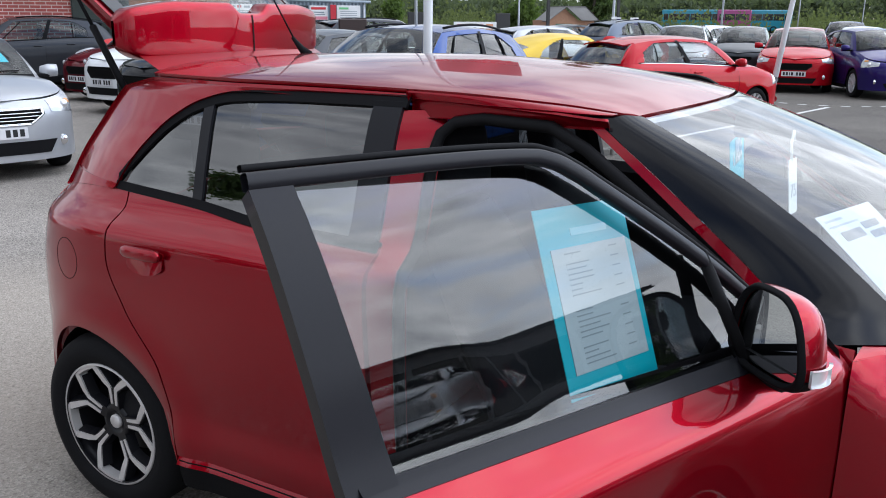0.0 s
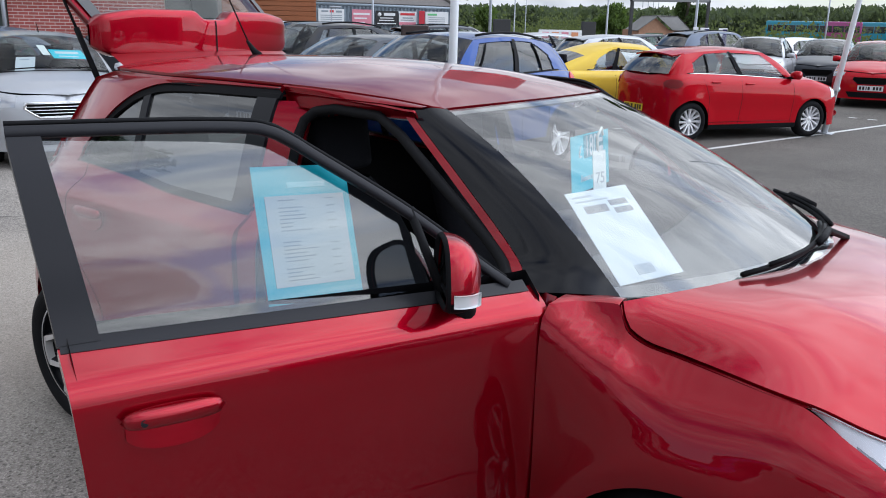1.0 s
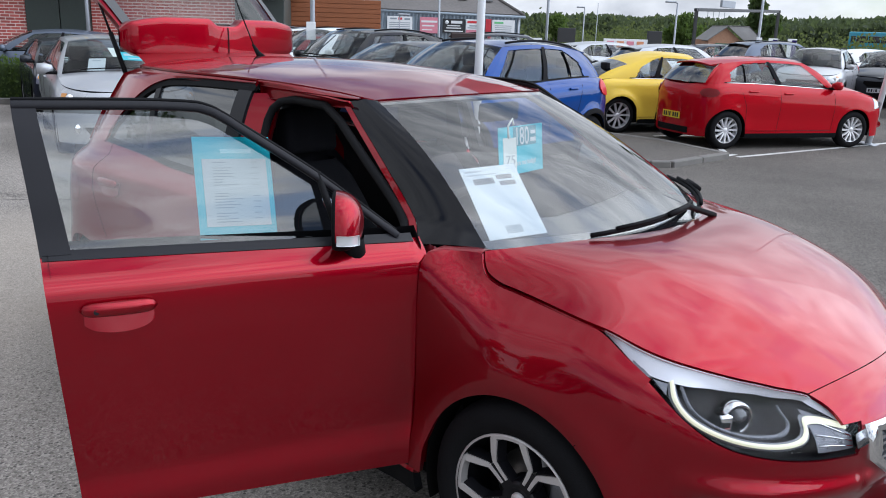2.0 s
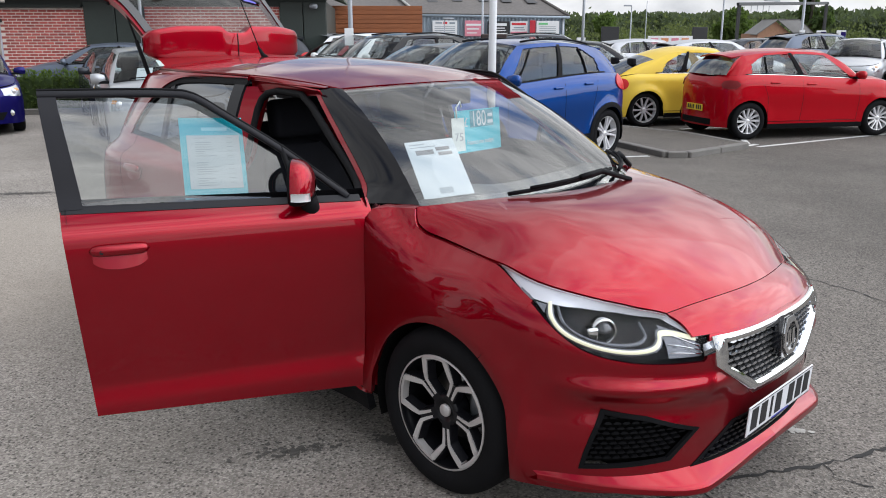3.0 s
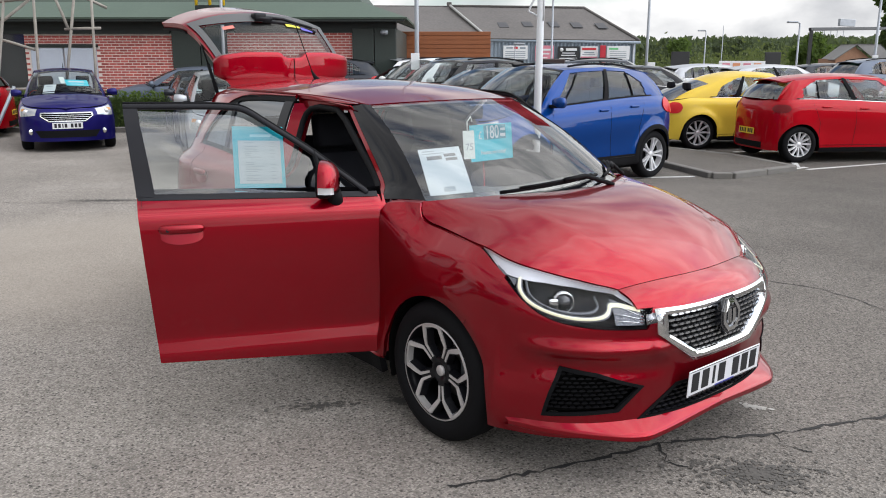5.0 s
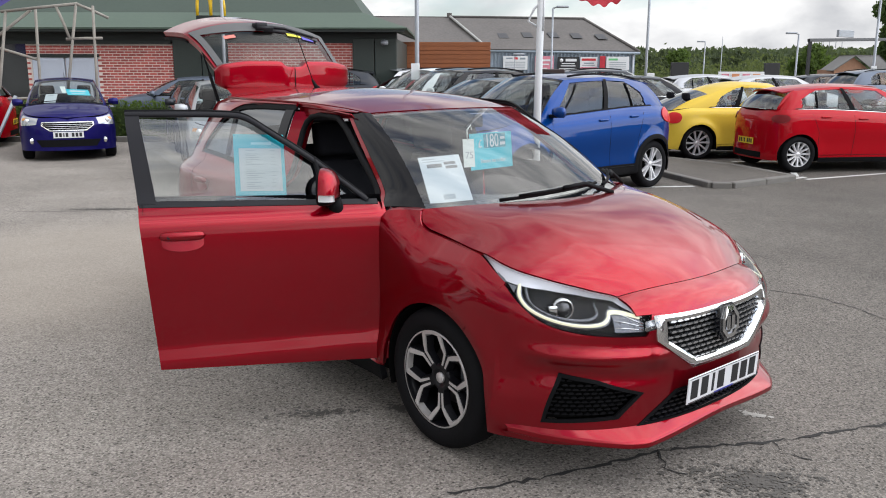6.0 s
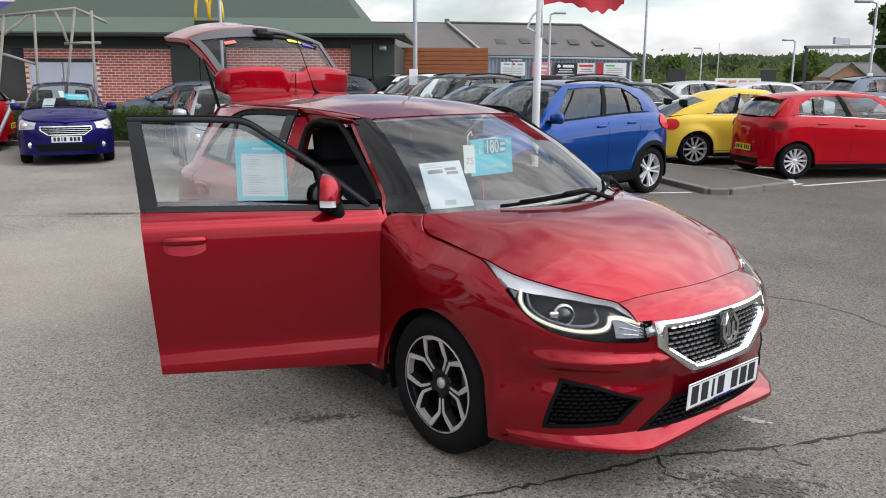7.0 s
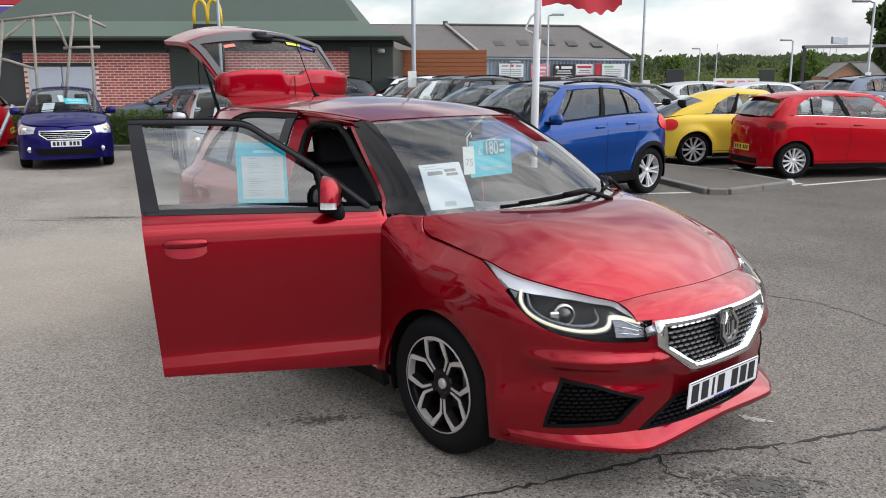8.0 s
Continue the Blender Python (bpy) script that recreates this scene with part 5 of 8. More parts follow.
def parked_car(name, label, m, c, body, near=True):
    """A parked car from its main measures; x runs forward from the front axle, z up."""
    car = tagged(base(name), label, "car", group="parked cars")
    W, nz, tl, wb = c["w"], c["nose"], c["tail"], c["wb"]
    xf, xr = 0.22, -wb - 0.0
    zb0, zb1, zh = c["belt0"], c["belt1"], c["hood"]
    cowl, wst, rfr, rgb = c["cowl"], c["wst"], c["rfr"], c["rgb"]
    zr, R, n1 = c["roof"], c["r"], c.get("round", 2.6)
    arch = R + 0.035
    sill = c.get("sill", 0.2)

    def top(x):
        return spl(x, [(-wb - tl, c.get("deck", zb1) - 0.03), (rgb, c.get("deck", zb1)), (min(rgb + 0.5, -1.2), zb1), (cowl - 0.3, zb0), (cowl, zb0 - 0.01), (0.35, lerp(zb0, zh, 0.5)), (nz - 0.06, zh)])

    def prof(f):
        return spl(f, [(0.1, 0.93), (0.25, 0.985), (0.45, 0.985), (0.7, 1.0), (0.86, 0.985), (0.94, 0.95), (1.0, c.get("shoulder", 0.89))])

    def nosep(f):
        return spl(f, [(0.1, 0.93), (0.25, 1.0), (0.5, 1.0), (0.8, 0.975), (0.92, 0.92), (1.0, 0.82)])

    def bulge(x, z):
        b = 0.0
        for hub in (0.0, -wb):
            d = math.hypot(x - hub, z - R) - arch
            b += c.get("flare", 0.015) * math.exp(-(d / 0.09) ** 2)
        return b

    def sd(x, z):
        f = z / top(x)
        h = W * prof(f) + bulge(x, z)
        if x > xf:
            k = min(1.0, (x - xf) / ((nz - xf) * nosep(f)))
            h *= (1 - k ** n1) ** (1 / n1)
        if x < xr:
            k = min(1.0, (xr - x) / (tl * nosep(f)))
            h *= (1 - k ** 3) ** (1 / 3)
        return Vector((x, -h, z))

    def fr(a, z):
        s, q = math.sin(a * math.pi / 2) ** (2 / n1), math.cos(a * math.pi / 2) ** (2 / n1)
        f = z / top(xf + (nz - xf) * s * 0.95)
        x = xf + (nz - xf) * nosep(f) * s
        return Vector((x, -(W * prof(f) + bulge(x, z)) * q, z))

    def rr(a, z):
        s, q = math.sin(a * math.pi / 2) ** (2 / 3), math.cos(a * math.pi / 2) ** (2 / 3)
        f = z / top(xr - tl * s * 0.95)
        x = xr - tl * nosep(f) * s
        return Vector((x, -(W * prof(f) + bulge(x, z)) * q, z))

    def low(x):
        z = sill
        for hub in (0.0, -wb):
            d = abs(x - hub)
            if d < arch:
                z = max(z, R + math.sqrt(arch * arch - d * d))
        return z

    def flank(u, v):
        if u < 0.2:
            a = 1 - u / 0.2
            xm = xr - tl * math.sin(a * math.pi / 2) ** (2 / 3)
            zb = low(xm)
            return rr(a, lerp(zb, top(xm), v))
        if u > 0.8:
            a = (u - 0.8) / 0.2
            xm = xf + (nz - xf) * math.sin(a * math.pi / 2) ** (2 / n1)
            return fr(a, lerp(low(xm), top(min(xm, nz - 0.03)), v))
        x = lerp(xr, xf, (u - 0.2) / 0.6)
        return sd(x, lerp(low(x), top(x), v))

    nu = 150 if near else 90
    part("body", joined([surf(nu, 18, flank), mirrored(surf(nu, 18, flank))]), body, car)

    # bonnet and tail deck, drawn across between the upper edges
    def deck(xa, xb, crown, rise):
        def f(u, v):
            a = lerp(xa, xb, v)
            e = sd(min(a, nz * 0.985), top(min(a, nz - 0.03)))
            y0 = max(0.02, -e.y)
            return Vector((e.x, lerp(-y0, y0, u), e.z + crown * (1 - abs(2 * u - 1) ** 2.5) * (y0 / (W * 0.89)) ** 1.3))
        return surf(24, 24, f, flip=True)

    part("bonnet", deck(cowl - 0.32, nz * 0.97, 0.075, 0.55), body, car)
    # joint around the bonnet
    part("bonnet_gap", joined([tube([sd(x, top(x) - 0.004) + Vector((0, s_, 0)) for x in [lerp(cowl - 0.2, nz * 0.7, k / 12) for k in range(13)]], 0.0035, 5) for s_ in (0.01,)]), SEAL, car)
    part("tail_deck", shaped(surf(20, 6, lambda u, v: (lambda e: Vector((e.x, lerp(e.y, -e.y, u), e.z)))(sd(lerp(rgb + 0.12, xr - tl * 0.955, v), top(lerp(rgb + 0.12, xr - tl * 0.955, v))))), Matrix.Identity(4)), body, car)
    yb = W * c.get("shoulder", 0.89) - 0.012
    yr = W * c.get("roofw", 0.66)
    crown = c.get("crown", 0.05)

    def scr(u, v):
        y = u * lerp(yb - 0.05, yr - 0.02, v)
        xb, xt = cowl - 0.30 * abs(u) ** 2.2, wst - 0.09 * u * u
        zb, zt = zb0 + 0.01 + 0.03 * (1 - u * u), zr - crown - 0.035 + crown * (1 - u * u)
        b = 0.035 * math.sin(math.pi * v)
        return Vector((lerp(xb, xt, v) + b * 0.5, y, lerp(zb, zt, v) + b))

    def rgl(u, v):
        y = u * lerp(yb - 0.09, yr - 0.04, v)
        xb, xt = rgb + 0.10 * u * u, rfr + 0.05 * u * u
        zb, zt = c.get("deck", zb1) + 0.01, zr - crown - c.get("drop", 0.06) + crown * (1 - u * u)
        b = 0.03 * math.sin(math.pi * v)
        return Vector((lerp(xb, xt, v) - b * 0.5, y, lerp(zb, zt, v) + b))

    def rf(u, v):
        x = lerp(wst - 0.09 * u * u, rfr + 0.05 * u * u, v)
        w = spl(v, [(0, yr - 0.02), (0.4, yr), (1, yr - 0.04)])
        d = spl(v, [(0, 0.035), (0.25, 0.006), (0.45, 0.0), (0.75, c.get("drop", 0.06) * 0.35), (1, c.get("drop", 0.06))])
        return Vector((x, u * w, zr - crown - d + crown * (1 - u * u)))

    part("roof", surf(20, 24, lambda u, v: rf(2 * u - 1, v), thick=0.01), c.get("roofmat", body), car)
    part("windscreen", surf(20, 12, lambda u, v: scr(2 * u - 1, v)), SCREEN_GLASS, car, "windscreen")
    part("rear_window", surf(20, 12, lambda u, v: rgl(2 * u - 1, v), flip=True), GLASS_DARK if c.get("dark") else SIDE_GLASS, car, "rear window")
    part("screen_base", surf(20, 3, lambda u, v: scr(2 * u - 1, lerp(-0.02, 0.06, v)) + Vector((-0.004, 0, 0.004))), BLACK_TRIM, car)

    # side of the cabin: ruled between belt and roof edge
    def cab(u, v):
        xb = lerp(cowl - 0.30, rgb + 0.08, u)
        b = sd(xb, top(xb))
        b.y += 0.012
        k = lerp(0.0, 1.0, u)
        t = rf(-1, k)
        p = b.lerp(t, v)
        p.y -= 0.025 * math.sin(math.pi * v)
        if u < 0.001:
            q = scr(-1, v)
            p = p.lerp(q, 1.0)
        if u > 0.999:
            p = p.lerp(rgl(-1, v), 1.0)
        return p

    u0, u1, um = c.get("win0", 0.075), c.get("win1", 0.86), c.get("winm", 0.46)

    def holes(u, v):
        lean = 0.06 * (v - 0.5)
        hi = 0.90 - 0.35 * max(0.0, (u - (u1 - 0.16)) / 0.16) ** 2.2
        return u0 < u < u1 + lean and 0.05 < v < hi

    for flip in (False, True):
        def turn(bm):
            return mirrored(bm) if flip else bm
        part("cabin_side", turn(surf(80, 20, cab, hole=holes)), body, car)
        part("side_glass", turn(surf(24, 6, lambda u, v: cab(lerp(u0 - 0.02, min(0.97, u1 + 0.05), u), lerp(0.02, 0.95, v)) + Vector((0, 0.012, 0)))), c.get("sideglass", SIDE_GLASS), car, "side window glass")
        part("window_trim", turn(joined([surf(30, 2, lambda u, v: cab(lerp(u0 - 0.02, u1 + 0.02, u), lerp(0.01, 0.06, v)) + Vector((0, -0.004, 0))),
                                         surf(2, 10, lambda u, v: cab(lerp(um - 0.018, um + 0.018, u), lerp(0.03, 0.95, v)) + Vector((0, -0.003, 0)))])), c.get("trim", BLACK_TRIM), car)
        # doors: gap lines and handles
        gaps = [tube([sd(x + 0.03 * math.sin(k / 10 * 3), lerp(low(x) + 0.08, top(x) - 0.01, k / 10)) + Vector((0, 0.001, 0)) for k in range(11)], 0.004, 5) for x in (cowl - 0.42, lerp(cowl - 0.3, rgb, um), )]
        if c.get("doors", 5) == 5:
            gaps.append(tube([sd(-wb + arch * 0.95 + (0.0 if k < 5 else -0.03 * (k - 5)), lerp(sill + 0.1, top(-wb) - 0.01, k / 10)) + Vector((0, 0.001, 0)) for k in range(11)], 0.004, 5))
        gaps.append(tube([sd(x, sill + 0.1) + Vector((0, 0.001, 0)) for x in (cowl - 0.42, -wb * 0.5, -wb + arch * 0.95)], 0.004, 5))
        part("door_gap", turn(joined(gaps)), SEAL, car)
        hx = [lerp(cowl - 0.3, rgb, um) + 0.17] + ([-wb + arch * 0.8 + 0.16] if c.get("doors", 5) == 5 else [])
        for x in hx:
            zz = top(x) - 0.12
            part("door_handle", turn(shaped(box(-0.085, 0.085, -0.022, 0.012, -0.014, 0.014, 0.01, 2), Matrix.Translation(sd(x, zz)))), c.get("handle", body), car)
        # door mirror
        mp = sd(cowl - 0.44, top(cowl - 0.44))
        mb = lathe([(0.0001, 0.05), (0.05, 0.042), (0.072, 0.0), (0.066, -0.045), (0.0001, -0.05)], 16)
        part("door_mirror", turn(shaped(mb, Matrix.Translation(mp + Vector((0.0, -0.12, 0.07))) @ Matrix.Diagonal((0.8, 2.0, 1.0, 1)))), c.get("mirror", body), car)
        part("mirror_arm", turn(shaped(box(-0.04, 0.04, -0.09, 0.05, -0.02, 0.02, 0.01), Matrix.Translation(mp + Vector((0, -0.03, 0.02))))), BLACK_TRIM, car)
        # lamps
        la0, la1, lz0, lz1 = c["lamp"]
        hl = part("headlamp", turn(surf(14, 8, lambda u, v: (lambda a, zt: fr(a, lerp(zt - lerp(lz1, lz0, u), zt - 0.02, v)))(lerp(la0, la1, u), top(fr(lerp(la0, la1, u), 0.7).x)), lift=0.004, thick=0.03)), mat("lamp_cover", (0.42, 0.43, 0.45), 0.12, 0.5, coat=1.0, vary=0.25, scale=14), car, "clear headlamp")
        part("lamp_bulb", turn(shaped(lathe([(0.0001, 0.02), (0.03, 0.015), (0.045, 0.0)], 16), Matrix.Translation(fr(lerp(la0, la1, 0.5), top(fr(lerp(la0, la1, 0.5), 0.7).x) - 0.09) + Vector((0.012, 0, 0))) @ pose(0, 0, 0, 0, 0, -90))), ALLOY, hl)
        part("lamp_amber", turn(surf(5, 4, lambda u, v: (lambda a, zt: fr(a, lerp(zt - lz0 * 0.9, zt - lz0 * 0.55, v)))(lerp(lerp(la0, la1, 0.12), lerp(la0, la1, 0.36), u), top(fr(la0, 0.7).x)), lift=0.008)), AMBER, hl)
        ta0, ta1, tz0, tz1 = c["tlamp"]
        part("tail_lamp", turn(surf(16, 8, lambda u, v: rr(lerp(ta0, ta1, u), (tz0 + tz1) / 2 + (tz1 - tz0) * (v - 0.5) * max(0.02, 1 - abs(2 * u - 1) ** 3) ** 0.5), flip=True, lift=0.016, thick=0.03)), c.get("tlmat", TAIL_RED), car, "red tail lamp")
        part("fog_lamp", turn(shaped(lathe([(0.0001, 0.012), (0.03, 0.01), (0.045, 0.0), (0.055, -0.005)], 16), Matrix.Translation(fr(0.52, 0.38) + Vector((0.006, 0, 0))) @ pose(0, 0, 0, 0, 0, -60))), CHROME, car)
        for hub in (0.0, -wb):
            part("arch_liner", turn(surf(20, 2, lambda u, v: Vector((hub + math.cos(lerp(-0.3, math.pi + 0.3, u)) * (arch + 0.003), -lerp(W - 0.02, W - 0.36, v), max(0.15, R + math.sin(lerp(-0.3, math.pi + 0.3, u)) * (arch + 0.003)))))), LINER, car)
        if c.get("clad"):
            for hub in (0.0, -wb):
                part("arch_trim", turn(surf(28, 3, lambda u, v: (lambda a, q: sd(hub + math.cos(a) * q, max(sill, R + math.sin(a) * q)))(lerp(-0.25, math.pi + 0.25, u), lerp(arch - 0.004, arch + 0.06, v)), flip=True, lift=0.012)), BLACK_TRIM, car)
            part("sill_trim", turn(surf(24, 3, lambda u, v: sd(lerp(-wb + arch + 0.04, -arch - 0.04, u), lerp(sill, sill + 0.13, v)), lift=0.012)), BLACK_TRIM, car)
        part("sill", turn(surf(20, 2, lambda u, v: sd(lerp(-wb + arch, -arch, u), lerp(sill - 0.02, sill + 0.06, v)), lift=0.004)), BLACK_TRIM, car)
    # nose: grille, intake, plate
    def onfr(y, z, h):
        f = z / top(nz * 0.9)
        k = min(1.0, abs(y) / (W * prof(f)))
        return Vector((xf + (nz - xf) * nosep(f) * (1 - k ** n1) ** (1 / n1) + h, y, z))

    def onrr(y, z, h):
        f = z / top(xr - tl * 0.9)
        k = min(1.0, abs(y) / (W * prof(f)))
        return Vector((xr - tl * nosep(f) * (1 - k ** 3) ** (1 / 3) - h, y, z))

    gw, gz0, gz1 = c["grille"]
    line = dense([(-gw, gz1), (gw, gz1), (gw * 1.04, lerp(gz0, gz1, 0.6)), (gw * 0.72, gz0), (-gw * 0.72, gz0), (-gw * 1.04, lerp(gz0, gz1, 0.6))], 0.06)
    gr = part("grille", surf(20, 6, lambda u, v: (lambda z: onfr(lerp(-gw, gw, u) * spl(v, [(0, 0.72), (0.6, 1.04), (1, 1.0)]), z, 0.005))(lerp(gz0, gz1, v)), thick=0.01), LINER, car, "dark front grille")
    if c.get("bars"):
        nb = 5
        for k in range(nb):
            z = lerp(gz0 + 0.012, gz1 - 0.012, k / (nb - 1))
            hw = gw * lerp(0.74, 1.0, min(1, k / (nb - 1) * 1.6))
            part("grille_bar", tube([onfr(lerp(-hw, hw, q / 10), z, 0.01) for q in range(11)], 0.0055, 6), CHROME, gr)
    part("grille_frame", ring(scaled(line, 1.03, 1.08), scaled(line, 0.97, 0.92), onfr, 0.01), CHROME if c.get("bars") else BLACK_TRIM, gr)
    iw, iz0, iz1 = c.get("intake", (0.5, 0.24, 0.36))
    part("lower_intake", surf(20, 4, lambda u, v: (lambda z: onfr(lerp(-iw, iw, u) * lerp(0.85, 1.0, v), z, 0.008))(lerp(iz0, iz1, v)), thick=0.01), BLACK_TRIM, car)
    px = onfr(0, c.get("pz", 0.46), 0).x + 0.012
    def plate_at(x, z, d, material, bars=True):
        pl = part("number_plate", shaped(box(-0.26, 0.26, -0.0555, 0.0555, 0, 0.008), frame_of((x, 0, z), (0, d, 0), (0, 0, 1))), material, car, "number plate with black bars", False)
        pf = frame_of((x + d * 0.0085, 0, z), (0, d, 0), (0, 0, 1))
        for k, xx in enumerate((-0.205, -0.14, -0.082, -0.03, 0.075, 0.14, 0.205)):
            wd = 0.010 if k == 2 else 0.022
            part("plate_bar", shaped(box(xx - wd, xx + wd, -0.036, 0.038, 0, 0.001), pf), INK, pl, smooth=False)
    plate_at(px, c.get("pz", 0.46), 1, PLATE_WHITE)
    rz = c.get("rpz", 0.46)
    plate_at(onrr(0, rz, 0).x - 0.012, rz, -1, PLATE_YELLOW)
    part("rear_bumper_trim", surf(16, 3, lambda u, v: onrr(lerp(0.46, -0.46, u), lerp(0.23, 0.33, v), 0.008), thick=0.01), BLACK_TRIM, car)
    # wheels
    for hub in (0.0, -wb):
        wheel_simple(car, pose(hub, -(W - 0.105), R), R, R * c.get("rim", 0.68), c.get("spoke", "thin"), count=c.get("spokes", 10))
        wheel_simple(car, pose(hub, W - 0.105, R, 0, 0, 180), R, R * c.get("rim", 0.68), c.get("spoke", "thin"), count=c.get("spokes", 10))
    # floor and seats
    part("underbody", joined([box(-wb - tl * 0.45, -0.42, -W * 0.84, W * 0.84, 0.18, 0.34), box(-wb - tl * 0.6, 0.5, -W * 0.5, W * 0.5, 0.2, 0.6)]), LINER, car, smooth=False)
    part("dashboard", surf(10, 8, lambda u, v: Vector((lerp(cowl - 0.02, cowl - 0.55, v) - 0.2 * (2 * u - 1) ** 2 * (1 - v), lerp(-yb + 0.06, yb - 0.06, u), zb0 + 0.0 - 0.35 * v ** 4))), INNER, car)
    for y in (-W * 0.42, W * 0.42):
        back, head, cushion = seat_bm(lerp(cowl, rgb, 0.40) + 0.1, y, 0.23)
        lift = zr - 1.46
        st = part("front_seat", shaped(surf(8, 12, back), pose(0, 0, lift)), CLOTH, car, "dark cloth seat")
        part("headrest", shaped(head, pose(lerp(cowl, rgb, 0.40) - 0.24, y, 1.20 + lift)), CLOTH, st)
        cushion.free()
    back, head, cushion = seat_bm(lerp(cowl, rgb, 0.72), 0.0, W * 0.66)
    st = part("rear_bench", shaped(surf(8, 12, back), pose(0, 0, zr - 1.46)), CLOTH, car, "dark cloth rear bench")
    head.free()
    cushion.free()
    for y in (-W * 0.42, W * 0.42):
        part("headrest", shaped(box(-0.045, 0.045, -0.12, 0.12, -0.07, 0.07, 0.035, 2), pose(lerp(cowl, rgb, 0.72) - 0.34, y, 1.17 + zr - 1.46)), CLOTH, st)
    # windscreen wipers
    part("wiper", joined([tube([scr(lerp(a, b, k / 6), lerp(0.08, 0.11, k / 6)) + Vector((0.012, 0, 0.014)) for k in range(7)], 0.008, 5) for a, b in ((-0.7, 0.0), (0.05, 0.75))]), BLACK_TRIM, car)
    if c.get("strip"):
        for y in (1, -1):
            part("chrome_strip", tube([(lambda p: Vector((p.x, p.y * y - 0.006 * y, p.z)))(cab(lerp(u0, u1, k / 16), 0.012)) for k in range(17)], 0.008, 6), CHROME, car, "chrome strip under the side windows")
    if c.get("tailwing"):
        part("roof_spoiler", surf(20, 5, lambda u, v: (lambda p: p + Vector((-0.17 * v + 0.02, 0, 0.012 - 0.028 * v)))(rf((2 * u - 1) * 0.96, lerp(0.97, 1.0, v))), thick=0.022), c.get("roofmat", body), car)
    if c.get("rails"):
        for y in (-1, 1):
            part("roof_rail", tube([rf(0.90 * y, k / 12) + Vector((0, 0, 0.012 + 0.028 * math.sin(math.pi * k / 12) ** 0.4)) for k in range(1, 12)], 0.014, 6), BLACK_TRIM, car, "black roof rail")
    for ub in c.get("splits", ()):
        for y in (1, -1):
            part("window_bar", tube([(lambda p: Vector((p.x, p.y * y, p.z)))(cab(ub + 0.02 * k / 6, lerp(0.03, 0.86, k / 6))) for k in range(7)], 0.010, 6), BLACK_TRIM, car)
    if c.get("aerial"):
        part("aerial", tube([(wst - 0.15, 0, zr - 0.01), (wst - 0.25, 0, zr + 0.10)], 0.008, 6, taper=0.003), BLACK_TRIM, car)
    car.matrix_world = m
    return car, scr, m


SMALL = dict(w=0.835, nose=0.80, tail=0.62, wb=2.49, r=0.30, belt0=0.98, belt1=1.06, hood=0.80, cowl=0.0, wst=-0.72, rfr=-2.72, rgb=-3.02, deck=1.04, roof=1.52, crown=0.05, drop=0.09,
             lamp=(0.20, 0.62, 0.13, 0.21), tlamp=(0.30, 0.62, 0.72, 1.02), grille=(0.43, 0.565, 0.725), bars=True, intake=(0.56, 0.27, 0.40), pz=0.49, aerial=True)
SUV = dict(w=0.89, nose=0.87, tail=0.72, wb=2.555, r=0.345, belt0=1.08, belt1=1.18, hood=0.92, cowl=-0.05, wst=-0.85, rfr=-2.70, rgb=-3.08, deck=1.16, roof=1.64, crown=0.05, drop=0.08, sill=0.26,
           lamp=(0.2, 0.6, 0.10, 0.20), tlamp=(0.08, 0.52, 0.94, 1.15), grille=(0.42, 0.62, 0.80), intake=(0.5, 0.34, 0.46), pz=0.55, clad=True, dark=True, rails=True, tailwing=True, splits=(0.68, 0.13), win1=0.82, spokes=5, spoke="pair", flare=0.03, rim=0.70)
HATCH = dict(w=0.85, nose=0.84, tail=0.52, wb=2.51, r=0.31, belt0=0.97, belt1=1.06, hood=0.78, cowl=-0.05, wst=-0.88, rfr=-2.62, rgb=-2.98, deck=1.05, roof=1.48, crown=0.05, drop=0.08,
             lamp=(0.12, 0.56, 0.09, 0.20), tlamp=(0.16, 0.56, 0.84, 0.97), tlmat=TAIL_DARK, dark=True, strip=True, tailwing=True, splits=(0.72,), grille=(0.36, 0.54, 0.68), intake=(0.5, 0.24, 0.36), pz=0.45, spokes=12, rpz=0.50, flare=0.012)
BUG = dict(w=0.90, nose=0.80, tail=0.78, wb=2.537, r=0.325, belt0=0.97, belt1=0.99, hood=0.74, cowl=-0.12, wst=-0.78, rfr=-2.30, rgb=-3.12, deck=0.93, roof=1.485, crown=0.07, drop=0.17, dark=True,
           lamp=(0.25, 0.48, 0.16, 0.22), tlamp=(0.20, 0.50, 0.70, 0.90), grille=(0.2, 0.48, 0.54), intake=(0.55, 0.24, 0.40), pz=0.42, spokes=10, doors=3, strip=True, flare=0.055, round=2.2, win1=0.70, winm=0.50, rim=0.74, shoulder=0.84)
SALOON = dict(w=0.89, nose=0.88, tail=0.95, wb=2.70, r=0.32, belt0=0.96, belt1=1.02, hood=0.76, cowl=-0.1, wst=-0.95, rfr=-2.45, rgb=-3.10, deck=1.04, roof=1.44, crown=0.05, drop=0.07,
              lamp=(0.15, 0.55, 0.09, 0.16), tlamp=(0.35, 0.62, 0.74, 0.96), grille=(0.4, 0.5, 0.66), pz=0.42)

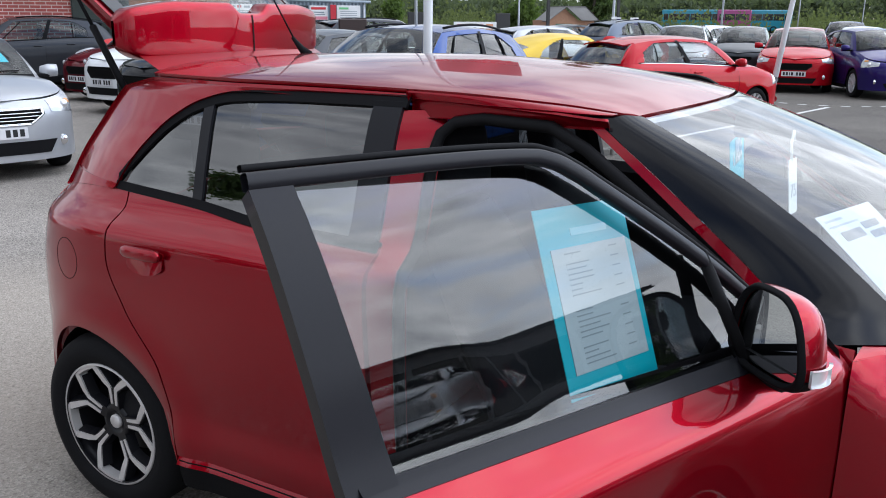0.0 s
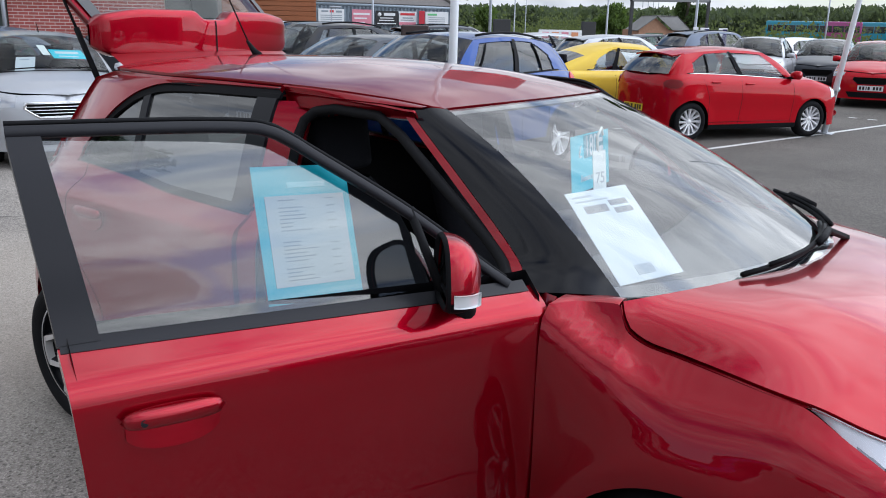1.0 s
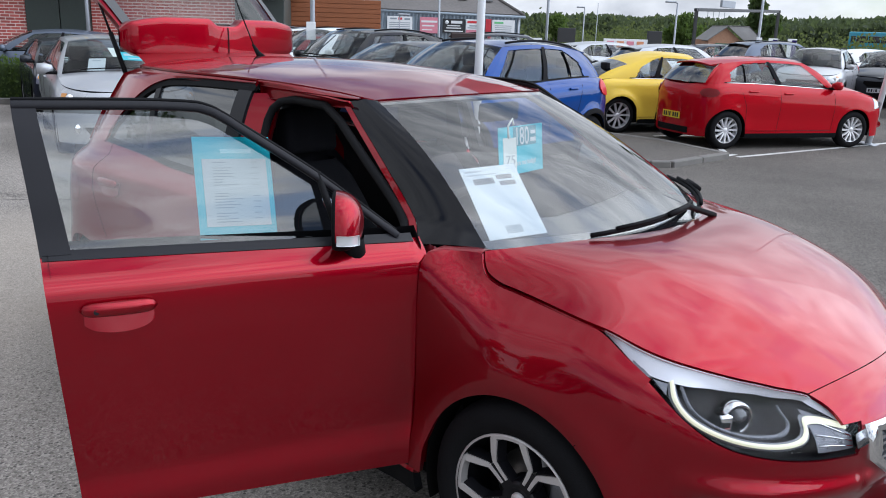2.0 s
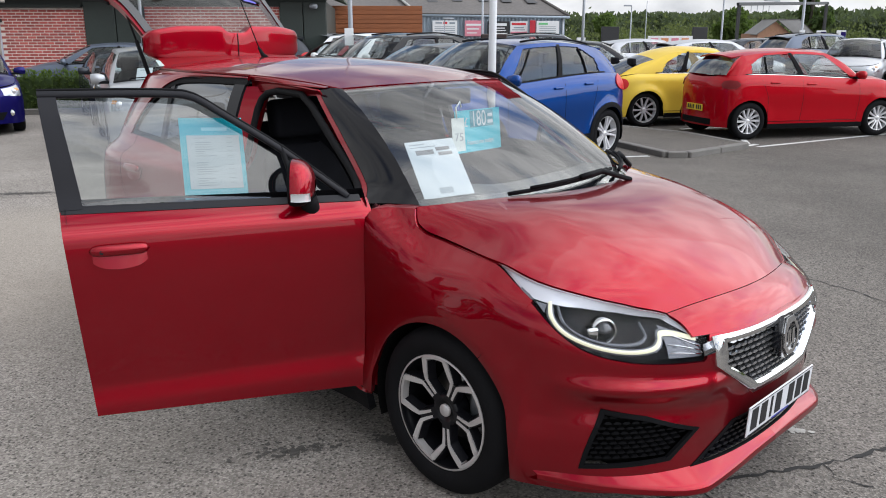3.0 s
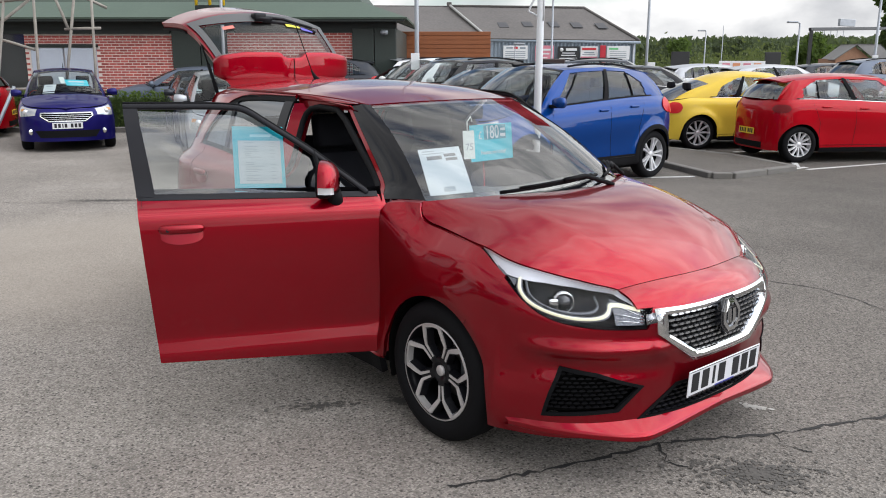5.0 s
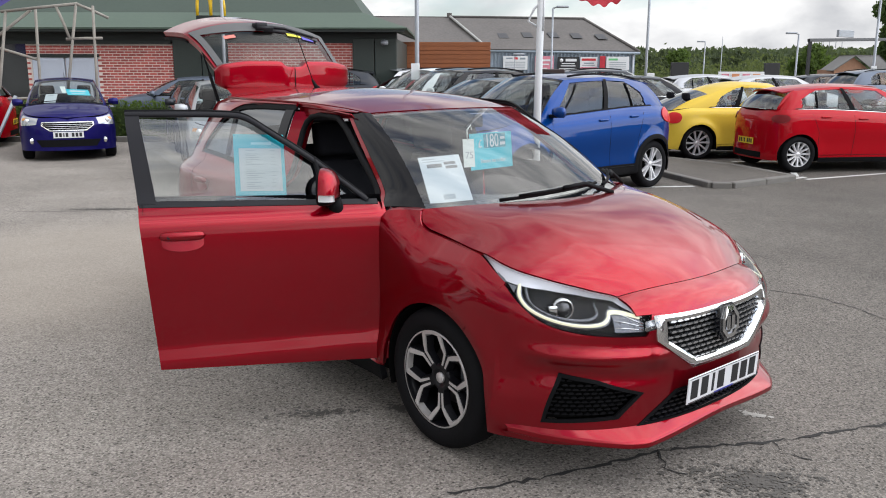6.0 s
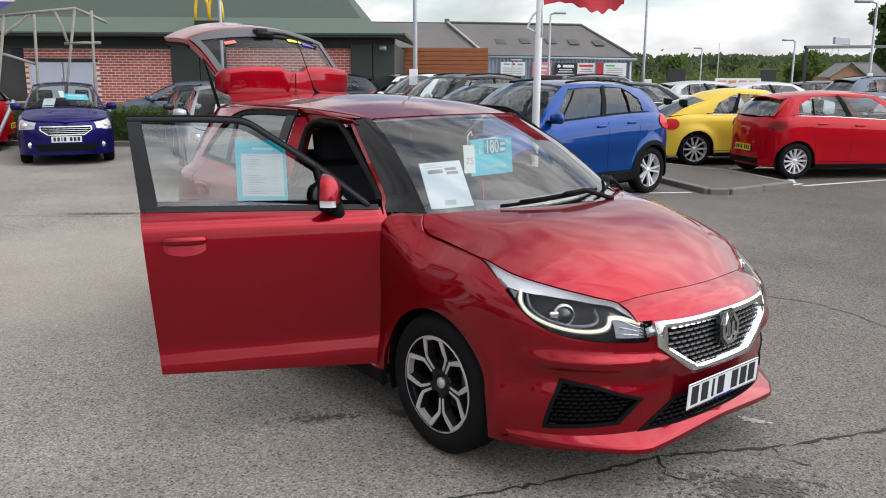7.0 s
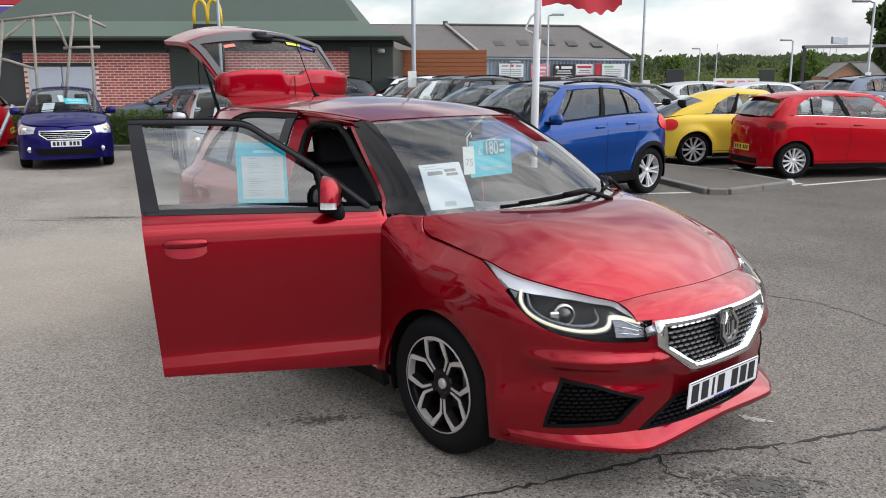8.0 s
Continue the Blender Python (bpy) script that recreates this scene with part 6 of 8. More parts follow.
BLUE_DEEP = paint("deep_blue_paint", (0.010, 0.008, 0.10), 0.5)
BLUE = paint("bright_blue_paint", (0.001, 0.036, 0.18), 0.45, 0.9)
YELLOW = paint("yellow_paint", (0.66, 0.46, 0.055), 0.05)
RED_FLAT = paint("bright_red_paint", (0.37, 0.003, 0.010), 0.2, 0.9)
WHITE_SILVER = paint("pale_silver_paint", (0.40, 0.41, 0.43), 0.5)
WHITE = paint("white_paint", (0.74, 0.75, 0.76), 0.0)
DARK_RED = paint("dark_red_paint", (0.11, 0.006, 0.012), 0.4)
GREY_DARK = paint("dark_grey_paint", (0.035, 0.038, 0.045), 0.5)
GREY_BLUE = paint("blue_grey_paint", (0.11, 0.13, 0.17), 0.5)
BLACK_CAR = paint("black_paint", (0.010, 0.010, 0.012), 0.2)
INDIGO = paint("indigo_paint", (0.020, 0.012, 0.10), 0.5)


def parked(heading, x, y, anchor, size=1.0):
    """Pose from a heading in degrees (0 along x) and the place of a point given in the car's own x, y."""
    r = Matrix.Rotation(radians(heading), 4, "Z") @ Matrix.Scale(size, 4)
    p = r @ Vector((anchor[0], anchor[1], 0))
    return Matrix.Translation((x - p.x, y - p.y, 0)) @ r


cars = {}
cars["blue_small"] = parked_car("small_hatchback", "deep blue small hatchback with chrome grille bars", parked(-16, -13.6, 1.55, (0, 0), 0.95), SMALL, BLUE_DEEP)
cars["silver_small"] = parked_car("small_hatchback", "pale silver small hatchback with chrome grille bars", parked(-20, -8.9, 2.75, (0, 0)), dict(SMALL, roof=1.45, belt0=0.95, belt1=1.02, deck=1.0), WHITE_SILVER)
cars["suv"] = parked_car("compact_suv", "bright blue compact off-roader with black wheel arch trim", parked(-91, -4.33, 6.60, (-2.555, 0.82), 0.95), SUV, BLUE)
cars["bug"] = parked_car("retro_coupe", "yellow rounded retro coupe with black side stripe", parked(57.7, -5.97, 10.27, (-2.537, -0.83), 0.94), BUG, YELLOW)
cars["hatch"] = parked_car("hatchback_car", "bright red five-door hatchback with silver wheels", parked(57.7, -3.83, 9.80, (-2.51, -0.78), 0.94), HATCH, RED_FLAT)
cars["dark_small"] = parked_car("small_hatchback", "dark grey small hatchback beside a hedge", parked(-18, -12.9, 4.1, (0, 0), 0.92), dict(SMALL, roof=1.44), GREY_DARK)

# the row beside the blue off-roader, the cars by the restaurant, and those beyond the bays
side_step = Vector((-0.883, 0.469, 0))
row0 = Vector((-5.3, 4.2, 0))
for k, (spec, col, text) in enumerate(((HATCH, GREY_DARK, "dark grey hatchback in the front row"), (SUV, BLACK_CAR, "black off-roader in the front row"), (SUV, WHITE, "white off-roader in the front row"), (HATCH, DARK_RED, "dark red hatchback in the front row"), (SUV, WHITE_SILVER, "pale silver off-roader in the front row"))):
    p = row0 + side_step * 2.65 * (k + 1)
    parked_car("hatchback_car" if spec is HATCH else "compact_suv", text, parked(-92, p.x, p.y, (0, 0)), spec, col, False)
parked_car("saloon_car", "blue-grey saloon parked along the restaurant wall", parked(-128, -18.6, 3.9, (0.88, 0)), SALOON, GREY_BLUE, False)
parked_car("compact_suv", "dark grey off-roader parked by the restaurant", parked(-125, -18.9, 7.7, (0.87, 0)), SUV, GREY_DARK, False)
parked_car("hatchback_car", "red hatchback behind the timber frame", parked(-112, -17.6, 0.1, (-1.6, 0)), HATCH, RED_FLAT, False)
parked_car("hatchback_car", "red hatchback facing the leaning flagpole", parked(-84, -2.75, 18.3, (0.84, 0)), HATCH, RED_FLAT, False)
parked_car("hatchback_car", "indigo hatchback at the end of the bays", parked(-66, -0.4, 17.6, (0.84, 0)), HATCH, INDIGO, False)
parked_car("hatchback_car", "white hatchback in the far bays", parked(-84, -1.7, 25.5, (0.84, 0)), HATCH, WHITE, False)
parked_car("compact_suv", "pale silver off-roader behind the red hatchback", parked(-82, -5.6, 18.6, (0.87, 0), 0.92), SUV, WHITE_SILVER, False)
parked_car("hatchback_car", "dark grey hatchback in the far bays", parked(-84, -4.6, 21.5, (0.84, 0)), HATCH, GREY_DARK, False)
parked_car("compact_suv", "deep blue off-roader in the far bays", parked(-84, -2.6, 31.5, (0.87, 0)), SUV, BLUE_DEEP, False)
for x, y, spec, col, text in ((-9.6, 13.4, HATCH, BLACK_CAR, "black hatchback beyond the yellow coupe"), (-12.2, 15.4, SUV, GREY_DARK, "grey off-roader beyond the yellow coupe"), (-11.6, 19.6, HATCH, WHITE_SILVER, "pale silver hatchback in a far row"), (-8.9, 18.4, HATCH, WHITE_SILVER, "pale silver hatchback in a far row"), (-8.2, 24.0, SUV, GREY_BLUE, "blue-grey off-roader in a far row"), (-10.9, 26.0, HATCH, GREY_DARK, "dark grey hatchback in a far row"), (-6.2, 27.0, HATCH, WHITE, "white hatchback in a far row")):
    parked_car("hatchback_car" if spec is HATCH else "compact_suv", text, parked(57.7, x, y, (-1.25, 0)), spec, col, False)
# ---------------------------------------------------------------- the yard: axes s to the side and d onwards from the far corner of the walk
YARD = Matrix(((0.6455, -0.7638, 0, 2.56), (0.7638, 0.6455, 0, -2.95), (0, 0, 1, 0), (0, 0, 0, 1)))
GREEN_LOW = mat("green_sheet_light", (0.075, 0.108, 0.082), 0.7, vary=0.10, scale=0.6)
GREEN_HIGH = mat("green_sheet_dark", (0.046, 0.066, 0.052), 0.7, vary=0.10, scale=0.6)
GREEN_PANEL = mat("green_panel", (0.028, 0.038, 0.033), 0.5, vary=0.12, scale=1.5)
FASCIA = mat("fascia_dark", (0.010, 0.016, 0.014), 0.5, vary=0.1)
BRICK = mat("brick", (0.42, 0.10, 0.085), 0.85, vary=0.22, scale=6, piece=0.28, bump=0.3, bump_scale=80)
MORTAR = mat("mortar", (0.74, 0.66, 0.61), 0.9, vary=0.15, scale=4, bump=0.2, bump_scale=90)
ORANGE_BOARD = mat("rust_board", (0.26, 0.085, 0.03), 0.7, vary=0.18, scale=2.0, piece=0.08, bump=0.15, bump_scale=60)
SLATE = mat("slate_roof", (0.118, 0.108, 0.102), 0.85, vary=0.25, scale=0.5, bump=0.3, bump_scale=14)
SHEET_WALL = mat("blue_grey_sheet", (0.24, 0.29, 0.34), 0.5, vary=0.10, scale=1.0)
WOOD = mat("weathered_timber", (0.25, 0.23, 0.20), 0.85, vary=0.3, scale=9, bump=0.3, bump_scale=40)
STEEL_GREY = mat("galvanised_steel", (0.34, 0.36, 0.39), 0.5, 0.5, vary=0.12, scale=6)
POLE_WHITE = mat("white_pole", (0.66, 0.68, 0.70), 0.4, vary=0.06, scale=8)
BOARD_WHITE = mat("white_board", (0.72, 0.73, 0.74), 0.5, vary=0.05, scale=3)
BOARD_GREY = mat("pale_shutter", (0.46, 0.50, 0.58), 0.6, vary=0.08, scale=2)
FLAG_RED = mat("red_flag_cloth", (0.45, 0.03, 0.045), 0.8, vary=0.15, scale=4)
CONCRETE = mat("kerb_concrete", (0.15, 0.142, 0.130), 0.88, vary=0.25, scale=5, bump=0.3, bump_scale=70)
PAINT_LINE = mat("white_road_paint", (0.55, 0.55, 0.53), 0.8, vary=0.35, scale=9, bump=0.2, bump_scale=60)
TAR = mat("crack_tar", (0.022, 0.021, 0.020), 0.9, vary=0.3, scale=20)
LEAF = leaf_mat("tree_leaf", (0.085, 0.13, 0.035), 0.8)
LEAF_DARK = leaf_mat("conifer_leaf", (0.065, 0.10, 0.035), 0.5)
LEAF_FAR = leaf_mat("far_wood_leaf", (0.075, 0.098, 0.055), 0.08)
LEAF_BUSH = leaf_mat("bush_leaf", (0.10, 0.125, 0.05), 0.5)
BARK = mat("bark", (0.06, 0.05, 0.04), 0.9, vary=0.3, scale=8, bump=0.4, bump_scale=30)
GOLD = mat("yellow_plastic", (0.72, 0.45, 0.01), 0.35, coat=0.4)
PURPLE = mat("purple_sign", (0.10, 0.08, 0.30), 0.45)
PINK = mat("pink_sign", (0.62, 0.22, 0.28), 0.5, vary=0.05)
SIGN_BLACK = mat("black_sign", (0.018, 0.018, 0.02), 0.5, vary=0.1)
GREEN_INK = mat("green_print", (0.15, 0.5, 0.2), 0.5)
RED_INK = mat("red_print", (0.55, 0.03, 0.04), 0.5)
WINDOW_DARK = mat("dark_window", (0.012, 0.016, 0.018), 0.08, coat=1.0)


def yard_thing(name, label, category, kind="", group=""):
    ob = tagged(base(name, YARD), label, category, group=group, kind=kind)
    return ob


def quad(a, b, c, d_, thick=0.05):
    """A flat slab through four corners."""
    pts = [Vector(p) for p in (a, b, c, d_)]
    return surf(8, 8, lambda u, v: pts[0].lerp(pts[1], u).lerp(pts[3].lerp(pts[2], u), v), thick=thick)


# ---- restaurant with a green roof
rest = yard_thing("restaurant_building", "low brick restaurant with a green sheet roof", "building")
part("wall", box(-12.05, -7.82, 24.02, 24.3, 0, 2.34), MORTAR, rest, "brick wall with pale mortar joints", False)
part("wall", box(-6.25, -2.68, 24.02, 24.3, 0, 2.5), MORTAR, rest, "brick wall with pale mortar joints", False)
part("window_band", box(-14.2, -12.05, 24.05, 24.2, 0.0, 2.34), WINDOW_DARK, rest, "dark glazed entrance", False)
for k, (a, b) in enumerate(((-7.82, -7.0), (-7.0, -6.25), (-2.68, -2.05), (-2.05, -1.42))):
    part("wall_panel", box(a + 0.012, b - 0.012, 23.93, 24.25, 0.0, 2.46, 0.01, 1), GREEN_PANEL, rest, "dark green wall panel", False)
part("wall_end", box(-1.46, -1.42, 23.95, 33, 0, 2.46), GREEN_PANEL, rest, smooth=False)
part("back_wall", box(-14.2, -1.42, 32.8, 33, 0, 2.46), GREEN_PANEL, rest, smooth=False)
part("fascia", joined([box(-14.6, -1.15, 23.3, 23.42, 2.62, 2.74), box(-14.2, -1.4, 23.42, 24.0, 2.66, 2.70)]), FASCIA, rest, "dark gutter board", False)
part("soffit", box(-14.2, -1.42, 24.0, 24.4, 2.335, 2.85), FASCIA, rest, smooth=False)
part("lintel_band", box(-14.2, -7.84, 23.86, 24.0, 2.30, 2.38), FASCIA, rest, smooth=False)
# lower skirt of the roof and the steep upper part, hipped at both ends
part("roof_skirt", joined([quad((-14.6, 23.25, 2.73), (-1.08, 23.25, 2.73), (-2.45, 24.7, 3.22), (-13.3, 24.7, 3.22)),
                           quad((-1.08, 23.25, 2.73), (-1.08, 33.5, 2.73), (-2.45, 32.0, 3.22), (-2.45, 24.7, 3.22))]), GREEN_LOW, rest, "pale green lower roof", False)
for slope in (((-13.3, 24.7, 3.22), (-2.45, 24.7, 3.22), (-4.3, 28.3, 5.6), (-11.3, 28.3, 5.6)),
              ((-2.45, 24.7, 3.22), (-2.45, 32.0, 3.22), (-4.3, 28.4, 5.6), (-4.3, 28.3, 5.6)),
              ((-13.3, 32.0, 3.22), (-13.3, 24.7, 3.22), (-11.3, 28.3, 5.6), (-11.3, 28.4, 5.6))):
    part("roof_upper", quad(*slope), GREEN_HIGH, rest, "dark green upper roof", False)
for a, b in ((-11.86, -10.95), (-10.9, -10.0)):
    part("shutter", box(a, b, 23.93, 24.02, 0.0, 1.92, 0.01, 1), BOARD_GREY, rest, "pale grey shutter", False)
part("shutter_head", box(-11.95, -9.95, 23.9, 24.02, 1.93, 2.02), FASCIA, rest, smooth=False)
part("wall_lamp", joined([shaped(lathe([(0.0001, -0.1), (0.06, -0.1), (0.08, 0.06), (0.03, 0.1)], 12), pose(-1.75, 23.7, 2.34, 0, 0, 70)), tube([(-1.75, 23.95, 2.42), (-1.75, 23.7, 2.34)], 0.02, 6)]), STEEL_GREY, rest)


def arch_sign(s0):
    pts = [(s0 + 0.19 * math.cos(math.pi * (1 - k / 14)) * (1 if True else 0), 23.7, 3.06 + 0.66 * math.sin(math.pi * k / 14) ** 0.55) for k in range(15)]
    return shaped(tube([(p[0], 0, p[2]) for p in pts], 0.045, 8), pose(0, 23.7, 0))


sign = yard_thing("roof_sign", "yellow double arch sign on the green roof", "sign")
part("arch", arch_sign(-6.78), GOLD, sign)
part("arch", arch_sign(-6.40), GOLD, sign)
part("bracket", box(-7.0, -6.3, 23.66, 24.1, 2.84, 3.07), FASCIA, sign, smooth=False)

# ---- rust-brown boarded fence
fence = yard_thing("board_fence", "rust-brown horizontally boarded screen wall", "fence")
part("fence_frame", box(-1.9, 1.55, 30.06, 30.2, 0, 2.56), ORANGE_BOARD, fence, smooth=False)
for k in range(17):
    part("board", box(-1.92, 1.57, 30.0, 30.06, 0.02 + k * 0.15, 0.16 + k * 0.15, 0.008, 1), ORANGE_BOARD, fence, smooth=False)

# ---- sheet-clad barn with a slate roof, and its neighbour
barn = yard_thing("barn_building", "blue-grey sheet-clad barn with a hipped slate roof", "building")
part("roof", joined([quad((0.2, 52, 4.72), (8.4, 52, 4.62), (10.5, 46, 2.56), (2.3, 46, 2.66)), quad((8.4, 52, 4.62), (8.5, 52.2, 4.62), (12, 60, 2.5), (10.5, 46, 2.56)),
                     quad((8.4, 52, 4.6), (0.2, 52, 4.7), (2.3, 60, 2.6), (10.5, 60, 2.5))]), SLATE, barn, "dark slate roof", False)
part("ridge", tube([(0.2, 52, 4.75), (8.4, 52, 4.65), (10.5, 46, 2.6)], 0.09, 6), SLATE, barn)
part("verge", tube([(0.2, 51.9, 4.78), (2.3, 45.9, 2.7)], 0.07, 6), mat("pale_verge", (0.4, 0.4, 0.38), 0.7, vary=0.2), barn)
part("gutter", tube([(2.2, 45.85, 2.58), (10.55, 45.85, 2.48)], 0.07, 6), SHEET_WALL, barn)
part("wall_end", joined([box(10.1, 10.35, 46.1, 59, 0, 2.5), box(2.3, 10.2, 58.8, 59, 0, 2.5)]), SHEET_WALL, barn, smooth=False)
part("downpipe", tube([(10.2, 45.95, 0), (10.2, 45.95, 2.5)], 0.06, 6), STEEL_GREY, barn)
def corrug(u, v):
    s = lerp(2.2, 10.3, u)
    return Vector((s, 46.05 - 0.03 * math.sin(s * 2 * math.pi / 0.2), lerp(0, 2.6, v)))
part("wall", surf(480, 1, corrug), SHEET_WALL, barn, "corrugated blue-grey sheet wall", False)
for s, z in ((3.0, 3.3), (4.4, 3.35), (5.9, 3.35), (7.2, 3.3), (8.6, 3.25)):
    k = (z - 2.6) / 2.05
    part("rooflight", quad((s, 46 + 6 * k - 0.02, z + 0.06), (s + 0.55, 46 + 6 * k - 0.02, z + 0.06), (s + 0.45, 46 + 6 * k + 0.9, z + 0.37), (s - 0.1, 46 + 6 * k + 0.9, z + 0.37), 0.02), mat("old_rooflight", (0.05, 0.05, 0.055), 0.6, vary=0.3), barn, smooth=False)
left = yard_thing("long_building", "long low building with a grey slate roof", "building")
part("roof", joined([quad((-8, 52.3, 4.80), (0.1, 52.3, 4.74), (2.2, 46.2, 2.7), (-8, 46.2, 2.75)), quad((0.1, 52.4, 4.74), (-8, 52.4, 4.80), (-8, 60, 2.7), (0.1, 60, 2.7))]), SLATE, left, "dark slate roof", False)
part("wall", box(-8, 2.1, 46.4, 59, 0, 2.7), MORTAR, left, smooth=False)
part("chimney_pot", box(0.0, 0.3, 52.2, 52.5, 4.7, 5.0, 0.03), SLATE, left, smooth=False)


def sign_board(s0, s1, z0, z1, material, d=45.9, name="wall_sign", label="printed sign board on the barn wall"):
    sg = yard_thing(name, label, "sign", group="signs on the barn")
    part("board", box(s0, s1, d - 0.05, d, z0, z1, 0.01, 1), material, sg, smooth=False)
    return sg


def sign_bars(sg, rows, material, d=45.84):
    for s0, s1, z0, z1 in rows:
        part("print_bar", box(s0, s1, d, d + 0.012, z0, z1), material, sg, smooth=False)


sg = sign_board(3.09, 4.42, 1.59, 2.32, BOARD_WHITE)
sign_bars(sg, [(3.25, 3.6, 2.16, 2.24), (4.0, 4.3, 2.14, 2.24)] + [(3.2, 4.3, z, z + 0.035) for z in (1.98, 1.88, 1.78, 1.68)], PRINT)
sign_bars(sg, [(3.68, 3.88, 2.14, 2.26)], RED_INK)
sg = sign_board(4.83, 5.85, 1.5, 2.32, PINK, label="pink sign board on the barn wall")
sign_bars(sg, [(4.9, 5.75, 2.05, 2.15), (4.95, 5.6, 1.85, 1.92), (4.95, 5.5, 1.65, 1.7)], BOARD_WHITE)
sg = sign_board(6.06, 7.25, 1.56, 2.28, SIGN_BLACK, label="black sign board on the barn wall")
sign_bars(sg, [(6.5, 7.1, 2.04, 2.18), (6.3, 7.0, 1.90, 1.95), (6.25, 7.05, 1.78, 1.83), (6.15, 7.15, 1.62, 1.67)], BOARD_WHITE)
part("roundel", shaped(lathe([(0.0001, 0), (0.10, 0), (0.10, 0.02)], 20), pose(6.27, 45.83, 2.1)), BOARD_WHITE, sg)
sg = sign_board(7.30, 8.24, 1.56, 2.28, BOARD_WHITE)
sign_bars(sg, [(7.38, 8.15, 2.08, 2.2)], RED_INK)
sign_bars(sg, [(7.5, 8.05, 1.92, 1.98), (7.4, 8.1, 1.82, 1.86)], PRINT)
sign_bars(sg, [(7.32, 8.22, 1.58, 1.74)], PINK)
sg = sign_board(8.73, 9.98, 1.57, 2.3, BOARD_WHITE)
sign_bars(sg, [(8.85, 9.35, 2.1, 2.2)], GREEN_INK)
sign_bars(sg, [(8.9, 9.8, z, z + 0.03) for z in (1.98, 1.88, 1.78, 1.68)], PRINT)
sg = sign_board(8.30, 8.60, 1.2, 2.32, FLAG_RED, d=45.5, name="pennant", label="red triangular pennant on a pole")

# ---- street lamps
def street_lamp(s, d, h, r=0.06, arm=0.6, side_=1, box_sign=False, label="grey steel street lamp"):
    lp = yard_thing("street_lamp", label, "street lamp", group="street lamps")
    part("pole", tube([(s, d, 0), (s, d, h * 0.25), (s, d, h)], r, 10, taper=r * 0.62), STEEL_GREY, lp)
    part("base_collar", tube([(s, d, 0), (s, d, 1.1)], r * 1.45, 10), STEEL_GREY, lp)
    if arm:
        part("arm", tube([(s, d, h), (s + side_ * arm * 0.5, d, h + 0.06), (s + side_ * arm, d, h + 0.08)], r * 0.5, 8), STEEL_GREY, lp)
        part("lamp_head", shaped(box(-0.28, 0.28, -0.11, 0.11, -0.05, 0.05, 0.04, 2), pose(s + side_ * (arm + 0.1), d, h + 0.07)), STEEL_GREY, lp)
    if box_sign:
        part("notice", box(s - 0.13, s + 0.06, d - 0.12, d - 0.08, 1.38, 1.74, 0.005, 1), BOARD_WHITE, lp, "small white notice", False)
    return lp


street_lamp(-0.66, 19.0, 7.5, 0.062, 0.8, 1, True, "grey steel street lamp with a white notice")
street_lamp(-6.12, 23.1, 7.5, 0.055, 0.8, 1)
street_lamp(5.0, 40, 4.42, 0.07, 0.35, 1)
street_lamp(5.72, 24, 7.0, 0.05, 0.8, -1, False)
street_lamp(18.4, 60, 3.5, 0.06, 0.2, -1)
street_lamp(18.75, 45, 3.45, 0.07, 0.3, -1)
street_lamp(14.25, 28, 3.98, 0.06, 0.35, -1, True, "thick grey street lamp with a white notice")
street_lamp(3.62, 47.0 - 2.5, 2.32, 0.04, 0.1, 1)
street_lamp(25.5, 78, 4.6, 0.05, 0.0)
for k in range(6):
    street_lamp(46 + k * 5.5, 62 + (k * 7) % 11, 6.5 + (k % 3), 0.07, 0.5 if k % 2 else 0.0)

# ---- flagpoles
def flagpole(x, y, lean, h, label):
    fp = tagged(base("flagpole", pose(x, y, 0, 0, lean, 0)), label, "flagpole", group="flagpoles")
    part("pole", tube([(0, 0, 0), (0, 0, 1.5), (0, 0, h)], 0.052, 12, taper=0.034), POLE_WHITE, fp)
    part("foot_plate", box(-0.14, 0.14, -0.14, 0.14, 0, 0.02, 0.004, 1), STEEL_GREY, fp, smooth=False)
    return fp


fp = flagpole(-4.32, 4.30, 0.6, 6.0, "white flagpole with a tattered red flag")
def cloth(u, v):
    s = lerp(0.04, 0.98, u)
    ragged = 0.03 * math.sin(u * 40) * u + 0.05 * math.sin(u * 7)
    return Vector((s * 0.66, s * 0.75, 0)) + Vector((-0.76, 0.64, 0)) * (0.05 * math.sin(u * 9 + v * 2)) + Vector((0, 0, lerp(2.41 + ragged - 0.03 * u, 3.3, v)))
part("flag", surf(40, 20, cloth, thick=0.003), FLAG_RED, fp, "tattered red flag")
part("rope_tie", joined([tube([(0.05, 0.02, 2.42), (-0.06, -0.05, 2.30), (-0.10, -0.10, 2.16), (-0.02, -0.02, 2.10)], 0.014, 6), tube([(0.045, 0, 2.5), (0.05, 0.0, 2.05)], 0.01, 6)]), POLE_WHITE, fp)
flagpole(-2.44, 12.5, 6.5, 6.0, "leaning white flagpole at the edge of the bays")

